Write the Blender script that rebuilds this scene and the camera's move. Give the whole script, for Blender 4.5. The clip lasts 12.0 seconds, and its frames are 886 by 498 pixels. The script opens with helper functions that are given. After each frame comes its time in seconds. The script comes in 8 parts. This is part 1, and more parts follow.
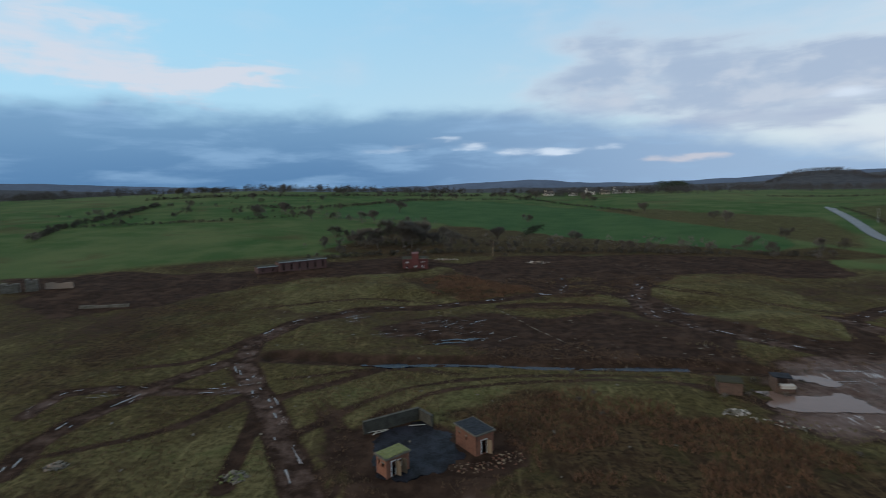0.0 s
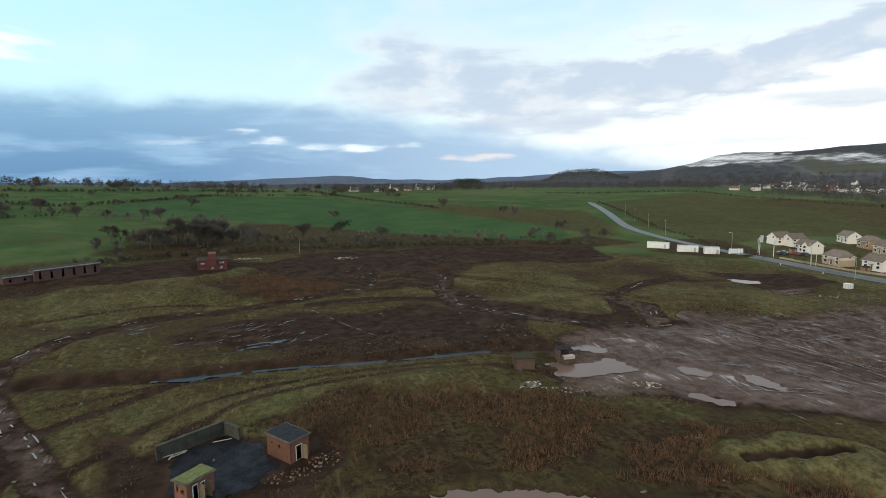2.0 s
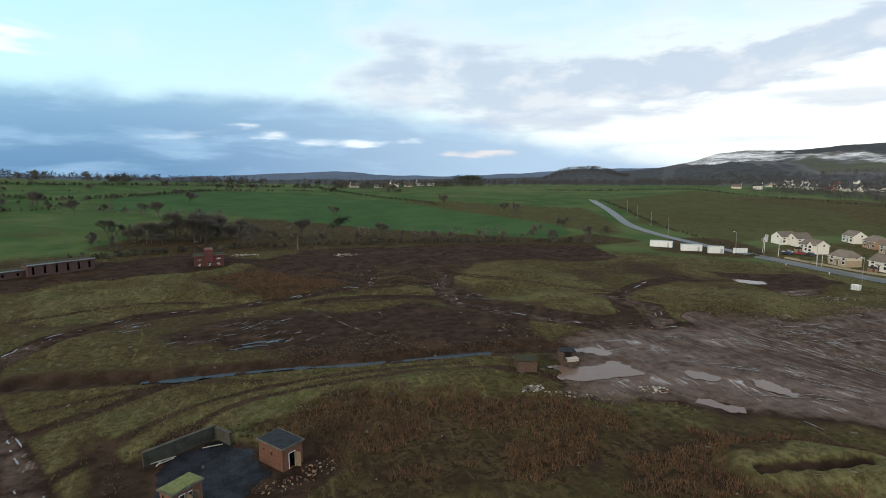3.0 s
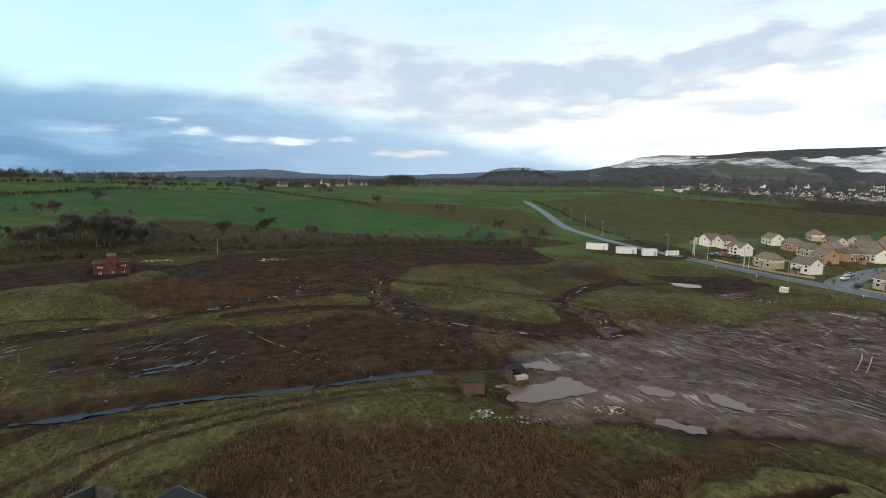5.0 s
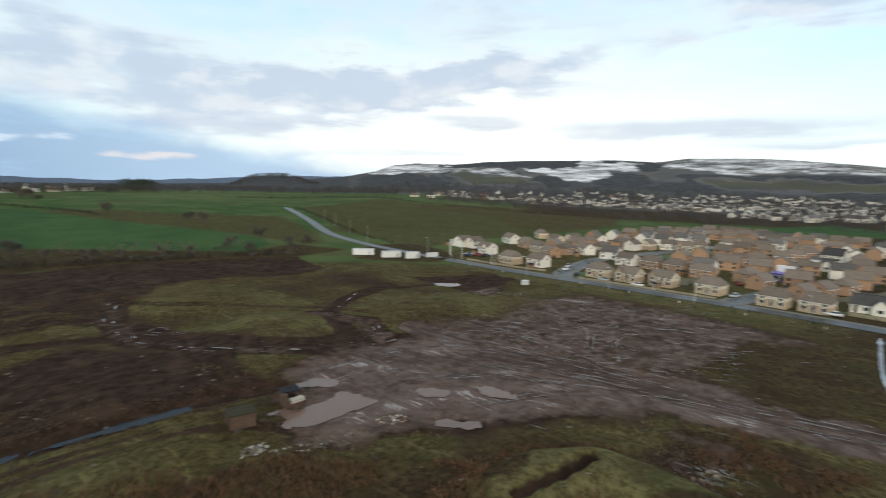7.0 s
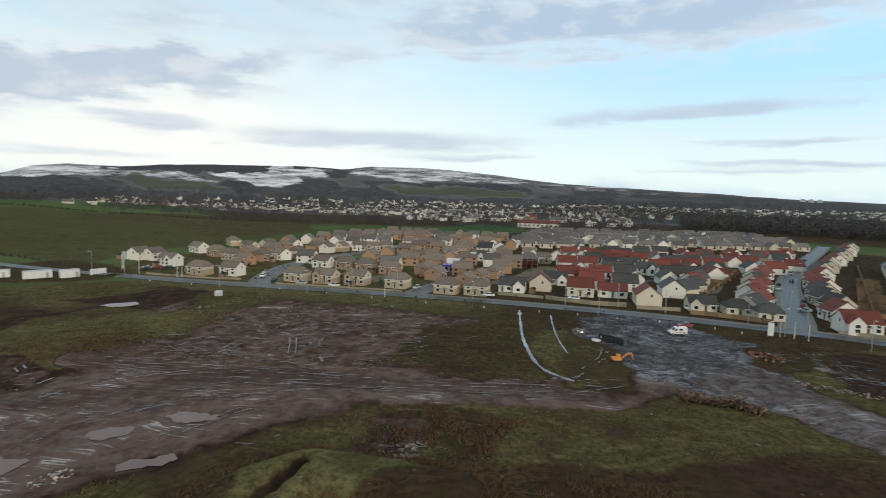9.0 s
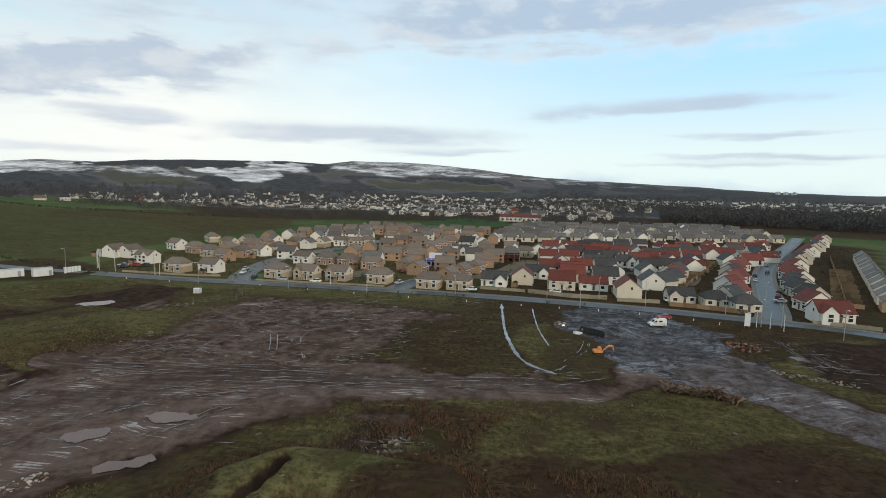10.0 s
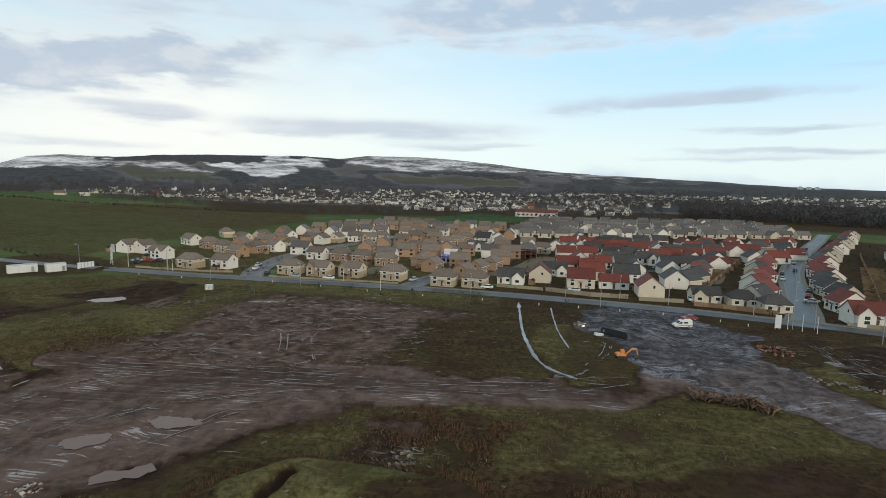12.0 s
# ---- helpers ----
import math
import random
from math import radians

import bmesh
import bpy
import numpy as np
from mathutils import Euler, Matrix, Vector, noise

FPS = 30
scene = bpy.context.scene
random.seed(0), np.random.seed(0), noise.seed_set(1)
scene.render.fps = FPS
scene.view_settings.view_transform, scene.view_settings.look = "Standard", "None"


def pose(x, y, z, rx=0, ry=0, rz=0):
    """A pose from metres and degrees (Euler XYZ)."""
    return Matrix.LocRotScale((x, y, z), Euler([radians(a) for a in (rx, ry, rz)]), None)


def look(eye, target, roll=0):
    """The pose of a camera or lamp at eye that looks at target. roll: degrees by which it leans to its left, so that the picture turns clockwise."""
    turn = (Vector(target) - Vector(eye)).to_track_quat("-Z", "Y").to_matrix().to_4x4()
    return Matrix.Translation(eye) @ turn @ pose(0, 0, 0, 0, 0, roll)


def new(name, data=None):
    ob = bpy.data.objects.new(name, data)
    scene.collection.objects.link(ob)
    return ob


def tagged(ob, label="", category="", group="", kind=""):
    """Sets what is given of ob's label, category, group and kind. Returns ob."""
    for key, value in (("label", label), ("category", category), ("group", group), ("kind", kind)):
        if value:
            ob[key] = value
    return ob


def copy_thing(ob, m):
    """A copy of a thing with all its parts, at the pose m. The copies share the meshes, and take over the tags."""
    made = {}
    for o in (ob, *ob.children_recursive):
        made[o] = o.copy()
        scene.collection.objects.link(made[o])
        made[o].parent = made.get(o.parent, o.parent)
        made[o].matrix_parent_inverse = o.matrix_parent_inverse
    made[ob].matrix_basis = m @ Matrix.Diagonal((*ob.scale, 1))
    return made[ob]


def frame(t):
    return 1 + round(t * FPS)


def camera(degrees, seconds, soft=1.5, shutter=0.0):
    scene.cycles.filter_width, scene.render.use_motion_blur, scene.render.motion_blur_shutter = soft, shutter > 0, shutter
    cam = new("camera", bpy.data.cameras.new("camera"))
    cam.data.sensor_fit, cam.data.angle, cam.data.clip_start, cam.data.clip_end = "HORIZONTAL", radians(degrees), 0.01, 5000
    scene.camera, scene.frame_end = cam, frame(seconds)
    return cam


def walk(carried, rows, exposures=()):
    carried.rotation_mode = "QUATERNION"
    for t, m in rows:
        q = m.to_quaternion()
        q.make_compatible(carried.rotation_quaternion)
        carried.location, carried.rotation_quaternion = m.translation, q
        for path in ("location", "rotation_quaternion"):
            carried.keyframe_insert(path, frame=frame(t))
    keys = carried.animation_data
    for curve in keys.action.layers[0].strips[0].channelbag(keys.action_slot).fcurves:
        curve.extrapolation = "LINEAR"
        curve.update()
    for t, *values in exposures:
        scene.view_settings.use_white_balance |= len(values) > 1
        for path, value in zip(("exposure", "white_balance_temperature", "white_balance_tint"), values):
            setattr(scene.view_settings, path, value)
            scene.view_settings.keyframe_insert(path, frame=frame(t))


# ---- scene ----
cam = camera(78.8, 12.0, soft=0.95, shutter=0.4)
PATH = [
    (0, (-0.581, 0.134, 38.334), (-0.602, 2.516, 38.039), -1.3),
    (0.5, (-0.942, 0.059, 38.371), (-0.596, 2.414, 38.068), -1.3),
    (1, (-1.133, 0.109, 38.170), (-0.508, 2.406, 37.861), -0.9),
    (1.5, (-1.177, 0.538, 38.017), (-0.431, 2.796, 37.699), -0.8),
    (2, (-0.922, 1.548, 37.850), (-0.110, 3.782, 37.526), -0.5),
    (2.5, (-0.499, 2.964, 37.824), (0.326, 5.194, 37.493), -0.3),
    (3, (0.100, 4.672, 37.812), (0.911, 6.905, 37.472), -0.1),
    (3.5, (0.700, 6.870, 37.812), (1.578, 9.077, 37.468), 0.1),
    (3.7, (1.037, 7.883, 37.805), (1.994, 10.057, 37.462), 0.2),
    (5.5, (3.928, 17.551, 37.981), (5.014, 19.664, 37.642), 0.7),
    (6, (4.536, 19.094, 38.010), (5.632, 21.203, 37.672), 0.8),
    (6.5, (5.260, 19.818, 37.948), (6.632, 21.758, 37.622), 1.1),
    (7, (5.593, 20.412, 37.651), (7.472, 21.876, 37.356), 1.3),
    (7.5, (5.381, 20.641, 37.502), (7.441, 21.840, 37.220), 1.4),
    (9.3, (6.080, 20.900, 37.068), (8.460, 21.079, 36.822), 1.2),
    (9.5, (6.162, 20.914, 37.105), (8.543, 21.084, 36.854), 1.1),
    (10, (6.229, 20.776, 37.150), (8.608, 20.956, 36.889), 1.2),
    (10.5, (6.695, 20.911, 37.210), (9.072, 21.102, 36.940), 1.3),
    (11, (7.928, 20.976, 37.168), (10.302, 21.196, 36.889), 1.2),
    (11.5, (9.648, 21.187, 37.187), (12.018, 21.431, 36.902), 1.3),
    (12, (11.300, 21.287, 37.213), (13.670, 21.533, 36.928), 1.2),
]
walk(cam, [(t, look(eye, aim, roll)) for t, eye, aim, roll in PATH],
     exposures=[(0.0, -0.52, 5900, 8), (0.5, -0.34, 6100, 7), (1.0, -0.08, 6350, 6), (1.5, 0.02, 6500, 6), (6.0, 0.02, 6500, 6), (7.5, -0.06, 6500, 6), (9.3, -0.22, 6500, 6), (12.0, -0.24, 6500, 6)])


# ---- node helpers ----
def node(tree, kind, inputs=None, **props):
    n = tree.nodes.new(kind)
    for key, value in props.items():
        setattr(n, key, value)
    for key, value in (inputs or {}).items():
        if isinstance(value, bpy.types.NodeSocket):
            tree.links.new(value, n.inputs[key])
        else:
            n.inputs[key].default_value = value
    return n


def calc(tree, op, a, b=0.0, c=0.0):
    return node(tree, "ShaderNodeMath", {0: a, 1: b, 2: c}, operation=op).outputs[0]


def blend(tree, fac, a, b, mode="MIX"):
    n = node(tree, "ShaderNodeMix", {0: fac}, data_type="RGBA", blend_type=mode)
    for key, value in ((6, a), (7, b)):
        if isinstance(value, bpy.types.NodeSocket):
            tree.links.new(value, n.inputs[key])
        else:
            n.inputs[key].default_value = (*value, 1.0) if len(value) == 3 else value
    return n.outputs[2]


def step(tree, value, low, high, to_low=0.0, to_high=1.0):
    return node(tree, "ShaderNodeMapRange", {0: value, 1: low, 2: high, 3: to_low, 4: to_high}, interpolation_type="SMOOTHSTEP").outputs[0]


def fuzz(tree, vector, scale, detail=4.0, rough=0.55, warp=0.0):
    return node(tree, "ShaderNodeTexNoise", {"Vector": vector, "Scale": scale, "Detail": detail, "Roughness": rough, "Distortion": warp}).outputs[0]


# ---- sky: broken winter cloud over a pale blue sky ----
SUN_EL, SUN_AZ = radians(15), radians(238)
world = bpy.data.worlds.new("winter_sky")
scene.world = world
world.use_nodes = True
wt = world.node_tree
wt.nodes.clear()
ray = node(wt, "ShaderNodeTexCoord").outputs["Generated"]
sep = node(wt, "ShaderNodeSeparateXYZ", {0: ray})
az = calc(wt, "MULTIPLY", calc(wt, "ARCTAN2", sep.outputs[0], sep.outputs[1]), 57.2958)
el = calc(wt, "MULTIPLY", calc(wt, "ARCSINE", sep.outputs[2]), 57.2958)
sky = node(wt, "ShaderNodeTexSky", sky_type="NISHITA", sun_disc=False, sun_elevation=SUN_EL, sun_rotation=SUN_AZ, altitude=60.0, air_density=1.0, dust_density=1.2, ozone_density=1.0)
flow = node(wt, "ShaderNodeCombineXYZ", {0: calc(wt, "MULTIPLY", az, 0.085), 1: calc(wt, "MULTIPLY", el, 0.24), 2: 0.37}).outputs[0]
puff = fuzz(wt, flow, 1.0, 6.0, 0.5, 0.2)
fine = fuzz(wt, node(wt, "ShaderNodeCombineXYZ", {0: calc(wt, "MULTIPLY", az, 0.24), 1: calc(wt, "MULTIPLY", el, 0.5), 2: 1.7}).outputs[0], 1.0, 5.0, 0.52, 0.15)
wisp = fuzz(wt, node(wt, "ShaderNodeCombineXYZ", {0: calc(wt, "MULTIPLY", az, 0.10), 1: calc(wt, "MULTIPLY", el, 0.55), 2: 4.2}).outputs[0], 1.0, 6.0, 0.55, 0.2)
# clouds are laid out on a shaken sky, so that their rims are ragged
az_w = calc(wt, "ADD", az, calc(wt, "MULTIPLY", calc(wt, "SUBTRACT", puff, 0.5), 26.0))
el_w = calc(wt, "ADD", el, calc(wt, "ADD", calc(wt, "MULTIPLY", calc(wt, "SUBTRACT", wisp, 0.5), 7.0), calc(wt, "MULTIPLY", calc(wt, "SUBTRACT", fine, 0.5), 4.0)))
el_s = calc(wt, "ADD", el, calc(wt, "MULTIPLY", calc(wt, "SUBTRACT", wisp, 0.5), 2.2))


def cloud_patch(a0, e0, sa, se, tall=1.0, tilt=0.0, shaken=True):
    a = calc(wt, "DIVIDE", calc(wt, "SUBTRACT", az_w, a0), sa)
    e = calc(wt, "DIVIDE", calc(wt, "SUBTRACT", calc(wt, "SUBTRACT", el_w if shaken else el_s, e0), calc(wt, "MULTIPLY", a, tilt * sa)), se)
    return calc(wt, "MULTIPLY", calc(wt, "EXPONENT", calc(wt, "MULTIPLY", calc(wt, "ADD", calc(wt, "MULTIPLY", a, a), calc(wt, "MULTIPLY", e, e)), -1.0)), tall)


def together(parts):
    total = parts[0]
    for p in parts[1:]:
        total = calc(wt, "ADD", total, p)
    return total


clear = blend(wt, step(wt, el, 1.0, 24.0), (0.80, 0.91, 0.93), (0.40, 0.70, 0.95))
clear = blend(wt, step(wt, az, -50.0, 45.0, 0.75, 0.0), clear, (0.56, 0.95, 1.15))
clear = blend(wt, 0.1, clear, blend(wt, 1.0, sky.outputs[0], (0.1, 0.1, 0.1), "MULTIPLY"))
clear = blend(wt, calc(wt, "MULTIPLY", step(wt, az, 70.0, 115.0), step(wt, el, 3.0, 16.0)), clear, (0.42, 0.72, 1.0))
clear = blend(wt, calc(wt, "MULTIPLY", step(wt, az, 50.0, 80.0), 0.9), clear, blend(wt, 1.0, clear, (1.15, 1.15, 1.15), "MULTIPLY"))
colour = blend(wt, cloud_patch(54.0, 5.5, 27.0, 8.0, 0.85), clear, (1.06, 1.04, 1.0))
# soft lilac-grey cloud, paler toward its rims
cover = calc(wt, "ADD", calc(wt, "MULTIPLY", calc(wt, "SUBTRACT", puff, 0.5), 1.2), together([cloud_patch(*c) for c in (
    (20.0, 11.0, 11.0, 3.6, 0.75), (29.0, 7.6, 11.0, 3.2, 0.95), (41.0, 8.8, 10.0, 2.8, 0.9, 0.05), (51.0, 10.2, 11.0, 2.6, 1.0, 0.12), (62.0, 11.8, 10.0, 2.2, 0.7, 0.15), (12.0, 8.0, 8.0, 2.0, 0.4),
    (57.0, 15.6, 14.0, 1.5, 0.6), (82.0, 15.0, 9.0, 2.4, 0.75), (96.0, 17.2, 15.0, 2.6, 0.95), (113.0, 17.0, 14.0, 3.0, 0.9), (30.0, 20.0, 34.0, 4.0, 0.65), (66.0, 20.0, 20.0, 3.0, 0.7), (0.0, 42.0, 200.0, 14.0, 0.6))]))
soft_grey = blend(wt, step(wt, cover, 0.3, 1.15), (0.79, 0.83, 0.88), (0.49, 0.57, 0.71))
soft_grey = blend(wt, calc(wt, "MULTIPLY", step(wt, fine, 0.45, 0.7), 0.5), soft_grey, (0.86, 0.85, 0.87))
colour = blend(wt, calc(wt, "MULTIPLY", step(wt, cover, 0.0, 0.95), 0.85), colour, soft_grey)
# flat streaks
streak = together([cloud_patch(*c, 0.0, False) for c in (
    (75.0, 5.6, 15.0, 1.0, 1.0), (66.0, 4.6, 6.0, 0.5, 0.5), (50.0, 6.2, 6.0, 0.7, 0.9), (110.0, 8.5, 10.0, 0.75, 1.15), (101.0, 7.8, 5.0, 0.5, 0.6), (119.0, 5.6, 8.0, 0.3, 0.8),
    (117.0, 3.5, 11.0, 0.35, 0.9), (112.0, 2.8, 9.0, 0.3, 0.7), (86.0, 4.1, 8.0, 0.35, 0.6), (48.0, 3.0, 8.0, 0.5, 0.6), (120.0, 10.4, 7.0, 0.35, 0.5), (30.5, 5.0, 7.0, 0.9, 1.1))])
streak = calc(wt, "ADD", streak, calc(wt, "MULTIPLY", calc(wt, "SUBTRACT", wisp, 0.5), 0.8))
colour = blend(wt, calc(wt, "MULTIPLY", step(wt, streak, 0.1, 1.0), 0.72), colour, blend(wt, fine, (0.46, 0.53, 0.68), (0.60, 0.65, 0.76)))
# small lit puffs
lit = calc(wt, "ADD", calc(wt, "MULTIPLY", calc(wt, "SUBTRACT", fine, 0.5), 1.2), together([cloud_patch(*c) for c in (
    (-38.0, 12.2, 7.0, 2.4, 0.95), (-28.0, 10.6, 7.0, 1.6, 1.0), (-18.0, 10.8, 7.0, 1.2, 0.95), (-34.0, 15.0, 6.0, 1.0, 0.6))]))
colour = blend(wt, calc(wt, "MULTIPLY", step(wt, lit, 0.1, 1.1), 0.75), colour, (0.95, 0.87, 0.88))
# the dark bank low in the north, with bright slits
brow = step(wt, az, 4.0, 50.0, 7.6, 0.8)
bank = calc(wt, "SUBTRACT", calc(wt, "ADD", brow, calc(wt, "ADD", calc(wt, "MULTIPLY", calc(wt, "SUBTRACT", puff, 0.5), 4.5), calc(wt, "MULTIPLY", calc(wt, "SUBTRACT", fine, 0.5), 2.0))), el)
deep = blend(wt, step(wt, el, 0.0, 8.0), (0.11, 0.24, 0.45), (0.24, 0.41, 0.61))
deep = blend(wt, step(wt, az, -15.0, 34.0), deep, (0.40, 0.54, 0.73))
deep = blend(wt, calc(wt, "MULTIPLY", step(wt, wisp, 0.45, 0.72), 0.5), deep, (0.42, 0.62, 0.85))
colour = blend(wt, calc(wt, "MULTIPLY", step(wt, bank, -1.0, 2.0), 0.93), colour, deep)
slits = together([cloud_patch(*c, 0.0, False) for c in ((12.0, 2.9, 3.2, 0.42, 1.2), (7.0, 3.7, 2.4, 0.3, 0.8), (2.0, 4.2, 2.2, 0.3, 0.7), (34.0, 6.6, 5.0, 0.5, 0.9), (-4.0, 3.6, 5.0, 0.3, 0.5))])
colour = blend(wt, step(wt, slits, 0.15, 1.1, 0.0, 0.85), colour, (0.92, 0.98, 1.05))
colour = blend(wt, step(wt, cloud_patch(25.0, 1.7, 2.8, 0.4, 1.0, 0.0, False), 0.2, 1.0, 0.0, 0.6), colour, (0.92, 0.80, 0.76))
# warm cloud added overhead and behind, out of view, to warm the ambient light
high = calc(wt, "MULTIPLY", calc(wt, "MAXIMUM", step(wt, el, 26.0, 46.0), step(wt, calc(wt, "ABSOLUTE", calc(wt, "SUBTRACT", az, 37.0)), 112.0, 150.0)), step(wt, puff, 0.3, 0.6, 0.55, 0.95))
colour = blend(wt, high, colour, blend(wt, fine, (0.70, 0.66, 0.64), (0.98, 0.90, 0.82)))
back = node(wt, "ShaderNodeBackground", {0: colour, 1: 1.16})
wt.links.new(back.outputs[0], node(wt, "ShaderNodeOutputWorld").inputs[0])

sun = new("sun", bpy.data.lights.new("sun", "SUN"))
sun.data.energy, sun.data.angle, sun.data.color = 1.8, radians(14), (1.0, 0.86, 0.70)
sun.matrix_world = look((0, 0, 100), (-math.sin(SUN_AZ) * 100, -math.cos(SUN_AZ) * 100, 100 - math.tan(SUN_EL) * 100))


# ---- materials ----
def material(name, base, rough=0.8, second=None, size=1.0, amount=0.5, metal=0.0, bump=0.0, each=0.0, spec=0.5, fine_size=None):
    """A surface with two colours mottled at two scales; each: how far the brightness varies from piece to piece."""
    m = bpy.data.materials.new(name)
    m.use_nodes = True
    t = m.node_tree
    p = t.nodes["Principled BSDF"]
    where = node(t, "ShaderNodeTexCoord").outputs["Object"]
    big = fuzz(t, where, 1.0 / size, 4.0)
    small = fuzz(t, where, 1.0 / (fine_size or size * 0.12), 3.0)
    mixed = calc(t, "ADD", calc(t, "MULTIPLY", big, 0.6), calc(t, "MULTIPLY", small, 0.4))
    c = blend(t, calc(t, "MULTIPLY", step(t, mixed, 0.35, 0.65), amount), base, second or tuple(v * 0.6 for v in base))
    if each:
        luck = node(t, "ShaderNodeObjectInfo").outputs["Random"]
        v = step(t, luck, 0.0, 1.0, 1.0 - each, 1.0 + each)
        c = blend(t, 1.0, c, node(t, "ShaderNodeCombineXYZ", {0: v, 1: v, 2: v}).outputs[0], "MULTIPLY")
    t.links.new(c, p.inputs["Base Color"])
    t.links.new(step(t, mixed, 0.2, 0.8, max(0.02, rough - 0.12), min(1.0, rough + 0.1)), p.inputs["Roughness"])
    p.inputs["Metallic"].default_value, p.inputs["Specular IOR Level"].default_value = metal, spec
    if bump:
        b = node(t, "ShaderNodeBump", {"Height": small, "Strength": min(1.0, bump), "Distance": 0.05})
        t.links.new(b.outputs[0], p.inputs["Normal"])
    return m


CREAM = material("cream_render", (0.57, 0.50, 0.395), 0.85, (0.48, 0.42, 0.33), 2.0, 0.5, each=0.1)
WHITE = material("white_render", (0.70, 0.66, 0.59), 0.85, (0.60, 0.56, 0.50), 2.0, 0.5, each=0.06)
BUFF = material("buff_brick", (0.42, 0.33, 0.225), 0.85, (0.30, 0.23, 0.16), 0.8, 0.7, each=0.12)
ORANGE = material("orange_brick", (0.36, 0.225, 0.14), 0.85, (0.26, 0.16, 0.10), 0.8, 0.7, each=0.14)
REDBRICK = material("red_brick", (0.095, 0.025, 0.022), 0.9, (0.058, 0.020, 0.018), 0.7, 0.7, each=0.2, bump=0.3)
OLDBRICK = material("weathered_brick", (0.165, 0.066, 0.036), 0.9, (0.10, 0.046, 0.028), 0.5, 0.8, each=0.25, bump=0.4)
MOSSBRICK = material("damp_mossy_brick", (0.085, 0.047, 0.032), 0.9, (0.045, 0.032, 0.022), 0.5, 0.8, each=0.2, bump=0.4)
DARKMOSS = material("black_mossy_felt", (0.030, 0.027, 0.020), 0.9, (0.05, 0.048, 0.026), 0.6, 0.7, bump=0.3, spec=0.1)
SHEDBRICK = material("dark_red_brick", (0.085, 0.040, 0.033), 0.9, (0.055, 0.030, 0.027), 0.6, 0.7, each=0.15, bump=0.3)
MORTAR = material("old_mortar", (0.22, 0.17, 0.13), 0.95, (0.13, 0.10, 0.08), 0.4)
BROWN_TILE = material("brown_roof_tile", (0.155, 0.123, 0.100), 0.7, (0.105, 0.085, 0.072), 1.2, 0.7, each=0.2, spec=0.25)
RED_TILE = material("red_roof_tile", (0.140, 0.036, 0.026), 0.7, (0.09, 0.026, 0.022), 1.2, 0.7, each=0.2, spec=0.25)
SLATE = material("dark_roof_slate", (0.050, 0.048, 0.048), 0.65, (0.03, 0.029, 0.03), 1.2, 0.7, each=0.25, spec=0.25)
GREY_TILE = material("grey_roof_tile", (0.115, 0.105, 0.10), 0.65, (0.075, 0.07, 0.068), 1.2, 0.7, each=0.25, spec=0.25)
TRIM = material("white_trim", (0.75, 0.75, 0.73), 0.5, (0.62, 0.62, 0.60), 0.8)
PANE = material("window_pane", (0.02, 0.024, 0.03), 0.08, (0.03, 0.034, 0.04), 0.5, spec=0.6)
DOORWOOD = material("dark_door", (0.07, 0.05, 0.04), 0.5, (0.05, 0.035, 0.03), 0.4)
ASPHALT = material("wet_asphalt", (0.042, 0.043, 0.046), 0.7, (0.072, 0.072, 0.064), 5.0, 0.8, spec=0.1, fine_size=0.4)
WETROAD = material("rain_wet_asphalt", (0.032, 0.034, 0.038), 0.42, (0.064, 0.067, 0.071), 3.0, 0.9, spec=0.2, fine_size=0.5)
PAVING = material("pavement_slabs", (0.10, 0.097, 0.088), 0.75, (0.09, 0.085, 0.08), 3.0, 0.6)
KERBSTONE = material("kerb_concrete", (0.17, 0.16, 0.145), 0.7, (0.22, 0.21, 0.20), 1.0)
LAWN = material("wet_lawn", (0.045, 0.085, 0.022), 0.9, (0.065, 0.085, 0.03), 3.0, 0.6)
GARDEN = material("garden_ground", (0.10, 0.075, 0.045), 0.95, (0.075, 0.07, 0.035), 3.0, 0.8)
CONCRETE = material("stained_concrete", (0.13, 0.115, 0.092), 0.9, (0.045, 0.042, 0.03), 1.0, 0.9, bump=0.3)
WETSLAB = material("wet_concrete_slab", (0.019, 0.021, 0.029), 0.55, (0.006, 0.006, 0.007), 2.2, 1.0, spec=0.06, fine_size=0.3)
LOGWOOD = material("cut_tree_trunks", (0.135, 0.082, 0.050), 0.85, (0.055, 0.034, 0.024), 0.5, each=0.35)
TIMBER = material("bare_timber", (0.20, 0.145, 0.09), 0.8, (0.12, 0.085, 0.055), 0.3, each=0.3)
SCRAP = material("pale_scrap", (0.30, 0.28, 0.25), 0.8, (0.22, 0.19, 0.16), 0.4, each=0.3)
WHITEPAINT = material("white_paint", (0.66, 0.67, 0.66), 0.45, (0.50, 0.50, 0.48), 0.8)
DARKSTEEL = material("dark_steel", (0.05, 0.05, 0.055), 0.45, metal=0.4)
GALV = material("galvanised_steel", (0.42, 0.43, 0.44), 0.4, metal=0.7)
YELLOW = material("digger_orange", (0.58, 0.20, 0.03), 0.5, (0.30, 0.11, 0.03), 0.5)
RUBBER = material("black_rubber", (0.022, 0.022, 0.022), 0.8)
MOSS = material("mossy_roof", (0.13, 0.14, 0.045), 0.95, (0.07, 0.085, 0.03), 0.5, 0.8, bump=0.5)
FELT = material("wet_roofing_felt", (0.018, 0.020, 0.026), 0.6, (0.011, 0.012, 0.014), 0.8, 0.8, spec=0.1)
DARKNESS = material("unlit_inside", (0.015, 0.013, 0.012), 0.95)
BARK = material("winter_bark", (0.085, 0.068, 0.055), 0.95, (0.05, 0.042, 0.035), 0.4)
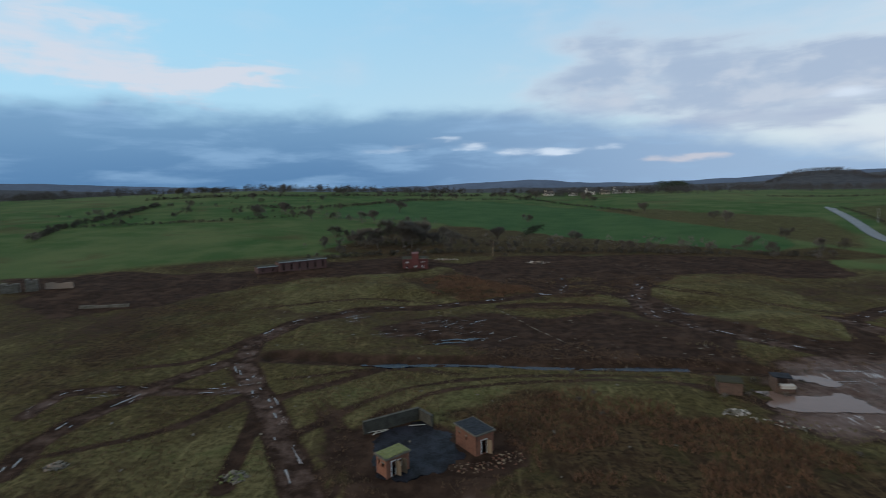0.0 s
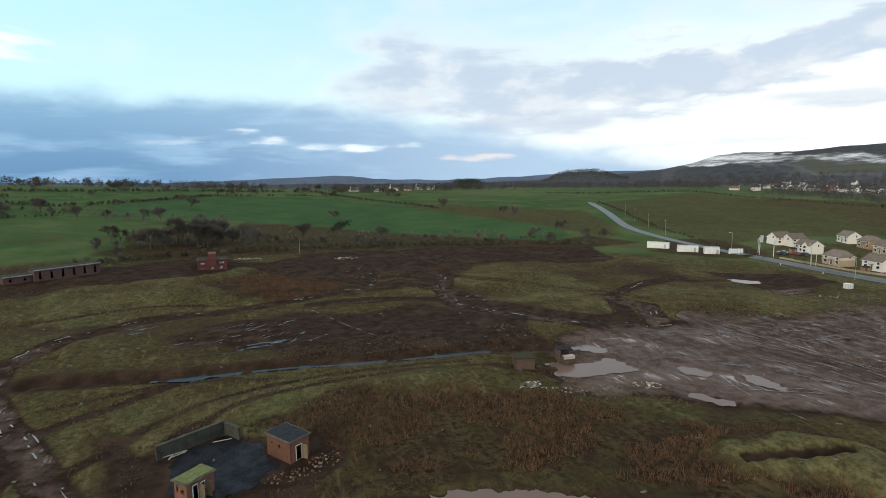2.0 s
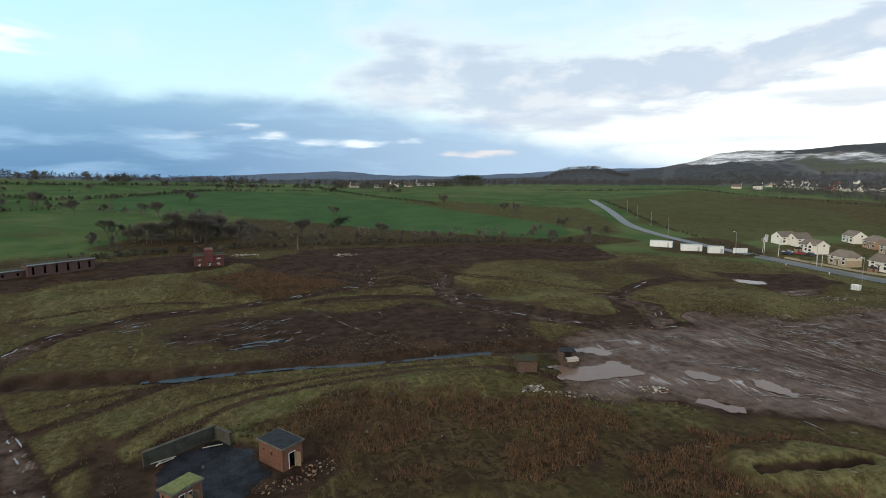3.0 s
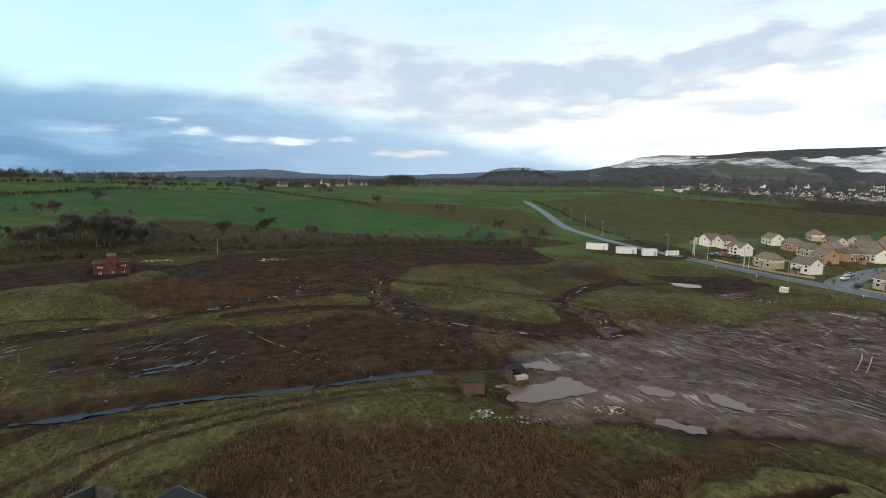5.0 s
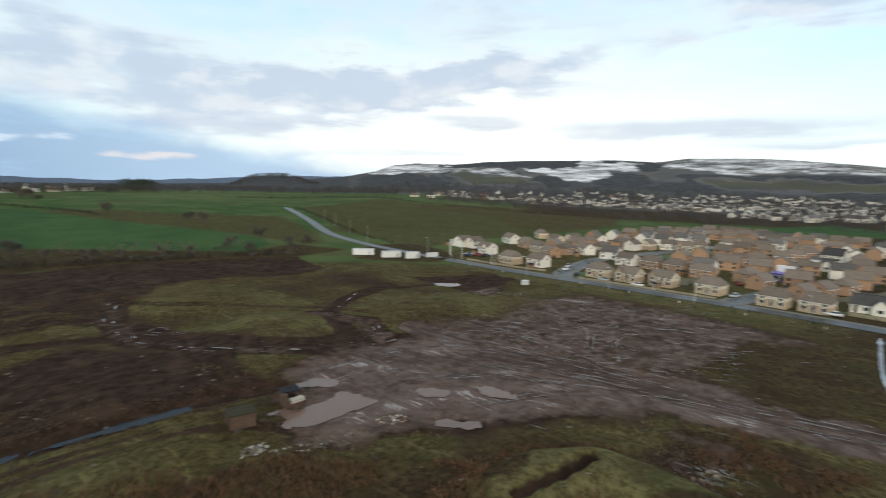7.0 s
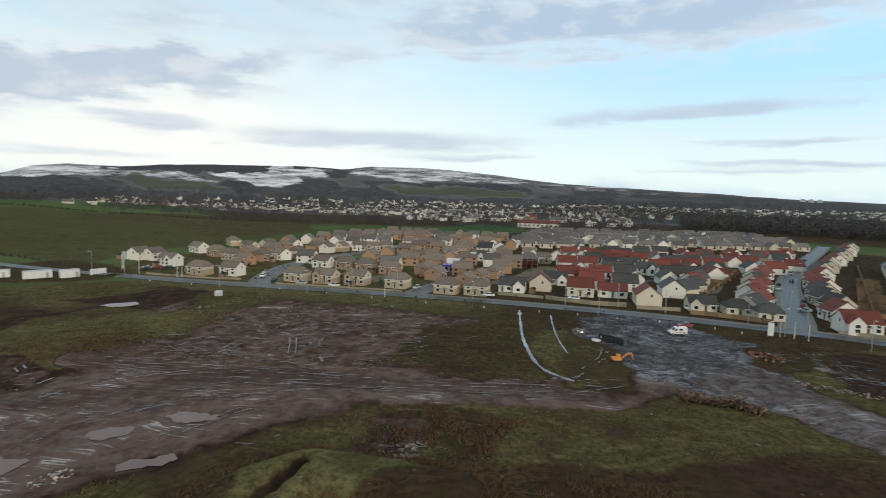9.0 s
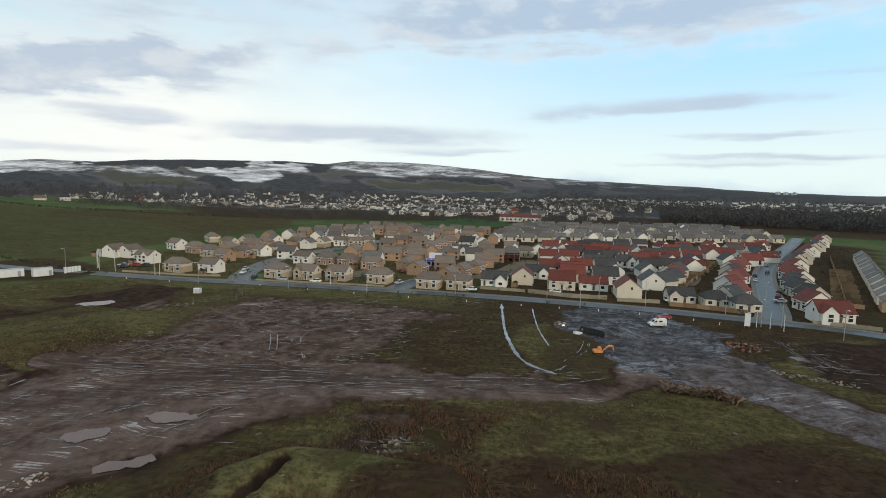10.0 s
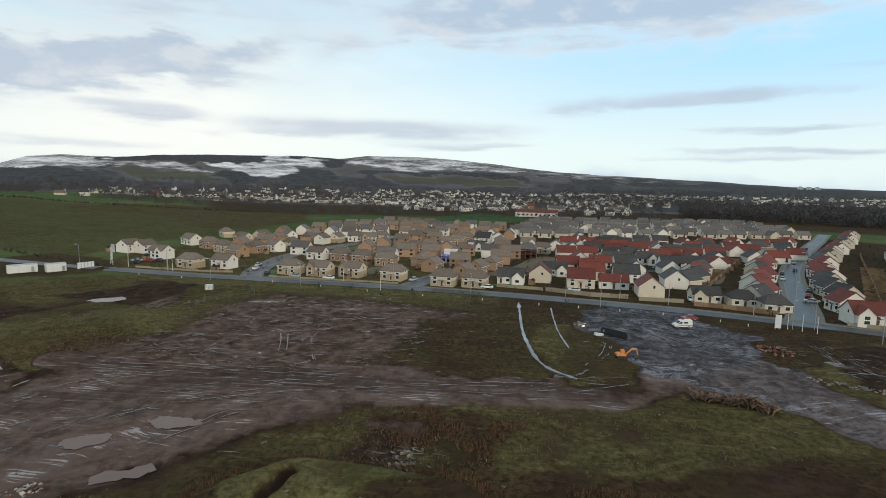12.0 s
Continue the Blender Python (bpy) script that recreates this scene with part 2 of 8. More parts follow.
TWIG = material("winter_twigs", (0.088, 0.076, 0.062), 0.95, (0.052, 0.045, 0.036), 2.0, each=0.3)
CONIFER = material("conifer_needles", (0.022, 0.035, 0.016), 0.95, (0.014, 0.022, 0.012), 1.0)
HEDGEWOOD = material("winter_hedge", (0.034, 0.030, 0.020), 0.95, (0.022, 0.020, 0.014), 3.0)
MOSSWALL = material("mossy_concrete", (0.050, 0.046, 0.034), 0.9, (0.020, 0.019, 0.014), 1.2, 0.9, bump=0.4)
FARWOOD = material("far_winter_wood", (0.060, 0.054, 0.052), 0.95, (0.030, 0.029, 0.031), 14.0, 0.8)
PURPLE = material("purple_hoarding", (0.10, 0.06, 0.35), 0.5, (0.08, 0.05, 0.28), 0.6)


def water_material(name, base, rough, ior=1.4):
    m = bpy.data.materials.new(name)
    m.use_nodes = True
    t = m.node_tree
    p = t.nodes["Principled BSDF"]
    where = node(t, "ShaderNodeTexCoord").outputs["Object"]
    c = blend(t, fuzz(t, where, 0.3, 4.0), base, tuple(v * 0.7 for v in base))
    t.links.new(c, p.inputs["Base Color"])
    p.inputs["Roughness"].default_value, p.inputs["IOR"].default_value = rough, ior
    b = node(t, "ShaderNodeBump", {"Height": fuzz(t, where, 2.5, 2.0), "Strength": 0.12, "Distance": 0.02})
    t.links.new(b.outputs[0], p.inputs["Normal"])
    return m


MUDDY_WATER = water_material("muddy_water", (0.165, 0.110, 0.088), 0.15, 1.25)
DITCH_WATER = water_material("ditch_water", (0.012, 0.012, 0.018), 0.2, 1.17)
CHANNEL_WATER = water_material("channel_water", (0.16, 0.165, 0.18), 0.12, 1.4)
RUT_WATER = water_material("rut_water", (0.20, 0.168, 0.155), 0.1, 1.45)


def ground_material():
    m = bpy.data.materials.new("open_ground")
    m.use_nodes = True
    t = m.node_tree
    p = t.nodes["Principled BSDF"]
    where = node(t, "ShaderNodeTexCoord").outputs["Object"]
    cover = {k: node(t, "ShaderNodeAttribute", attribute_name=k).outputs["Fac"] for k in ("mud", "wet", "crop", "pasture", "bracken", "wood", "snow", "lush")}
    n_huge, n_big, n_mid, n_small = fuzz(t, where, 0.004, 5.0), fuzz(t, where, 0.045, 5.0, 0.6), fuzz(t, where, 0.35, 5.0, 0.65), fuzz(t, where, 2.2, 4.0, 0.7)
    n_tuft = fuzz(t, where, 0.9, 5.0, 0.75)

    def edged(k, hard=0.22, grain=0.5):
        """A cover's share with its edge broken up by noise."""
        v = calc(t, "ADD", cover[k], calc(t, "MULTIPLY", calc(t, "SUBTRACT", calc(t, "ADD", calc(t, "MULTIPLY", n_mid, 0.6), calc(t, "MULTIPLY", n_small, 0.4)), 0.5), grain * 2))
        return calc(t, "MULTIPLY", step(t, v, 0.5 - hard, 0.5 + hard), step(t, cover[k], 0.0, 0.12))

    blot = fuzz(t, where, 0.13, 6.0, 0.62, 0.6)
    straw = fuzz(t, node(t, "ShaderNodeMapping", {"Vector": where, "Rotation": (0, 0, radians(62)), "Scale": (0.5, 0.14, 0.5)}).outputs[0], 1.0, 6.0, 0.68, 0.8)
    grass = blend(t, step(t, n_tuft, 0.36, 0.62), (0.034, 0.027, 0.013), (0.084, 0.068, 0.030))
    grass = blend(t, calc(t, "MULTIPLY", step(t, blot, 0.5, 0.66), 0.6), grass, blend(t, n_small, (0.020, 0.012, 0.008), (0.052, 0.030, 0.017)))
    grass = blend(t, calc(t, "MULTIPLY", step(t, straw, 0.53, 0.68), step(t, n_tuft, 0.3, 0.6, 0.2, 0.8)), grass, (0.150, 0.112, 0.055))
    green = blend(t, step(t, n_tuft, 0.34, 0.64), (0.054, 0.045, 0.021), (0.120, 0.101, 0.049))
    green = blend(t, calc(t, "MULTIPLY", step(t, straw, 0.5, 0.68), step(t, n_tuft, 0.3, 0.6, 0.2, 0.7)), green, (0.175, 0.150, 0.074))
    green = blend(t, calc(t, "MULTIPLY", step(t, blot, 0.5, 0.66), 0.7), green, (0.048, 0.036, 0.019))
    moss = step(t, fuzz(t, where, 0.085, 5.0, 0.62, 0.4), 0.5, 0.64)
    green = blend(t, calc(t, "MULTIPLY", moss, 0.35), green, blend(t, n_tuft, (0.042, 0.052, 0.017), (0.082, 0.096, 0.034)))
    grass = blend(t, calc(t, "MULTIPLY", edged("lush", 0.3, 0.55), step(t, n_tuft, 0.2, 0.5, 0.6, 1.0)), grass, green)
    rust = blend(t, step(t, n_tuft, 0.36, 0.62), (0.019, 0.012, 0.009), (0.070, 0.045, 0.024))
    rust = blend(t, calc(t, "MULTIPLY", step(t, blot, 0.44, 0.6), 0.75), rust, (0.030, 0.018, 0.012))
    rust = blend(t, calc(t, "MULTIPLY", step(t, straw, 0.54, 0.7), 0.6), rust, (0.105, 0.077, 0.041))
    rust = blend(t, calc(t, "MULTIPLY", moss, 0.4), rust, (0.045, 0.044, 0.018))
    c = blend(t, edged("bracken", 0.22, 0.5), grass, rust)
    mud = blend(t, step(t, n_mid, 0.35, 0.65), (0.022, 0.013, 0.010), (0.045, 0.027, 0.020))
    mud = blend(t, calc(t, "MULTIPLY", step(t, blot, 0.5, 0.66), 0.55), mud, (0.074, 0.045, 0.033))
    mud_share = edged("mud", 0.2, 0.42)
    c = blend(t, mud_share, c, mud)
    c = blend(t, 1.0, c, (0.87, 0.92, 0.88), "MULTIPLY")
    c = blend(t, edged("crop", 0.3, 0.15), c, blend(t, step(t, n_big, 0.3, 0.7), (0.026, 0.060, 0.022), (0.046, 0.084, 0.030)))
    pasture = blend(t, step(t, n_big, 0.35, 0.65), (0.030, 0.064, 0.019), (0.066, 0.092, 0.034))
    pasture = blend(t, calc(t, "MULTIPLY", step(t, n_huge, 0.45, 0.6), 0.6), pasture, (0.090, 0.108, 0.046))
    pasture = blend(t, calc(t, "MULTIPLY", step(t, fuzz(t, where, 0.02, 6.0, 0.62, 0.6), 0.54, 0.66), 0.6), pasture, (0.062, 0.050, 0.024))
    c = blend(t, edged("pasture", 0.3, 0.2), c, pasture)
    # moor and wood tones are shifted blue-grey to hold the haze of distance
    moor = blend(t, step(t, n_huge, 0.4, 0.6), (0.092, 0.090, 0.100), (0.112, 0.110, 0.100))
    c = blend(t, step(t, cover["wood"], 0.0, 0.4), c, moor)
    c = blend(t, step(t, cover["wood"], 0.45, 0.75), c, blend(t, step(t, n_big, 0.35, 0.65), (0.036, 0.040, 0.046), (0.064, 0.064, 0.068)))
    patchy = calc(t, "ADD", cover["snow"], calc(t, "MULTIPLY", calc(t, "SUBTRACT", calc(t, "ADD", calc(t, "MULTIPLY", fuzz(t, where, 0.009, 6.0, 0.75), 0.6), calc(t, "MULTIPLY", fuzz(t, where, 0.03, 4.0, 0.7), 0.4)), 0.5), 2.2))
    c = blend(t, calc(t, "MULTIPLY", step(t, patchy, 0.25, 0.95), step(t, cover["snow"], 0.02, 0.15)), c, (0.70, 0.70, 0.73))
    # wet slop, and standing water drawn out along the wheel tracks
    warp = node(t, "ShaderNodeTexNoise", {"Vector": where, "Scale": 0.03, "Detail": 2.0}).outputs["Color"]
    bent = node(t, "ShaderNodeVectorMath", {0: where, 1: node(t, "ShaderNodeVectorMath", {0: warp, "Scale": 16.0}, operation="SCALE").outputs[0]}, operation="ADD").outputs[0]
    rut_a = fuzz(t, node(t, "ShaderNodeMapping", {"Vector": bent, "Rotation": (0, 0, radians(-4)), "Scale": (2.6, 0.13, 1.0)}).outputs[0], 1.0, 4.0, 0.6, 0.2)
    rut_b = fuzz(t, node(t, "ShaderNodeMapping", {"Vector": bent, "Rotation": (0, 0, radians(38)), "Scale": (2.3, 0.15, 1.0)}).outputs[0], 1.0, 4.0, 0.6, 0.3)
    lane = fuzz(t, node(t, "ShaderNodeMapping", {"Vector": where, "Rotation": (0, 0, radians(-2)), "Scale": (0.8, 0.02, 1.0)}).outputs[0], 1.0, 4.0, 0.65, 0.2)
    patch = fuzz(t, where, 0.07, 5.0, 0.6, 0.5)
    ruts = blend(t, step(t, fuzz(t, where, 0.025, 2.0), 0.47, 0.53), rut_a, rut_b)
    wet = calc(t, "ADD", cover["wet"], calc(t, "ADD", calc(t, "MULTIPLY", calc(t, "SUBTRACT", blot, 0.5), 0.7), calc(t, "MULTIPLY", calc(t, "SUBTRACT", n_mid, 0.5), 0.5)))
    wet = calc(t, "MULTIPLY", wet, step(t, cover["wet"], 0.02, 0.2))
    level = calc(t, "ADD", ruts, calc(t, "ADD", calc(t, "MULTIPLY", calc(t, "SUBTRACT", cover["wet"], 0.85), 0.22), calc(t, "MULTIPLY", calc(t, "SUBTRACT", patch, 0.5), 0.75)))
    pool = calc(t, "MULTIPLY", step(t, level, 0.622, 0.642), step(t, cover["wet"], 0.05, 0.25))
    damp = calc(t, "MULTIPLY", step(t, wet, 0.45, 1.0), step(t, n_small, 0.3, 0.65, 0.55, 1.0))
    # wet mud's own brown, paled to carry part of its sky sheen
    slop = blend(t, step(t, n_mid, 0.3, 0.7), (0.057, 0.038, 0.032), (0.112, 0.080, 0.067))
    slop = blend(t, calc(t, "MULTIPLY", step(t, patch, 0.46, 0.62), 0.7), slop, (0.117, 0.084, 0.073))
    slop = blend(t, calc(t, "MULTIPLY", step(t, ruts, 0.5, 0.64), step(t, patch, 0.42, 0.6, 0.1, 0.55)), slop, (0.134, 0.100, 0.087))
    slop = blend(t, calc(t, "MULTIPLY", step(t, blot, 0.54, 0.66), 0.5), slop, (0.034, 0.026, 0.019))
    c = blend(t, step(t, wet, 0.28, 0.62), c, slop)
    ash = step(t, node(t, "ShaderNodeAttribute", attribute_name="ash").outputs["Fac"], 0.15, 0.75)
    cinder_glints = blend(t, step(t, n_mid, 0.35, 0.65), (0.022, 0.022, 0.025), (0.060, 0.060, 0.068))
    # pale blue patches paint the wet yard's sky glints into the colour
    cinder_glints = blend(t, calc(t, "MULTIPLY", step(t, node(t, "ShaderNodeTexNoise", {"Vector": node(t, "ShaderNodeMapping", {"Vector": bent, "Rotation": (0, 0, radians(20)), "Scale": (0.30, 0.24, 1.0)}).outputs[0], "Scale": 1.0, "Detail": 10.0, "Roughness": 0.86, "Distortion": 0.7}).outputs[0], 0.46, 0.6), step(t, fuzz(t, where, 0.055, 3.0, 0.55, 0.5), 0.36, 0.58, 0.3, 1.0)), cinder_glints, (0.20, 0.215, 0.25))
    c = blend(t, calc(t, "MULTIPLY", ash, 0.92), c, cinder_glints)
    lanes = calc(t, "MULTIPLY", step(t, node(t, "ShaderNodeAttribute", attribute_name="lane").outputs["Fac"], 0.2, 0.8), step(t, lane, 0.42, 0.52))
    c = blend(t, calc(t, "MULTIPLY", lanes, 0.6), c, (0.036, 0.024, 0.019))
    pool = calc(t, "MULTIPLY", pool, calc(t, "SUBTRACT", 1.0, calc(t, "MULTIPLY", lanes, 0.8)))
    c = blend(t, pool, c, (0.215, 0.172, 0.152))
    t.links.new(c, p.inputs["Base Color"])
    rough = blend(t, damp, (0.95, 0.95, 0.95), (0.48, 0.48, 0.48))
    rough = blend(t, pool, rough, (0.05, 0.05, 0.05))
    t.links.new(rough, p.inputs["Roughness"])
    t.links.new(calc(t, "ADD", step(t, damp, 0.0, 1.0, 0.03, 0.16), calc(t, "MULTIPLY", pool, 0.42)), p.inputs["Specular IOR Level"])
    height = calc(t, "ADD", calc(t, "MULTIPLY", n_tuft, 0.5), calc(t, "ADD", calc(t, "MULTIPLY", n_small, 0.25), calc(t, "MULTIPLY", ruts, 0.12)))
    strength = calc(t, "MULTIPLY", calc(t, "SUBTRACT", 1.0, pool), 0.8)
    b = node(t, "ShaderNodeBump", {"Height": height, "Strength": strength, "Distance": 0.35})
    t.links.new(b.outputs[0], p.inputs["Normal"])
    return m


GROUND = ground_material()

# ---- lie of the land ----
EYE_X, EYE_Y = 5.0, 18.0          # middle of the polar terms
LATTICE = np.random.RandomState(7).rand(256, 256)


def ease(t):
    t = np.clip(t, 0.0, 1.0)
    return t * t * (3 - 2 * t)


def bumps(x, y, size, octaves=4):
    """Soft noise from -1 to 1 with features of that size."""
    total, gain, norm = 0.0, 1.0, 0.0
    u, v = np.asarray(x, float) / size, np.asarray(y, float) / size
    for k in range(octaves):
        i, j = np.floor(u).astype(int), np.floor(v).astype(int)
        a, b = ease(u - i), ease(v - j)
        i0, j0, i1, j1 = i & 255, j & 255, (i + 1) & 255, (j + 1) & 255
        n = (LATTICE[i0, j0] * (1 - a) + LATTICE[i1, j0] * a) * (1 - b) + (LATTICE[i0, j1] * (1 - a) + LATTICE[i1, j1] * a) * b
        total, norm = total + gain * (2 * n - 1), norm + gain
        gain, u, v = gain * 0.5, u * 2.03 + 17.3, v * 2.03 + 5.9
    return total / norm


def line_mask(x, y, pts, width, soft):
    """1 within half the width of a line, falling to 0 over soft metres."""
    best = np.full(np.shape(x), 1e9)
    for (ax, ay), (bx, by) in zip(pts[:-1], pts[1:]):
        dx, dy = bx - ax, by - ay
        t = np.clip(((x - ax) * dx + (y - ay) * dy) / (dx * dx + dy * dy), 0, 1)
        best = np.minimum(best, np.hypot(x - ax - t * dx, y - ay - t * dy))
    return 1 - ease((best - width / 2) / soft)


def area_mask(x, y, pts, soft):
    """1 inside a closed outline, falling to 0 over soft metres outside it."""
    inside = np.zeros(np.shape(x), bool)
    for (ax, ay), (bx, by) in zip(pts, pts[1:] + pts[:1]):
        if ay != by:
            inside ^= ((ay > y) != (by > y)) & (x < ax + (y - ay) * (bx - ax) / (by - ay))
    edge = line_mask(x, y, pts + pts[:1], 0, soft)
    return np.where(inside, 1.0, edge)


CREST_AZ = [-180, -60, -40, -26, -20, -5, 3.5, 12, 18, 28, 36, 45, 52, 60, 70, 130, 180]
CREST_Z = [10, 27, 28, 32, 32, 24.5, 20.5, 16, 18, 18, 16, 17.5, 13, 7, 3, 1, 10]
RIDGE_AZ = [-180, -60, -40, -34, -28, -20, -5, 1, 8, 12, 16, 25, 30, 38, 41, 45, 46.5, 49, 53, 57, 62, 66, 70, 73,
            76, 79, 83, 88, 92, 96, 101, 106, 111, 116, 124, 140, 180]
RIDGE_EL = [0.5, 0.35, 0.15, -0.1, -0.6, -0.8, -0.9, -0.9, -0.8, -0.9, -0.9, -0.8, -0.6, 0.0, 0.2, 1.0, 1.6, 1.9, 1.85,
            2.2, 2.4, 2.5, 2.5, 2.35, 2.72, 2.75, 2.66, 2.3, 1.85, 1.45, 1.15, 0.95, 0.72, 0.4, 0.18, 0.3, 0.5]
RIDGE_R = 4000.0
TRENCH = [(58, 49.4), (66, 47.2), (72, 46)]
MOUND = [(61, 50.5), (67, 49), (71.5, 45), (71, 37), (69, 27)]
DITCH = [(-40, 118), (-15, 112.7), (5, 111.6), (18, 109), (34, 107.6), (48, 106), (60, 103)]
CHANNEL_A = [(184, 14.3), (152, 14.4), (133, 13.2), (122, 10.5), (116, 5)]
CHANNEL_B = [(178, 4.6), (154, 5.2), (136, 4.2)]


def terrain(x, y):
    x, y = np.asarray(x, float), np.asarray(y, float)
    dx, dy = x - EYE_X, y - EYE_Y
    r, az = np.hypot(dx, dy) + 1e-6, np.degrees(np.arctan2(dx, dy))
    crest = np.interp(az, CREST_AZ, CREST_Z)
    start = np.interp(az, [-180, -60, -30, -5, 12, 40, 55, 65, 180], [110, 110, 115, 135, 165, 175, 200, 260, 260])
    t = np.clip((r - start) / (660 - start), 0, 1)
    z = crest * (0.75 * t + 0.25 * ease(t)) * (1 - ease((r - 720) / 1100))
    # the far ridge with its gullies
    foot = np.interp(az, [-180, 35, 50, 95, 115, 180], [1700, 1700, 1300, 1350, 1500, 1700])
    top = 38 + RIDGE_R * np.tan(np.radians(np.interp(az, RIDGE_AZ, RIDGE_EL)))
    p = np.clip((r - foot) / (RIDGE_R - foot), 0, 1)
    gully = bumps(x, y, 520, 5) * np.sin(np.pi * p) * 0.22
    z += top * np.clip(0.55 * p + 0.45 * ease(p) + gully, 0, 1.0) * np.where(r > RIDGE_R, 1 - (r - RIDGE_R) / 4000, 1)
    z += ease((r - 3000) / 900) * bumps(x, y, 150, 4) * 5
    # the wooded knoll
    z += 44 * np.exp(-((az - 34.4) / 3.2) ** 4 - ((r - 2500) / 320) ** 2)
    # the building site: heaps, ruts, ditches
    near = 1 - ease((r - 210) / 60)
    z += near * (0.7 * bumps(x, y, 26, 3) + 0.24 * bumps(x + 70, y, 5.0, 3))
    z += (1 - near) * (1 - ease((r - 900) / 300)) * 0.9 * bumps(x, y, 70, 3) * ease((r - 200) / 120)
    flat = np.maximum(area_mask(x, y, ESTATE, 12), area_mask(x, y, YARD, 6) * 0.85)
    z = z * (1 - flat * near * 0.9)
    z += line_mask(x, y, MOUND, 5, 5) * 1.9 - line_mask(x, y, TRENCH, 0.8, 1.0) * 1.1
    z += 2.0 * np.exp(-((x - 88) / 16) ** 2 - ((y - 173) / 15) ** 2) + 2.1 * np.exp(-((x - 87) / 12) ** 2 - ((y - 138) / 11) ** 2) + 2.6 * np.exp(-((x - 131) / 22) ** 2 - ((y - 118) / 14) ** 2)
    z += 1.4 * np.exp(-((x - 48) / 8) ** 2 - ((y - 180) / 14) ** 2) + 1.6 * np.exp(-((x + 20) / 24) ** 2 - ((y - 185) / 10) ** 2)
    z += 1.5 * np.exp(-((x - 22) / 22) ** 2 - ((y - 92) / 7) ** 2)
    z -= line_mask(x, y, DITCH, 2.4, 3.2) * (1.0 + z * 0.8)
    z -= line_mask(x, y, CHANNEL_A, 0.9, 1.0) * 0.3 + line_mask(x, y, CHANNEL_B, 0.6, 0.8) * 0.25
    for pts, deep in POOLS:
        m = area_mask(x, y, pts, 2.5)
        z = z * (1 - m) + m * (deep - 0.25)
    hard = area_mask(x, y, HARDSTAND, 1.5)
    return z * (1 - hard) + hard * -0.02


ESTATE = [(160, -90), (150, -40), (168, 10), (182, 60), (196, 120), (212, 178), (260, 190), (520, 120), (600, -100), (420, -260)]
YARD = [(58, 84), (72, 104), (110, 106), (112, 60), (112, 12), (160, 2), (178, -2), (156, -42), (120, -36), (112, -22), (114, -8), (103, 14), (102, 32), (98, 44), (90, 53), (82, 63), (77, 72), (70, 79), (62, 82)]
HARDSTAND = [(-14, 80), (-6.5, 86.5), (-3.5, 81), (7, 76), (9, 68), (-4, 65), (-12, 67), (-15, 73)]
POOLS = [
    ([(53.6, 94.6), (54, 89.9), (52.3, 86.5), (56.9, 84.3), (67.8, 83), (69.8, 84.5), (69.6, 89.3), (68.7, 92.1), (63.1, 90.3), (58.3, 91.8)], 0.0),
    ([(61.5, 100.8), (69.4, 100.7), (71.5, 96.3), (69.2, 94), (66.4, 97)], 0.0),
    ([(75.9, 79.6), (78.4, 82.3), (81.3, 78.1), (79.9, 75.9), (77.6, 77.4)], 0.0),
    ([(83.6, 71.5), (86.1, 75.4), (88, 71), (86.9, 65.4), (85.4, 65.8)], 0.0),
    ([(68.6, 70.6), (70.6, 71.2), (72.8, 67.4), (74.5, 65.6), (72.5, 64.3), (70.2, 66)], 0.0),
    ([(17, 58.6), (22, 58.6), (31.8, 54.4), (37, 50.5), (36, 47.5), (24, 52), (17, 55.5)], -0.15),
    ([(155.5, 139), (158, 143.5), (162, 141.5), (164.5, 136.5), (161.5, 133.5), (158, 135)], 0.6),
    ([(-4.5, 129), (0, 130.1), (5.5, 130.6), (8, 129.8), (2, 128.7)], -0.15),
    ([(-7, 126), (-1.5, 127.2), (3, 127.5), (0, 126.3)], -0.15),
]

# ---- the ground: one sheet out to the horizon ----
def smooth_line(pts, every=3.0):
    """A rounded line through the points, with a point every so many metres."""
    p = [Vector((*q[:2], 0)) for q in pts]
    p = [p[0] * 2 - p[1]] + p + [p[-1] * 2 - p[-2]]
    out = []
    for i in range(1, len(p) - 2):
        n = max(1, int((p[i + 1] - p[i]).length / every))
        for k in range(n):
            t = k / n
            out.append(0.5 * (2 * p[i] + (p[i + 1] - p[i - 1]) * t + (2 * p[i - 1] - 5 * p[i] + 4 * p[i + 1] - p[i + 2]) * t ** 2
                              + (3 * p[i] - p[i - 1] - 3 * p[i + 1] + p[i + 2]) * t ** 3))
    return out + [p[-2]]


def grid_lines(low, high, fine, end_low, end_high):
    core = np.arange(low, high + fine, fine)

    def outwards(start, end, sign):
        out, at, s = [], start, fine
        while (end - at) * sign > 0:
            s = min(s * 1.09, 70.0 if sign < 0 else 19.0)
            at += sign * s
            out.append(at)
        return out
    return np.array(outwards(low, end_low, -1)[::-1] + list(core) + outwards(core[-1], end_high, 1))


gx, gy = grid_lines(-72, 186, 0.8, -3700, 4750), grid_lines(-46, 214, 0.8, -3300, 4750)
X, Y = np.meshgrid(gx, gy)
Z = terrain(X, Y)
RANGE, BEARING = np.hypot(X - EYE_X, Y - EYE_Y), np.degrees(np.arctan2(X - EYE_X, Y - EYE_Y))

# outlines wander: covers are laid out on a slightly shaken plan
XS = X + 9.0 * bumps(X, Y, 22, 4) * (RANGE < 700) + 1.6 * bumps(X + 40, Y, 5, 3)
YS = Y + 9.0 * bumps(X + 300, Y + 90, 22, 4) * (RANGE < 700) + 1.6 * bumps(X, Y + 40, 5, 3)
SITE = 1 - ease((RANGE - 235) / 40)
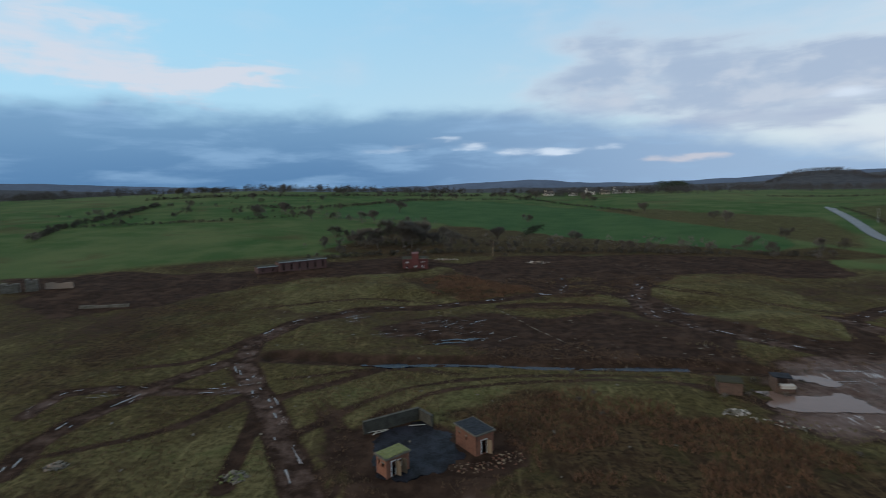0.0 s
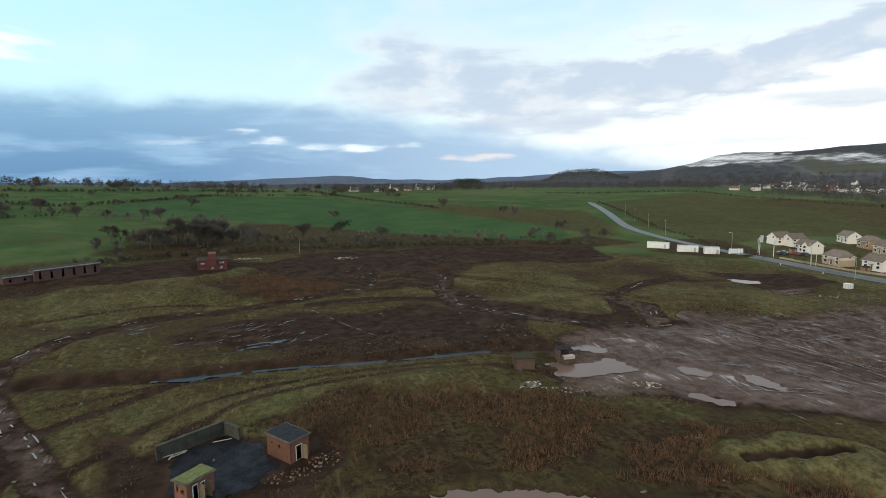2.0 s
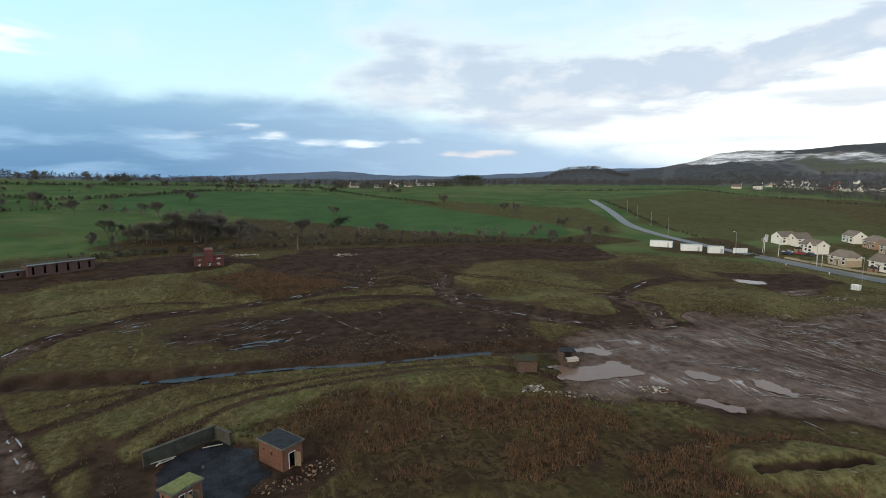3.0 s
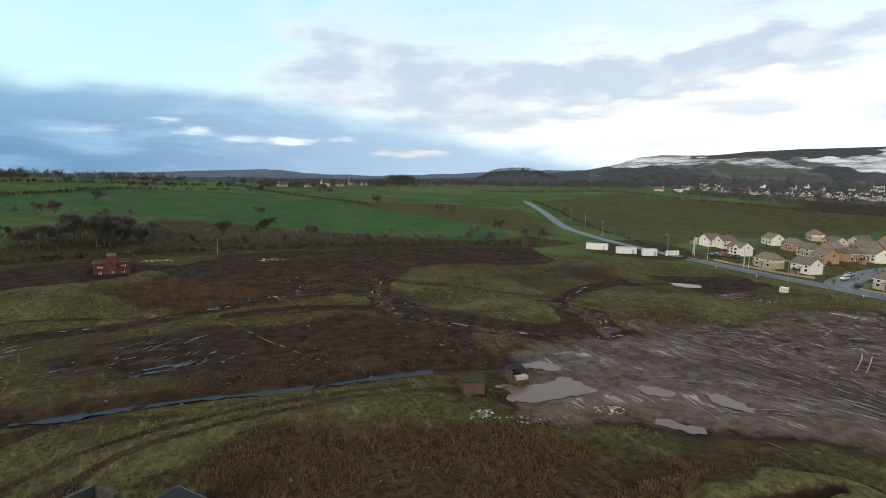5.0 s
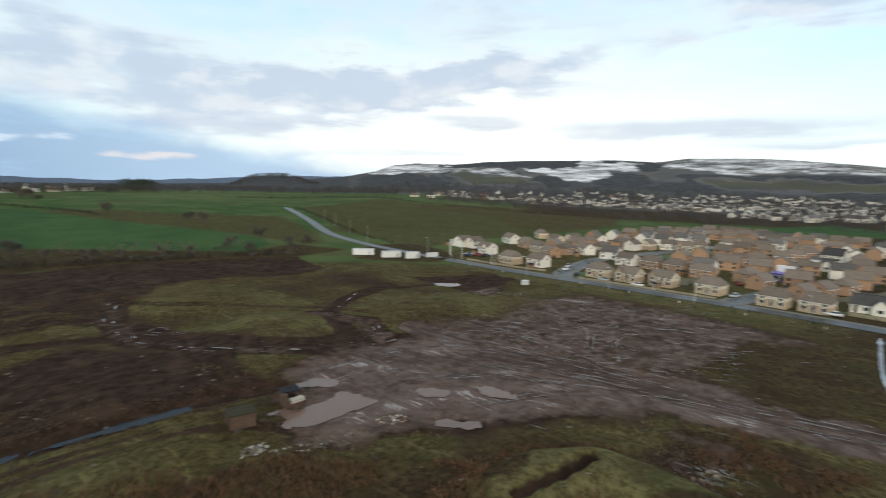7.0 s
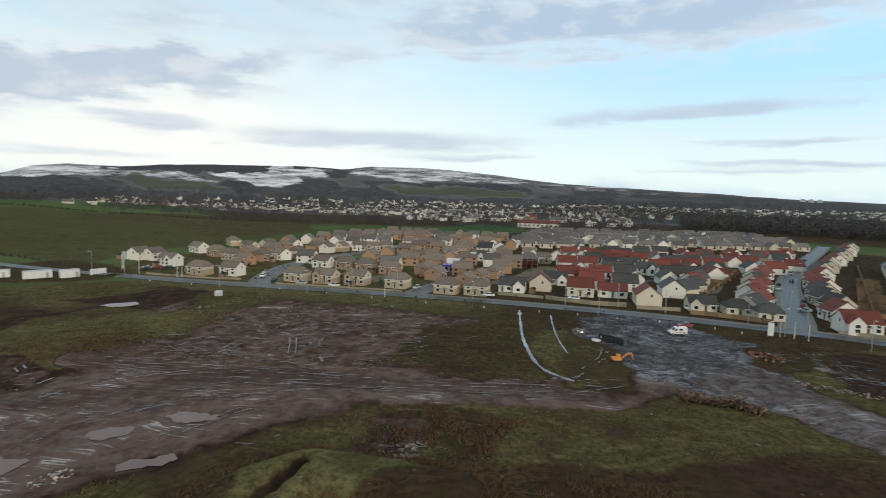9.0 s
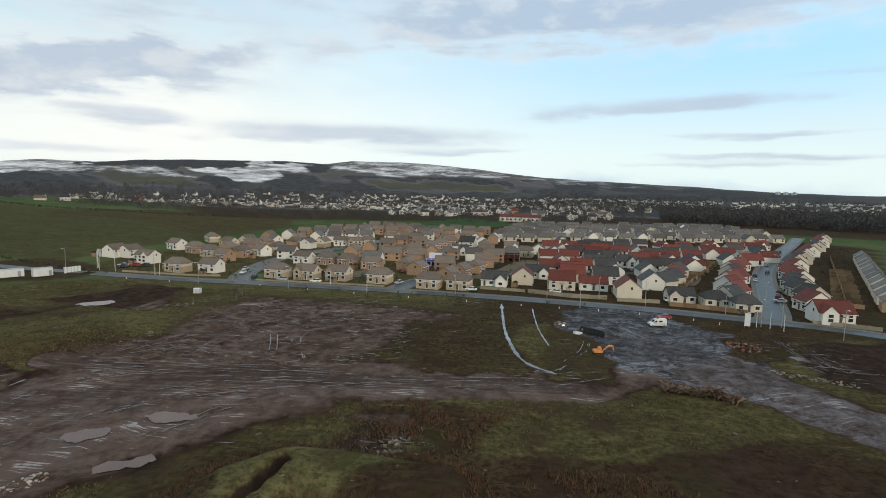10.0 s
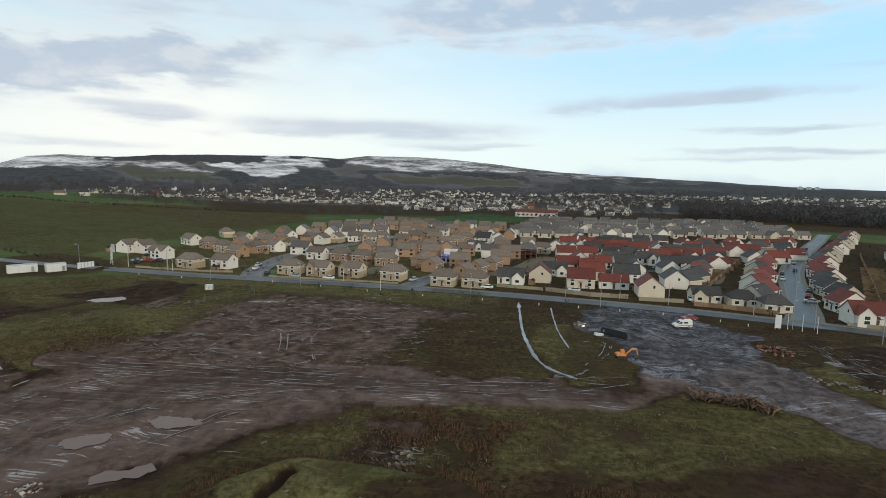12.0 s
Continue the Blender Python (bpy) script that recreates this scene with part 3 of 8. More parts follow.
mud = 0.30 * SITE + 0.5 * bumps(X, Y, 34, 4) * SITE
wet, crop, pasture, bracken, wood, snow, lush, lane, ash = (np.zeros(X.shape) for k in range(9))


def over(layer, mask, value=1.0):
    """Lays value into a layer where the mask is 1."""
    return layer * (1 - mask) + value * mask


# fields beyond the site
pasture = over(pasture, ease((RANGE - 225) / 30) * (1 - ease((RANGE - 1500) / 300)), 0.9)
CROP = [(-95, 478), (-43, 547), (8, 581), (65, 566), (123, 498), (150, 377), (178, 290), (166, 262), (150, 250), (96, 294), (58, 342), (5, 371), (-39, 393), (-78, 393)]
m = area_mask(X, Y, CROP, 6)
crop, pasture = over(crop, m), over(pasture, m, 0)
SCRUB = [(-60, 262), (-35, 320), (5, 365), (58, 338), (96, 290), (150, 246), (176, 252), (184, 225), (150, 228), (104, 246), (56, 262), (20, 256), (-20, 252)]
m = area_mask(X, Y, SCRUB, 8)
pasture, bracken = over(pasture, m, 0.25), over(bracken, m, 0.55)
PALE = [(430, 365), (461, 399), (560, 376), (592, 307), (577, 234), (478, 199), (421, 210), (384, 236), (454, 301)]
OLIVE = [(316, 421), (478, 469), (481, 404), (559, 260), (490, 195), (383, 202), (278, 214), (227, 207), (234, 274)]
m = area_mask(X, Y, OLIVE, 8)
pasture, mud, lush, bracken = over(pasture, m, 0.4), over(mud, m, 0.05), over(lush, m, 0.85), over(bracken, m, 0)
m = area_mask(X, Y, [(170, 470), (200, 420), (250, 370), (215, 290), (190, 250), (180, 290), (152, 377), (130, 480)], 10)
pasture, lush = over(pasture, m, 0.35), over(lush, m, 0.6)
m = area_mask(X, Y, PALE, 8)
pasture, lush, mud, wood = over(pasture, m, 0), over(lush, m, 1.0), over(mud, m, 0), over(wood, m, 0)
# town ground, the woods and the moor
m = ease((BEARING - 56) / 8) * ease((RANGE - 560) / 80) * (1 - ease((BEARING - 150) / 10))
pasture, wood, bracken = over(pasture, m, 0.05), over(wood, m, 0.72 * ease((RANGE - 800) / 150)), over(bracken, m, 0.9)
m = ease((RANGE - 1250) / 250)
# north of bearing 42 the ridges take more wood tone, standing in for haze
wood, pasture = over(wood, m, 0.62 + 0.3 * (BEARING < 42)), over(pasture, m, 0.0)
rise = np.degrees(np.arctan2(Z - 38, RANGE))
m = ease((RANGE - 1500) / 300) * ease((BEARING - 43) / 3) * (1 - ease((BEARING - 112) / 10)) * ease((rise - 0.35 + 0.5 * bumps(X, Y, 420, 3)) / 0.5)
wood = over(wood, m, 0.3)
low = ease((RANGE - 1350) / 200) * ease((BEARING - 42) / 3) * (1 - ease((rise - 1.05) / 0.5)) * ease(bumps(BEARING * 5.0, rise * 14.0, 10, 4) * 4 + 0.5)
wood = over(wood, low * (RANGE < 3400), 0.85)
BW, RW = BEARING + 0.5 * bumps(X, Y, 160, 4) + 0.9 * bumps(BEARING * 9.0, rise * 30.0, 10, 3), rise + 0.16 * bumps(X + 900, Y, 150, 4) + 0.25 * bumps(BEARING * 9.0 + 70, rise * 30.0, 10, 3)
MOOR = ease((RANGE - 1600) / 300)
top = np.interp(BEARING, RIDGE_AZ, RIDGE_EL)


def upland(pts, soft=0.22):
    """A patch of the hillside, outlined by bearing and by rise (the rise drawn out five-fold so that both run alike)."""
    return area_mask(BW, RW * 5.0, [(b, e * 5.0) for b, e in pts], soft * 5.0) * MOOR


streaks = bumps(BEARING * 4.0, rise * 60.0, 10, 5)
SNOWFIELDS = (
    ([(43, 1.0), (46.7, 1.75), (50.2, 2.2), (52.4, 2.0), (54.1, 1.5), (51.2, 0.95), (49, 1.05), (46.6, 0.8)], 0.6), ([(54.6, 1.4), (58.1, 1.36), (60.3, 0.66), (58.3, 0.85), (55, 1.1)], 0.55),
    ([(60.6, 1.55), (65.1, 1.75), (66, 2.5), (72, 2.4), (71.7, 1.55), (68.8, 1.6), (67.9, 0.77), (66.8, 0.5), (64, 0.45), (63, 1.13)], 0.66),
    ([(73.4, 2.5), (76.2, 2.9), (85.7, 2.9), (94, 2.0), (92, 1.5), (85.7, 1.5), (79.9, 1.3), (75.3, 1.86)], 0.5), ([(93, 2.0), (100, 1.6), (104, 1.2), (100, 1.0), (95, 1.3)], 0.4),
)
for pts, deep in SNOWFIELDS:
    snow = over(snow, upland(pts), np.clip(deep + 0.45 * streaks, 0, 1))
snow = np.maximum(snow, m * ease((rise - top + 1.3) / 0.9) * np.clip(0.22 + 0.4 * streaks, 0, 0.6))
for pts in ([(53.5, 0.9), (58.8, 0.6), (61.4, -0.1), (58.8, -0.5), (55.4, -0.1)], [(61, -0.6), (66, -0.6), (66, -1.0), (60.8, -0.95)], [(78, 0.6), (92, 0.5), (92, 0.0), (80, 0.0)]):
    p = upland(pts, 0.3)
    wood, pasture = over(wood, p, 0.18), over(pasture, p, 0.45)
PLANTATIONS = (
    [(55.4, 2.1), (57.4, 2.7), (59.1, 2.7), (65.1, 2.8), (65.1, 1.85), (60.6, 1.6), (58.9, 1.5), (57.4, 1.75), (56.3, 1.65)], [(52, 1.75), (56, 2.0), (56, 1.7), (53.5, 1.6)],
    [(65, 2.75), (73, 2.7), (73.2, 2.38), (69.4, 2.44), (65.1, 2.45)], [(71.8, 2.3), (73.5, 2.2), (73.2, 1.5), (72.1, 1.6)],
    [(46, 0.6), (48.8, 0.8), (51.5, 0.1), (52, -1.4), (43, -1.4), (44, 0.2)], [(68, 0.6), (71, 1.2), (70, 0.5), (74, -0.2), (69, -0.2)], [(62, 0.9), (64, 0.6), (63.6, 0.2), (61.6, 0.4)],
)
for pts in PLANTATIONS:
    p = upland(pts, 0.12)
    wood, snow, pasture = over(wood, p, 0.95), over(snow, p, 0), over(pasture, p, 0)
m = ease((RANGE - 3000) / 300) * (1 - ease((BEARING + 30) / 4))
snow = over(snow, m * ease((rise - 0.45) / 0.2), 0.5)
PITCH = [(582, 87), (503, 80), (548, 2), (640, -2), (682, 45)]
m = area_mask(X, Y, PITCH, 5)
pasture, wood, crop = over(pasture, m, 0), over(wood, m, 0), over(crop, m, 0.9)

# the building site
BROWN_BAND = [(1, 231), (23, 252), (56, 258), (103, 243), (135, 232), (158, 222), (140, 196), (126, 195), (98, 204), (85, 203), (68, 190), (56, 170), (43, 175), (29, 186), (13, 199)]
BROWN_LEFT = [(-164, 192), (-140, 204), (-109, 206), (-79, 214), (-48, 233), (-20, 249), (1, 231), (-22, 219), (-52, 206), (-75, 186), (-96, 164), (-110, 153)]
bracken = np.clip(bracken + SITE * (0.32 + 0.6 * bumps(X + 500, Y + 200, 28, 4)), 0, 1)
lush = np.clip(SITE * (0.34 + 0.7 * bumps(X + 140, Y + 60, 26, 4)), 0, 1)
GREENS = (
    [(-70, 158), (-62, 184), (-40, 220), (-22, 212), (-13, 189), (-6, 174), (-5, 162.5), (-16, 163.3), (-29, 166.8)],
    [(36.5, 199), (47.2, 205), (54.4, 195.4), (57, 183), (50, 175), (41, 174), (37, 184)], [(45.6, 168.5), (58, 178), (57.9, 168.4), (54.3, 161), (46.4, 162)],
    [(23.8, 182), (15.6, 176.5), (8.4, 173.5), (16, 168), (24, 169.5), (34, 171), (32, 176)], [(52.6, 120), (71.5, 124), (78, 116.5), (83, 110.6), (68, 111)],
    [(67, 173), (78, 193), (99, 195), (106, 161), (107, 147), (91, 155), (75, 154)], [(71, 148), (90, 153), (103, 142), (96, 121), (81, 127)],
    [(107, 133), (130, 139), (150, 128), (166, 97), (129, 96), (106, 109), (99, 119)],
    [(-14, 86), (-18, 104), (6, 106), (30, 103), (44, 100), (36, 88), (22, 80), (6, 80)],
    [(-46, 70), (-36, 82), (-26, 72), (-22, 62), (-34, 58)], [(-36, 104), (-22, 110), (-8, 108), (-10, 96), (-26, 92)],
    [(78, 46), (89, 46), (98, 37), (99, 18), (100, 0), (104, -18), (93, -30), (85, -20), (78, 5), (76, 26)],
    [(40, 80), (52, 84), (60, 80), (66, 68), (52, 64), (40, 70)],
)
for pts in GREENS:
    m = area_mask(XS, YS, pts, 5)
    lush, mud = over(lush, m, np.clip(0.55 + 0.6 * bumps(X + 55, Y, 18, 4), 0, 1)), mud * (1 - m * 0.7)
for pts in (BROWN_BAND, BROWN_LEFT):
    m = area_mask(XS, YS, pts, 5)
    mud, pasture, lush, bracken = over(mud, m, 0.95), over(pasture, m, 0), over(lush, m, 0), over(bracken, m, 0)
BRACKEN = (
    [(6, 84), (20, 90), (44, 84), (58, 66), (66, 56), (58, 46), (40, 54), (26, 62), (12, 66), (9, 76)],
    [(-10, 200), (2, 214), (26, 190), (28, 178), (10, 170), (-6, 178)], [(94, 36), (98, 26), (92, 16), (82, 24), (84, 36)],
    [(58, 60), (70, 56), (78, 46), (78, 24), (74, 0), (66, -14), (60, 20)],
)
for pts in BRACKEN:
    m = area_mask(XS, YS, pts, 6)
    bracken, mud = over(bracken, m * 0.95, 0.72), mud * (1 - m * 0.5)
m = area_mask(XS, YS, [(6, 128), (14, 150), (40, 150), (64, 122), (60, 106), (30, 110), (8, 114)], 5)
mud, lush = over(mud, m, 0.8), over(lush, m, 0.1)
m = area_mask(XS, YS, YARD, 9)
mud, wet, bracken, lush = over(mud, m, 1.0), over(wet, m, 0.70), over(bracken, m, 0), over(lush, m, 0)
m = area_mask(XS, YS, [(112, 60), (110, 104), (126, 98), (156, 100), (178, 88), (176, 30), (150, 34), (126, 44)], 14)
mud, wet = over(mud, m, 0.66), over(wet, m, 0.50)
m = area_mask(XS, YS, [(126, 41), (152, 34), (160, 14), (126, 15), (115, 27)], 8)
mud, bracken, lush, wet = over(mud, m, 0.35), over(bracken, m, 0.6), over(lush, m, 0.25), over(wet, m, 0.1)
m = area_mask(XS, YS, [(116, -12), (128, -6), (146, -2), (168, -4), (172, -14), (158, -40), (134, -42), (120, -34)], 4)
mud, wet = over(mud, m, 1.0), over(wet, m, 0.72)
WET_NORTH = [(-20, 138), (-8, 147), (7, 149), (13, 129), (8, 125), (-6, 128), (-16, 130)]
m = area_mask(XS, YS, WET_NORTH, 5)
mud, wet, lush = over(mud, m, 0.8), over(wet, m, 0.22), over(lush, m, 0)
m = area_mask(XS, YS, [(158, 138), (172, 150), (184, 142), (170, 122), (155, 119)], 5)
mud, wet = over(mud, m, 0.9), over(wet, m, 0.5)
TRACKS = (
    ([(-18, 60), (-22.3, 69.3), (-27.3, 79.5), (-37.4, 98.4), (-46.5, 115), (-49.3, 130), (-43, 146)], 3.8, 0.42), ([(-49.3, 130), (-43, 146), (-28, 159.5), (-7.5, 162), (8.4, 169), (26, 176.5), (38, 181), (42, 200), (40, 222)], 4.2, 0.12), ([(16, 163), (32, 166), (48, 158), (62, 150), (72, 128), (96, 108)], 3.4, 0.2),
    ([(-48, 119), (-54.6, 108.6), (-59, 99.5), (-63, 87), (-64, 77), (-62, 69)], 3.0, 0.35), ([(-41, 98.6), (-55, 99), (-66, 100), (-74, 97.5), (-73, 88)], 2.2, 0.4),
    ([(68, 190), (60, 172), (56, 150), (66, 128), (84, 110), (100, 106)], 5.0, 0.35),
    ([(60, 172), (40, 180), (24, 200)], 3.5, 0.2), ([(108, 109), (108.5, 86), (108, 62), (106, 39), (107.5, 19), (110, 3), (118, -12)], 8.0, 0.62), ([(118, -12), (115, -25), (105.6, -34), (93, -44), (80, -50)], 4.5, 0.75),
    ([(128, 96), (120, 70), (110, 46)], 3.0, 0.6), ([(140, 10), (122, 6), (108, 8)], 6.0, 0.65), ([(-8, 66), (-2, 60), (8, 58), (20, 55)], 5.0, 0.5),
    ([(100, 140), (104, 122), (96, 108)], 5.0, 0.4), ([(-30, 64), (-34, 92), (-10, 112)], 1.5, 0.0), 
    ([(150, -30), (140, -52), (116, -64)], 4.0, 0.85), ([(145, 153), (120, 148), (103, 136), (93, 116), (80, 118), (67, 139), (62, 162), (62, 172), (70, 196)], 4.5, 0.12),
)
for pts, width, share in TRACKS:
    m = line_mask(X * 0.9 + XS * 0.1, Y * 0.9 + YS * 0.1, pts, width, 1.4)
    mud, wet = over(mud, m, 0.97), np.maximum(wet, m * share)
    lush, bracken, pasture = over(lush, m, 0), over(bracken, m, 0), over(pasture, m, 0)
    rut = np.abs(line_mask(X, Y, pts, 1.0, 1.2) - 0.5) * 2
    Z -= m * 0.16 * rut * (SITE > 0.5)
m = area_mask(XS, YS, [(176, -4), (180, -20), (168, -36), (157, -46), (132, -40), (114, -40), (107, -30), (116, -18), (121, -8), (135, -7), (152, -2)], 4)
ash, wet, mud = over(ash, m, 0.95), over(wet, m, 0.6), over(mud, m, 1.0)
m = area_mask(XS, YS, [(116, 12), (134, 14), (152, 12), (156, 3), (140, 0), (128, 0), (120, 4)], 3)
wet, mud, lush = over(wet, m, 0), over(mud, m, 0.3), over(lush, m, 0.5)
m = area_mask(XS, YS, [(134, -36), (125, -39), (114, -41), (104, -48), (92, -52), (84, -49), (87, -43), (97, -38), (109, -30), (118, -19)], 4)
ash, wet, mud, lush = over(ash, m, 0.45), over(wet, m, 0.62), over(mud, m, 1.0), over(lush, m, 0)
m = area_mask(XS, YS, [(146, 0), (126, -4), (115, 2), (122, 8), (134, 4), (146, 3)], 8)
mud, lush, wet = over(mud, m, 0.47), over(lush, m, 0.15), over(wet, m, 0.12)
m = area_mask(XS, YS, [(145, -60), (157, -89), (130, -82), (112, -62), (118, -51)], 4)
wet, mud, lush, ash = over(wet, m, 0.1), over(mud, m, 1.0), over(lush, m, 0), over(ash, m, 0)
m = area_mask(XS, YS, [(150, -43), (157, -56), (143, -59), (133, -47), (133, -40)], 3)
wet, mud, bracken, ash = over(wet, m, 0), over(mud, m, 0.2), over(bracken, m, 1.0), over(ash, m, 0)
LANES = ([(108, 109), (108.5, 86), (108, 62), (106, 39), (107.5, 19), (110, 3)], [(84, 104), (96, 88), (104, 66), (106, 46)])
for pts in LANES:
    lane = np.maximum(lane, line_mask(XS * 0.3 + X * 0.7, YS * 0.3 + Y * 0.7, pts, 5.0, 3.5))
RUTS = ([(66, 98), (84, 92), (98, 78), (105, 58), (107, 38)], [(62, 90), (82, 84), (96, 70), (104, 50)], [(72, 103), (92, 100), (104, 88), (109, 66), (108, 40)], [(74, 88), (90, 78), (100, 60), (105, 40)],
        [(78, 70), (90, 64), (100, 52), (106, 34), (109, 12)], [(112, 104), (120, 90), (128, 72), (130, 56)], [(114, 100), (132, 92), (150, 76), (160, 58)], [(116, 86), (134, 84), (152, 88), (170, 84)],
        [(118, 60), (134, 66), (150, 62), (166, 50)], [(124, 98), (140, 82), (148, 64), (150, 44)], [(108, 100), (110, 70), (108, 40), (111, 10)], [(105, 100), (106, 72), (104, 42), (107, 14), (116, -8)], [(110, 30), (116, 8), (130, -2), (150, -8)])
for pts in RUTS:
    line = [(p.x, p.y) for p in smooth_line(pts, 4.0)]
    for off in (-1.0, 1.0):
        lane = np.maximum(lane, line_mask(X + off, Y + off * 0.4, line, 0.5, 0.9) * (0.65 + 0.35 * bumps(X, Y, 11, 2)))
WHEELS = ([(-20, 62), (-6, 92), (20, 97), (44, 94), (58, 82)], [(-26, 78), (-10, 96), (14, 101), (40, 99)], [(-34, 104), (-14, 108), (2, 103)], [(-14, 58), (-16, 74), (-24, 92)],
          [(40, 58), (47, 70), (50, 80)], [(-60, 74), (-46, 82), (-38, 96)], [(70, 190), (80, 170), (104, 150), (110, 128)], [(120, 150), (140, 150), (164, 140)], [(12, 172), (30, 160), (50, 164)],
          [(76, 44), (86, 30), (88, 10), (96, -10)], [(-70, 110), (-56, 118), (-50, 134)], [(-60, 160), (-30, 172), (-4, 168)])
for pts in WHEELS:
    line = [(p.x, p.y) for p in smooth_line(pts, 5.0)]
    for off in (-0.95, 0.95):
        m = line_mask(X + off, Y + off * 0.4, line, 0.5, 0.9) * (0.6 + 0.4 * bumps(X, Y, 9, 2))
        mud, lush = over(mud, m, 0.95), over(lush, m, 0)
m = area_mask(XS, YS, HARDSTAND, 5)
mud, lush, bracken, wet = over(mud, m, 0.95), over(lush, m, 0), over(bracken, m, 0), over(wet, m, 0.2)
m = line_mask(X, Y, DITCH, 5, 3)
mud, bracken = over(mud, m, 0.7), over(bracken, m, 0.3)
m = area_mask(X, Y, ESTATE, 10)
mud, wet, pasture, lush = over(mud, m, 0.34), over(wet, m, 0.0), over(pasture, m, 0.1), over(lush, m, 0.12 + 0.43 * ease((YS + 10) / 60))
bracken = over(bracken, m, 0.8 - 0.55 * ease((YS + 10) / 60))
m = line_mask(X, Y, MOUND, 8, 4) * ease(bumps(X, Y, 9, 3) * 2 + 1.0)
lush, mud, bracken = over(lush, m, 0.8), over(mud, m, 0.05), over(bracken, m, 0)
m = line_mask(X, Y, TRENCH, 1.0, 0.8)
lush, mud = over(lush, m, 0), over(mud, m, 1.0)
m = area_mask(XS, YS, [(100, 26), (101, 2), (100, -28), (89, -27), (78, -10), (76, 12), (80, 28)], 4)
lush, mud = over(lush, m, 0.45), over(mud, m, 0.34 + 0.4 * bumps(X, Y, 12, 3))
m = area_mask(XS, YS, [(70, 35), (71, 24), (73.5, 9), (75.6, -6), (83, -24), (87, -32), (82, -38), (70, -34), (56, 0), (58, 34)], 3)
mud, bracken, lush = over(mud, m, 0.46 + 0.25 * bumps(X, Y, 8, 3)), over(bracken, m, 0.8), over(lush, m, 0.1)
m = area_mask(XS, YS, [(77, 40), (86, 41), (92, 37), (90, 34), (83, 35), (77, 37)], 4)
mud, wet, lush = over(mud, m * 0.7, 0.9), over(wet, m * 0.8, 0.42), over(lush, m, 0)
m = area_mask(XS, YS, [(164, 152), (189, 147), (202, 131), (174, 128), (155, 130)], 4)
mud, wet, lush, bracken = over(mud, m, 1.0), over(wet, m, 0.1), over(lush, m, 0), over(bracken, m, 0)
m = area_mask(XS, YS, [(172, 200), (196, 172), (214, 178), (228, 190), (226, 214), (205, 222), (188, 214)], 6)
pasture, mud, lush, bracken = over(pasture, m, 0.1), over(mud, m, 0.5), over(lush, m, 0.3), over(bracken, m, 0.2)
VERGE = [(156, -80), (164, -62), (172, -40), (179, -15), (185, 12), (190, 40), (194, 70), (197, 100), (199, 128), (200, 160)]
m = line_mask(XS, YS, VERGE, 6, 5)
mud, wet, lush = over(mud, m, 0.15), over(wet, m, 0), over(lush, m, 0.9)


def sheet(name, x, y, z, mat, layers=None):
    rows, cols = x.shape
    k = np.arange(rows * cols).reshape(rows, cols)
    quads = np.stack([k[:-1, :-1], k[:-1, 1:], k[1:, 1:], k[1:, :-1]], -1).reshape(-1, 4)
    me = bpy.data.meshes.new(name)
    me.vertices.add(rows * cols)
    me.vertices.foreach_set("co", np.stack([x, y, z], -1).astype(np.float32).ravel())
    me.loops.add(quads.size)
    me.loops.foreach_set("vertex_index", quads.astype(np.int32).ravel())
    me.polygons.add(len(quads))
    me.polygons.foreach_set("loop_start", np.arange(0, quads.size, 4, dtype=np.int32))
    me.polygons.foreach_set("use_smooth", np.ones(len(quads), bool))
    me.update(calc_edges=True)
    for key, layer in (layers or {}).items():
        a = me.attributes.new(key, "FLOAT", "POINT")
        a.data.foreach_set("value", np.clip(layer, 0, 1).astype(np.float32).ravel())
    me.materials.append(mat)
    return new(name, me)


Z += line_mask(X, Y, DITCH, 2.0, 2.0) * 0.3 * bumps(X, Y, 3.2, 2)
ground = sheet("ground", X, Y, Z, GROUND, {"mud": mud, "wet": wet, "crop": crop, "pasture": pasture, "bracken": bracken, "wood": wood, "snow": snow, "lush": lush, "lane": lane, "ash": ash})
tagged(ground, "muddy derelict site with rough winter grass, green fields and snowy moor beyond", "ground", kind="structure")


# the blue of distant haze is put into these hills' base colour
FAR_BLUE = material("far_moorland_haze", (0.062, 0.090, 0.145), 0.95, (0.045, 0.066, 0.105), 260.0, 0.8)
hills = bmesh.new()
bb = np.arange(-52.0, 44.1, 0.25)
ee = np.interp(bb, [-52, -40, -34, -27, -19, -7, -1.5, 4, 9, 13, 18, 24, 29, 35, 44], [0.75, 0.75, 0.5, 0.1, -0.3, -0.5, -0.3, -0.1, 0.12, -0.3, -0.45, -0.4, -0.1, 0.15, 0.5]) + 0.09 * bumps(bb * 10, bb * 0, 22, 4)
for far, sink in ((4450.0, 0.0), (4100.0, 1.4)):
    for b, e in zip(bb, ee):
        hills.verts.new((EYE_X + far * math.sin(radians(b)), EYE_Y + far * math.cos(radians(b)), 38 + far * math.tan(radians(e - sink))))
hills.verts.ensure_lookup_table()
n = len(bb)
for k in range(n - 1):
    hills.faces.new((hills.verts[n + k], hills.verts[n + k + 1], hills.verts[k + 1], hills.verts[k]))
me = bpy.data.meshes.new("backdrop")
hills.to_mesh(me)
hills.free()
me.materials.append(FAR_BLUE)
tagged(new("backdrop", me), "far moorland hills tinted hazy blue on the northern horizon", "hills", kind="structure")


def lie(x, y):
    """Height of the ground at one place."""
    return float(terrain(np.array([x]), np.array([y]))[0])


def part(name, bm, mat, parent=None, label=""):
    """Links a bmesh as one mesh object under a thing."""
    me = bpy.data.meshes.new(name)
    bm.to_mesh(me)
    bm.free()
    me.materials.append(mat)
    ob = new(name, me)
    ob.parent = parent
    if label:
        ob["label"] = label
    return ob


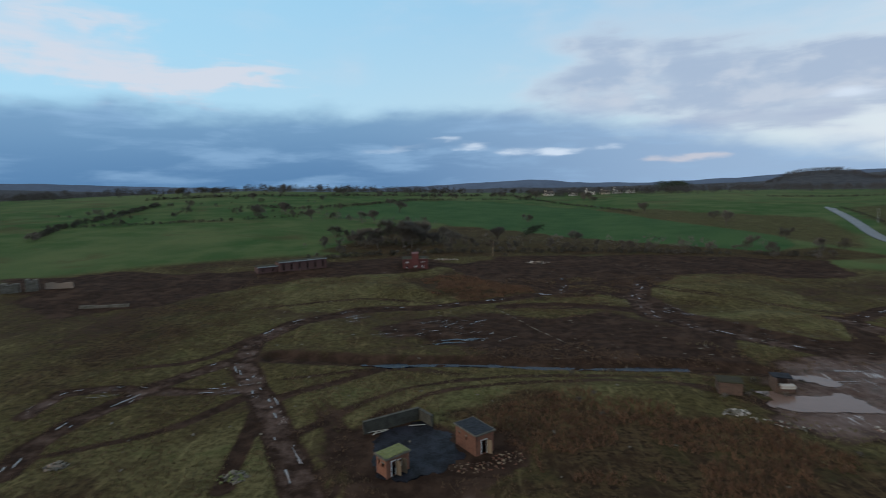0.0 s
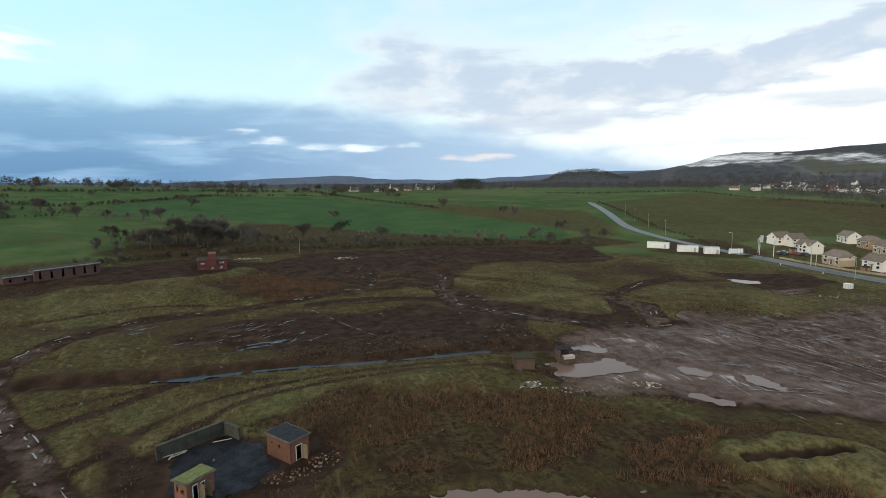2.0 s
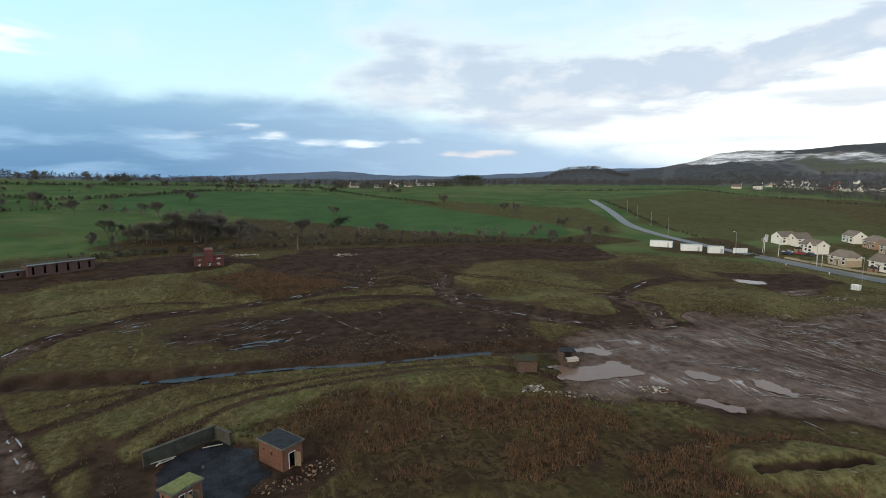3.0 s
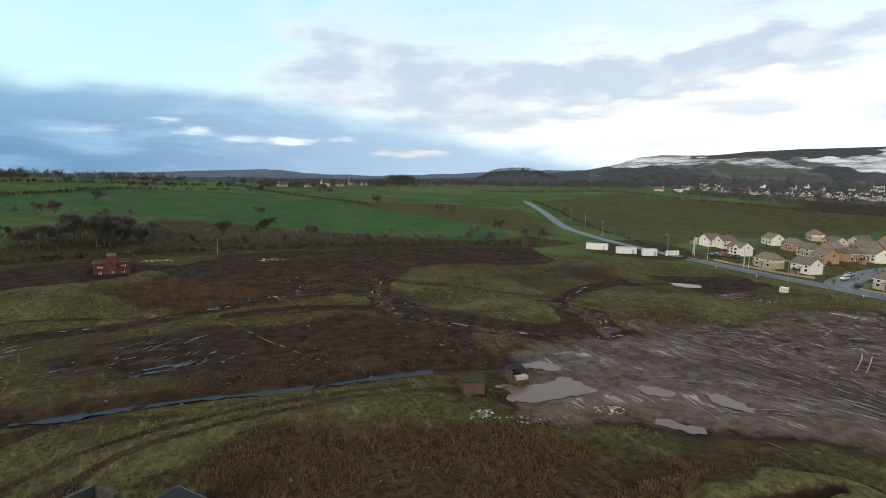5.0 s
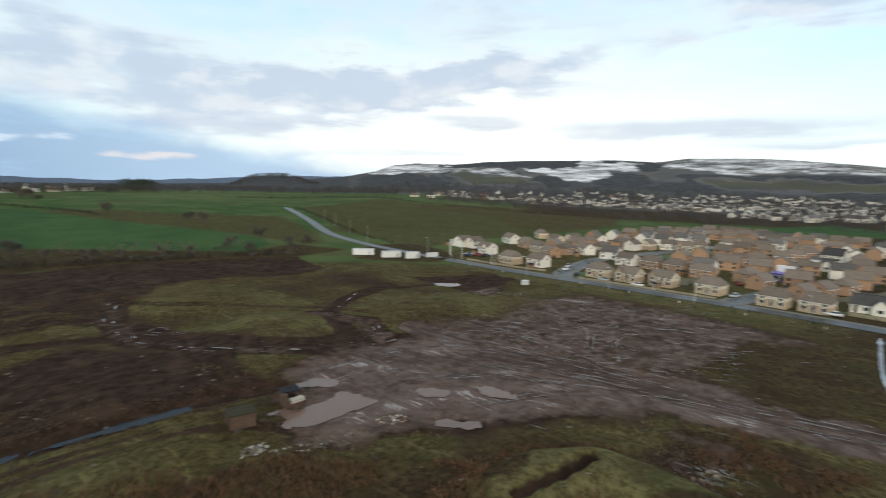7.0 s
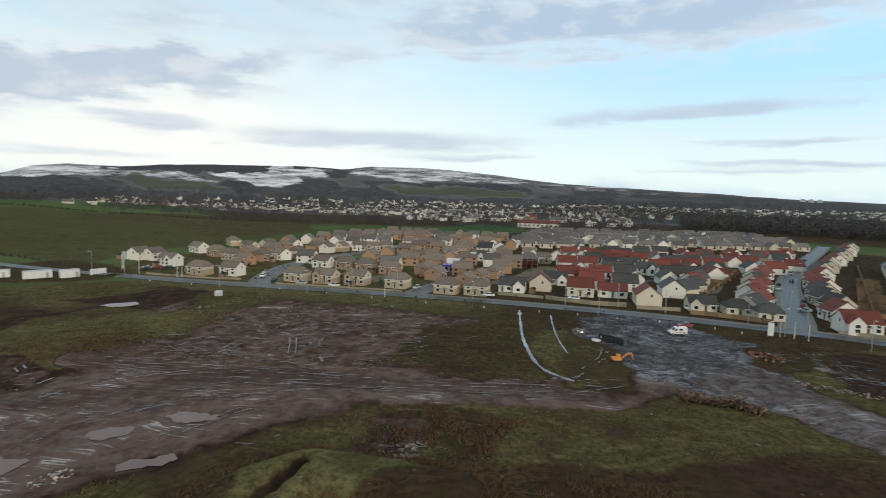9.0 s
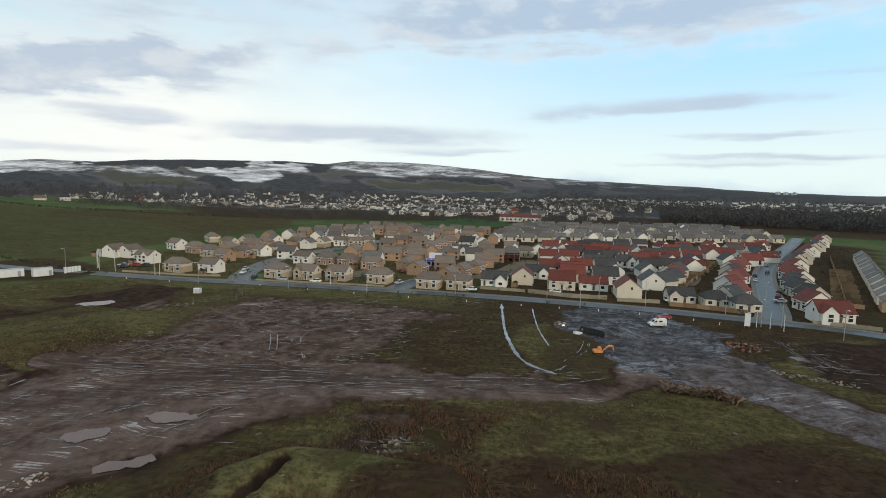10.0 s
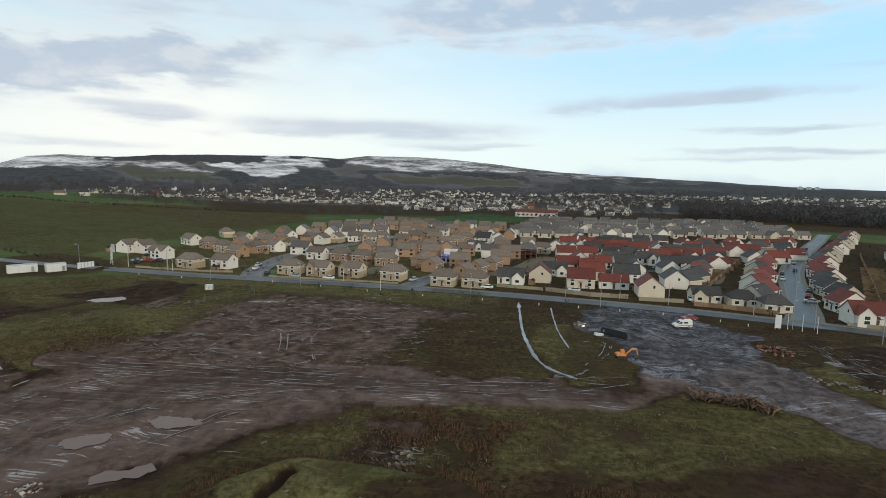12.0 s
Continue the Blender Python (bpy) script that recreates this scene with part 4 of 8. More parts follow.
def empty(name, label, category, group="", kind="", at=None):
    ob = new(name)
    if at is not None:
        ob.matrix_basis = at
    return tagged(ob, label, category, group, kind)


def ribbon(bm, line, left, right, up, down=0.5, vary=0.0):
    """A draped strip from left to right of a line (metres, right is positive), with sides that reach below the ground."""
    rows = []
    xs, ys = np.array([p.x for p in line]), np.array([p.y for p in line])
    zs = terrain(xs, ys)
    for k in range(2):
        zs = np.convolve(np.pad(zs, 2, "edge"), np.ones(5) / 5, "valid")
    for i, p in enumerate(line):
        d = (line[min(i + 1, len(line) - 1)] - line[max(i - 1, 0)]).normalized()
        side = Vector((d.y, -d.x, 0))
        z = zs[i] + up
        k = 1 + vary * (noise.noise(p * 0.21) + 0.7 * noise.noise(p * 0.9))
        k = max(0.06, k)
        rows.append([bm.verts.new((*(p + side * o * k).xy, z - dz)) for o, dz in ((left, down), (left, 0), (right, 0), (right, down))])
    for a, b in zip(rows[:-1], rows[1:]):
        for j in range(3):
            bm.faces.new((a[j], a[j + 1], b[j + 1], b[j]))


def street(name, pts, width, label, walks=True):
    line = smooth_line(pts, 4.0)
    bm = bmesh.new()
    ribbon(bm, line, -width / 2, width / 2, 0.16)
    tagged(part(name, bm, ASPHALT if walks is False else WETROAD), label, "road", kind="structure")
    if walks:
        for s in (1,) if walks == 2 else (-1, 1):
            bm = bmesh.new()
            ribbon(bm, line, *sorted((s * width / 2, s * (width / 2 + 0.25))), 0.28)
            tagged(part("kerb", bm, KERBSTONE), "pale concrete kerb along the wet road", "kerb", kind="structure")
            bm = bmesh.new()
            ribbon(bm, line, *sorted((s * (width / 2 + 0.25), s * (width / 2 + 2.0))), 0.26)
            tagged(part("pavement", bm, PAVING), "damp grey pavement beside the road", "pavement", kind="structure")


MAIN_ROAD = [(140, -112), (163, -80), (170.5, -62), (178.6, -40), (185.8, -15), (191.9, 12), (196.8, 40), (200.4, 70), (203.2, 100), (205.3, 128), (206.4, 152), (206, 178), (205, 202),
             (207, 232), (221, 276), (262, 352), (300, 424), (309, 440)]
EAST_ROAD = [(172, -66), (182, -71.5), (221, -89), (258, -106), (292, -124), (348, -157.5), (424, -206), (500, -254)]
street("road", MAIN_ROAD[:12], 6.0, "wet grey asphalt road along the edge of the estate", 2)
street("road", MAIN_ROAD[11:], 6.0, "wet grey asphalt road winding uphill between fields", 0)
street("road", EAST_ROAD, 6.0, "wet asphalt street running into the housing estate")
street("road", [(207, 115), (218, 119.5), (238, 123.5), (266, 124.6), (300, 118), (340, 104), (380, 92)], 5.5, "wet asphalt side street between the houses")
street("road", [(201, 53.5), (212, 50.3), (234, 42.7), (262, 28)], 5.0, "short wet side street between brick houses")
street("road", [(262, 28), (300, 10), (350, -8), (420, -30)], 5.0, "wet asphalt estate street between rows of houses", False)
street("road", [(262, 28), (254, 0), (262, -44), (284, -70), (318, -92), (350, -118)], 5.0, "wet asphalt estate street among red roofs", False)


def pool(pts, level, mat, label, seed):
    """A puddle with an uneven shore."""
    line = smooth_line(pts + pts[:1], 0.35)[:-1]
    bm = bmesh.new()
    mid = sum(line, Vector()) / len(line)
    ring = []
    for p in line:
        at = Vector((p.x, p.y, seed))
        q = mid + (p - mid) * 0.93 + noise.noise_vector(at * 0.4) * 0.9 + noise.noise_vector(at * 1.1) * 0.55 + noise.noise_vector(at * 3.0) * 0.25
        ring.append(bm.verts.new((q.x, q.y, level)))
    bm.faces.new(ring)
    bmesh.ops.triangulate(bm, faces=bm.faces[:])
    return tagged(part("puddle", bm, mat), label, "puddle", "standing water")


for i, (pts, deep) in enumerate(POOLS):
    pool(pts, deep - 0.12, MUDDY_WATER if i < 7 else DITCH_WATER, "shallow brown puddle standing on the wet mud", i * 3.1)
bm = bmesh.new()
ribbon(bm, smooth_line([(-20, 113.5)] + DITCH[1:6], 0.6), -0.85, 0.85, 0.16, 0.3, 1.2)
tagged(part("water", bm, DITCH_WATER), "dark still water lying in a long ditch", "water", kind="structure")
for pts, w, up in ((CHANNEL_A, 0.75, 0.12), (CHANNEL_B, 0.42, 0.10)):
    bm = bmesh.new()
    ribbon(bm, smooth_line(pts, 0.9), -w / 2, w / 2, up, 0.3, 1.0)
    tagged(part("water", bm, CHANNEL_WATER), "narrow drainage channel full of pale water", "water", kind="structure")


def rut_water(seed, count, area, heading, spread, long, wide):
    """Slivers of water lying in wheel ruts inside an outline."""
    rnd = random.Random(seed)
    xs, ys = [p[0] for p in area], [p[1] for p in area]
    bm = bmesh.new()
    made = 0
    for k in range(count * 6):
        if made >= count:
            break
        x, y = rnd.uniform(min(xs), max(xs)), rnd.uniform(min(ys), max(ys))
        if area_mask(np.array([x]), np.array([y]), area, 0.1)[0] < 0.5 or float(bumps(x, y, 14, 2)) < rnd.uniform(-0.35, 0.25):
            continue
        made += 1
        l, w, a = 1.25 * long * rnd.uniform(0.2, 1.0) ** 2, 0.62 * wide * rnd.uniform(0.2, 1.0), radians(heading + 14 * float(bumps(x, y, 30, 2)) + rnd.gauss(0, spread * 0.6))
        bend = rnd.uniform(-0.05, 0.05) * l
        d, s = Vector((math.cos(a), math.sin(a), 0)), Vector((-math.sin(a), math.cos(a), 0))
        n = 6
        up, down = [], []
        pts = [Vector((x, y, 0)) + d * (l * (i / n - 0.5)) + s * (bend * (4 * (i / n - 0.5) ** 2)) for i in range(n + 1)]
        zs = terrain(np.array([p.x for p in pts]), np.array([p.y for p in pts]))
        for i, p in enumerate(pts):
            half = w * math.sin(math.pi * (0.06 + 0.88 * i / n)) * rnd.uniform(0.45, 1.0) / 2
            up.append(bm.verts.new((*(p + s * half).xy, zs[i] + 0.13)))
            down.append(bm.verts.new((*(p - s * half).xy, zs[i] + 0.13)))
        for i in range(n):
            bm.faces.new((down[i], down[i + 1], up[i + 1], up[i]))
    tagged(part("rut_water", bm, RUT_WATER), "thin slivers of water shining in wheel ruts", "water", kind="stuff")


def track_water(seed, lines, share, wide):
    """Water lying here and there along both ruts of wheel tracks."""
    rnd = random.Random(seed)
    bm = bmesh.new()
    for n, pts in enumerate(lines):
        line = smooth_line(pts, 0.7)
        zs = terrain(np.array([p.x for p in line]), np.array([p.y for p in line]))
        for off in (-1.0, -0.55, 0.6, 1.0):
            last = None
            for i, p in enumerate(line[:-1]):
                d = (line[i + 1] - p).normalized()
                side = Vector((d.y, -d.x, 0))
                v = noise.noise(Vector((p.x * 0.16 + off * 9, p.y * 0.16, seed + n))) + 0.5 * noise.noise(Vector((p.x * 0.5, p.y * 0.5 + off * 5, seed)))
                if v < 0.75 - 1.5 * share:
                    last = None
                    continue
                half = wide * min(1.0, 0.25 + v) * rnd.uniform(0.5, 1.0) / 2
                q = p + side * (off + 0.15 * noise.noise(p * 0.8))
                pair = [bm.verts.new((*(q + side * k * half).xy, zs[i] + 0.12)) for k in (-1, 1)]
                if last:
                    bm.faces.new((last[0], last[1], pair[1], pair[0]))
                last = pair
    tagged(part("rut_water", bm, RUT_WATER), "thin lines of water shining in wheel tracks", "water", kind="stuff")


track_water(40, RUTS, 0.36, 0.30)
track_water(41, [TRACKS[0][0], TRACKS[3][0], TRACKS[4][0]], 0.24, 0.42)
track_water(42, [TRACKS[1][0], TRACKS[5][0], TRACKS[12][0], [(145, 153), (120, 148), (103, 136)]], 0.26, 0.5)
rut_water(1, 90, [(70, 100), (112, 106), (114, 60), (108, 20), (92, 36), (72, 66)], 92, 10, 4.5, 0.42)
rut_water(2, 200, [(112, 60), (110, 104), (126, 98), (156, 100), (178, 88), (172, 40), (150, 48), (130, 56)], 62, 8, 5.0, 0.3)
rut_water(14, 300, [(112, 50), (112, 104), (158, 100), (188, 88), (188, 18), (152, 18), (122, 36)], 120, 9, 4.5, 0.5)
rut_water(15, 50, [(104, 109), (113, 109), (112, 40), (118, 0), (106, 0), (102, 40)], 91, 5, 7.0, 0.5)
rut_water(16, 34, [(150, -54), (152, -63), (128, -60), (124, -52)], 4, 4, 9.0, 0.4)
rut_water(3, 50, [(112, 60), (110, 104), (156, 100), (172, 40), (130, 56)], 150, 8, 4.0, 0.35)
rut_water(4, 70, [(104, 40), (112, 40), (118, 4), (170, 0), (172, -14), (158, -40), (120, -42), (104, -36), (112, -10), (104, 8)], 100, 30, 3.6, 0.5)
rut_water(5, 60, WET_NORTH, 40, 18, 4.0, 0.5)
rut_water(6, 8, [(-38.5, 98), (-34, 98), (-26, 84), (-20, 71), (-23, 71), (-32, 85)], 118, 4, 5.0, 0.7)
rut_water(7, 8, [(-51, 128), (-47, 130), (-44, 115), (-37, 100), (-41, 99), (-48, 113)], 116, 8, 4.5, 0.7)
rut_water(8, 40, [(-48, 138), (-40, 150), (-14, 158), (-14, 150), (-32, 146)], 25, 14, 4.0, 0.5)
rut_water(9, 70, [(46, 166), (62, 170), (76, 134), (100, 110), (92, 106), (64, 128)], 125, 25, 3.0, 0.5)
rut_water(10, 24, [(-64, 104), (-40, 104), (-40, 96), (-70, 94)], 8, 16, 3.0, 0.4)
rut_water(11, 60, [(146, 126), (160, 126), (170, 110), (156, 108)], 20, 20, 3.0, 0.5)
rut_water(12, 36, [(112, -46), (146, -46), (140, -70), (112, -70)], 70, 14, 5.0, 0.5)
rut_water(13, 50, [(76, 38), (88, 38), (88, 28), (78, 28)], 60, 40, 2.4, 0.5)

# ---- houses ----
def box(bm, x0, y0, z0, x1, y1, z1):
    v = [bm.verts.new((x, y, z)) for z in (z0, z1) for x, y in ((x0, y0), (x1, y0), (x1, y1), (x0, y1))]
    for f in ((3, 2, 1, 0), (4, 5, 6, 7), (0, 1, 5, 4), (1, 2, 6, 5), (2, 3, 7, 6), (3, 0, 4, 7)):
        bm.faces.new([v[i] for i in f])
    return v


def solid(bm, points, faces):
    v = [bm.verts.new(p) for p in points]
    for f in faces:
        bm.faces.new([v[i] for i in f])


def gable_block(bm, x0, x1, y0, y1, z0, eaves, ridge):
    """Walls with gables at x0 and x1 (ridge along x)."""
    ym = (y0 + y1) / 2
    solid(bm, [(x0, y0, z0), (x1, y0, z0), (x1, y1, z0), (x0, y1, z0), (x0, y0, eaves), (x1, y0, eaves), (x1, y1, eaves), (x0, y1, eaves), (x0, ym, ridge), (x1, ym, ridge)],
          [(0, 1, 5, 4), (2, 3, 7, 6), (1, 2, 6, 9, 5), (3, 0, 4, 8, 7), (4, 5, 9, 8), (6, 7, 8, 9), (3, 2, 1, 0)])


def pitched_roof(bm, x0, x1, y0, y1, eaves, ridge, over_x=0.25, over_y=0.35, thick=0.16, hip=0.0):
    """Two slabs along x, or four with hips."""
    ym = (y0 + y1) / 2
    slope = (ridge - eaves) / (ym - y0)
    a, b, e, f = x0 - over_x, x1 + over_x, y0 - over_y, y1 + over_y
    low = eaves - over_y * slope + 0.04
    top = ridge + 0.04
    h = hip
    pts = [(a, e, low), (b, e, low), (b, f, low), (a, f, low), (a + h, ym, top), (b - h, ym, top)]
    pts += [(x, y, z + thick) for x, y, z in pts]
    faces = [(6, 7, 11, 10), (8, 9, 10, 11), (7, 8, 11), (9, 6, 10), (0, 1, 7, 6), (1, 2, 8, 7), (2, 3, 9, 8), (3, 0, 6, 9), (4, 5, 1, 0), (5, 4, 3, 2), (1, 5, 2), (3, 4, 0)] if h else \
            [(6, 7, 11, 10), (8, 9, 10, 11), (4, 5, 1, 0), (5, 4, 3, 2), (0, 1, 7, 6), (2, 3, 9, 8), (0, 6, 10, 4), (4, 10, 9, 3), (1, 5, 11, 7), (5, 2, 8, 11)]
    solid(bm, pts, faces)


def opening(parent, name, x, y, z, w, h, face, mat=None, plain=False):
    """A window or door on a wall; face: 'S' or 'N' walls look along -y or y, 'W' or 'E' along -x or x."""
    turn = {"S": 0, "N": 180, "W": -90, "E": 90}[face]
    hold = pose(x, y, z, 0, 0, turn)
    f = 0.1
    if not plain:
        bm = bmesh.new()
        rings = [[bm.verts.new((sx * (w / 2 - i), yy, i if low else h - i)) for sx, low in ((-1, 1), (1, 1), (1, 0), (-1, 0))] for i, yy in ((0, 0.05), (0, -0.07), (f, -0.07), (f, 0.05))]
        for a, b in zip(rings, rings[1:] + rings[:1]):
            for k in range(4):
                bm.faces.new((a[k], a[(k + 1) % 4], b[(k + 1) % 4], b[k]))
        bmesh.ops.recalc_face_normals(bm, faces=bm.faces[:])
        bm.transform(hold)
        parent = part(name, bm, TRIM, parent)
    bm = bmesh.new()
    box(bm, -w / 2 + f, -0.03, f, w / 2 - f, 0.04, h - f)
    bm.transform(hold)
    part("window" if plain else "pane" if name == "window" else "door_leaf", bm, mat or PANE, parent)


def dwelling(label, group, wall, roof, long=9.0, deep=7.4, eaves=5.0, ridge=7.6, hip=0.0, lower=None, front_gable=0.0, gable_wall=None, far=False, chimney=False, storeys=2, gable_w=3.4, out=0.9):
    """A house with its front to -y, standing on z = 0."""
    home = empty("house", label, "house", group)
    L, D = long / 2, deep / 2
    bm = bmesh.new()
    if hip:
        box(bm, -L, -D, -0.5, L, D, eaves)
    else:
        gable_block(bm, -L, L, -D, D, -0.5, eaves, ridge)
    part("wall", bm, wall, home)
    bm = bmesh.new()
    pitched_roof(bm, -L, L, -D, D, eaves, ridge, hip=hip)
    part("roof", bm, roof, home)
    bm = bmesh.new()
    box(bm, -L - 0.2, -0.13, ridge + 0.12, L + 0.2, 0.13, ridge + 0.28) if not hip else box(bm, -L + hip - 0.2, -0.13, ridge + 0.12, L - hip + 0.2, 0.13, ridge + 0.28)
    part("ridge_tiles", bm, roof, home)
    if lower:
        bm = bmesh.new()
        box(bm, -L - 0.05, -D - 0.05, -0.5, L + 0.05, D + 0.05, 2.3)
        part("lower_wall", bm, lower, home)
    y = -D - (0.05 if lower else 0.0)
    upper = min(3.05, eaves - 1.3)
    if front_gable:
        w, x = gable_w, -L + gable_w / 2 + 0.3 if front_gable > 0 else L - gable_w / 2 - 0.3
        peak = eaves + 0.05 + w * 0.5
        bm = bmesh.new()
        gable_block(bm, -out, D * 0.8, -w / 2, w / 2, -0.5, eaves + 0.05, peak)
        bm.transform(pose(x, -D, 0, 0, 0, 90))
        part("front_gable", bm, gable_wall or wall, home)
        bm = bmesh.new()
        pitched_roof(bm, -out, D * 0.8 - 0.3, -w / 2, w / 2, eaves + 0.05, peak, 0.25, 0.25)
        bm.transform(pose(x, -D, 0, 0, 0, 90))
        part("gable_roof", bm, roof, home)
        for z in (0.8, upper)[: storeys]:
            opening(home, "window", x, -D - out, z, 1.6, 1.2, "S", plain=far)
        rest = [L * 0.2, L * 0.72] if front_gable > 0 else [-L * 0.72, -L * 0.2]
    else:
        rest = [-L * 0.62, L * 0.62]
    if storeys == 2:
        for x in rest:
            opening(home, "window", x, -D, upper, 1.3, 1.15, "S", plain=far)
    for x in rest[1:] if front_gable else rest:
        opening(home, "window", x, y, 0.8, 1.5, 1.25, "S", plain=far)
    if not far:
        bm = bmesh.new()
        x = rest[0] if front_gable else 0.0
        opening(home, "door", x, y, 0.0, 1.05, 2.1, "S", DOORWOOD)
        box(bm, x - 0.8, y - 0.9, 2.3, x + 0.8, y, 2.42)
        part("porch_canopy", bm, roof, home)
        opening(home, "window", -L, -0.8, 3.0 if storeys == 2 else 1.0, 0.9, 1.1, "W", plain=True)
        opening(home, "window", L, 0.8, 3.0 if storeys == 2 else 1.0, 0.9, 1.1, "E", plain=True)
        for s in (-1, 1):
            bm = bmesh.new()
            box(bm, -L - 0.3, s * (D + 0.36) - 0.06, eaves - 0.42, L + 0.3, s * (D + 0.36) + 0.06, eaves - 0.28)
            part("gutter", bm, TRIM, home)
    if chimney:
        bm = bmesh.new()
        box(bm, L - 1.0, -0.4, ridge - 1.2, L - 0.2, 0.4, ridge + 1.1)
        part("chimney", bm, wall, home)
    return home


HOUSES = {}


def settle(kind, x, y, yaw, size=1.0):
    """Sets a copy of a kind of house on the ground (the first of its kind is the model itself)."""
    m = pose(x, y, lie(x, y) + 0.12, 0, 0, yaw) @ Matrix.Scale(size, 4)
    first = HOUSES[kind]
    if first.get("stands") is None:
        first["stands"] = 1
        first.matrix_basis = m
        return first
    ob = copy_thing(first, pose(x, y, lie(x, y) + 0.12, 0, 0, yaw))
    ob["stands"] = 1
    return ob


HOUSES["cream"] = dwelling("cream rendered house with buff brick below and brown tiled roof", "estate houses", CREAM, BROWN_TILE, 8.6, 6.7, 3.7, 5.9, 1.6, BUFF)
HOUSES["cream_gable"] = dwelling("cream and buff brick house with a front gable", "estate houses", CREAM, BROWN_TILE, 8.9, 6.7, 3.7, 5.9, 0, BUFF, 1, BUFF)
HOUSES["white"] = dwelling("white rendered house with brown tiled gable roof", "estate houses", WHITE, BROWN_TILE, 8.4, 6.7, 3.7, 5.9)
HOUSES["white_gable"] = dwelling("white rendered house with front gable and brown roof", "estate houses", WHITE, BROWN_TILE, 8.4, 7.1, 3.7, 5.9, 0, None, -1)
HOUSES["orange"] = dwelling("orange brick house with a hipped brown tiled roof", "estate houses", ORANGE, BROWN_TILE, 8.7, 6.9, 3.7, 5.9, 1.8)
HOUSES["orange_gable"] = dwelling("orange brick house with a brown gable roof", "estate houses", ORANGE, BROWN_TILE, 8.0, 6.9, 3.7, 5.9)
HOUSES["red"] = dwelling("cream rendered house under a steep red tiled roof", "estate houses", CREAM, RED_TILE, 10.0, 8.6, 3.6, 6.9)
HOUSES["red_gable"] = dwelling("white rendered house with red tiled roof and front gable", "estate houses", WHITE, RED_TILE, 10.0, 8.0, 3.4, 6.4, 0, None, 1, gable_w=4.4, out=1.6)
HOUSES["slate"] = dwelling("white rendered house under a dark slate roof", "estate houses", WHITE, SLATE, 10.0, 8.6, 3.5, 6.8)
HOUSES["slate_gable"] = dwelling("white house with dark slate roof and front gable", "estate houses", WHITE, SLATE, 10.0, 7.6, 2.8, 5.4, 0, None, -1, gable_w=4.0, out=1.4, storeys=1)
HOUSES["red_low"] = dwelling("long low white house with red tiled roof", "estate houses", WHITE, RED_TILE, 10.6, 7.4, 2.7, 5.0, storeys=1)
HOUSES["narrow_red"] = dwelling("narrow pale house with red roof and side gable", "estate houses", WHITE, RED_TILE, 7.6, 8.6, 3.4, 6.5)
HOUSES["narrow_slate"] = dwelling("narrow pale house with dark roof and side gable", "estate houses", CREAM, SLATE, 7.6, 8.6, 3.4, 6.5)
HOUSES["red_deep"] = dwelling("pale house under a red tiled roof deep in the estate", "estate houses", WHITE, RED_TILE, 10.0, 8.2, 3.2, 6.3, far=True)
HOUSES["red_gable_deep"] = dwelling("white house with red roof and white gable deep in the estate", "estate houses", WHITE, RED_TILE, 9.8, 7.6, 3.2, 6.1, 0, None, 1, far=True, gable_w=4.6, out=1.8)
HOUSES["slate_deep"] = dwelling("white house under a dark roof deep in the estate", "estate houses", WHITE, SLATE, 10.0, 8.2, 3.2, 6.3, far=True)
HOUSES["slate_gable_deep"] = dwelling("white house with dark roof and white gable deep in the estate", "estate houses", WHITE, SLATE, 9.8, 7.6, 3.2, 6.1, 0, None, -1, far=True, gable_w=4.6, out=1.8)
HOUSES["bungalow"] = dwelling("cream bungalow with a dark hipped slate roof", "estate bungalows", CREAM, SLATE, 8.0, 7.0, 2.7, 4.9, 2.2, storeys=1)
HOUSES["bungalow_gable"] = dwelling("cream bungalow with a dark roof and front gable", "estate bungalows", CREAM, SLATE, 9.0, 6.4, 2.7, 5.0, 0, None, 1, storeys=1)
HOUSES["grey"] = dwelling("pale house under a grey tiled roof in a long row", "rows of grey roofs", CREAM, GREY_TILE, 9.4, 7.4, 3.3, 6.1, far=True)
HOUSES["brown_far"] = dwelling("brick house with brown roof deep in the estate", "rows of brown roofs", ORANGE, BROWN_TILE, 9.0, 7.2, 4.0, 6.7, far=True)
HOUSES["white_far"] = dwelling("white house with grey roof deep in the estate", "rows of white houses", WHITE, GREY_TILE, 9.2, 7.2, 4.0, 6.7, far=True)

FRONT = -101
TAKEN = []


def settle_all(kinds, places, yaw, swing=0.0):
    for i, (x, y) in enumerate(places):
        TAKEN.append((x, y))
        settle(kinds[i % len(kinds)], x, y, yaw + random.uniform(-swing, swing) + (90 if swing and i % 3 == 1 else 0))


settle_all(["white_gable", "cream", "white"], [(240, 174), (224, 150), (227.5, 137)], FRONT)
settle_all(["white"], [(249, 196), (251.5, 190)], FRONT + 90)
settle_all(["white", "orange", "cream", "orange_gable"], [(291, 190), (282, 174), (271, 160), (258, 146.5)], FRONT - 12)
settle_all(["cream_gable", "orange", "white", "cream"], [(314, 171), (274, 145), (282, 138), (336, 193), (332, 168), (322, 153), (339, 153), (299, 136)], FRONT - 20, 25)
settle_all(["orange", "white", "cream_gable"], [(330, 137), (325, 127), (335, 121)], FRONT - 90)
settle_all(["cream", "cream_gable", "cream_gable", "cream"], [(220.5, 105), (219, 92), (219.5, 79), (216, 61.5)], FRONT)
settle_all(["white", "orange", "orange", "orange"], [(262, 108), (261, 96), (258, 85), (251, 72)], FRONT)
settle_all(["orange_gable", "orange"], [(241, 49.5), (254, 56)], FRONT + 80)
settle_all(["cream", "cream"], [(208.5, 41), (208, 29.5)], FRONT)
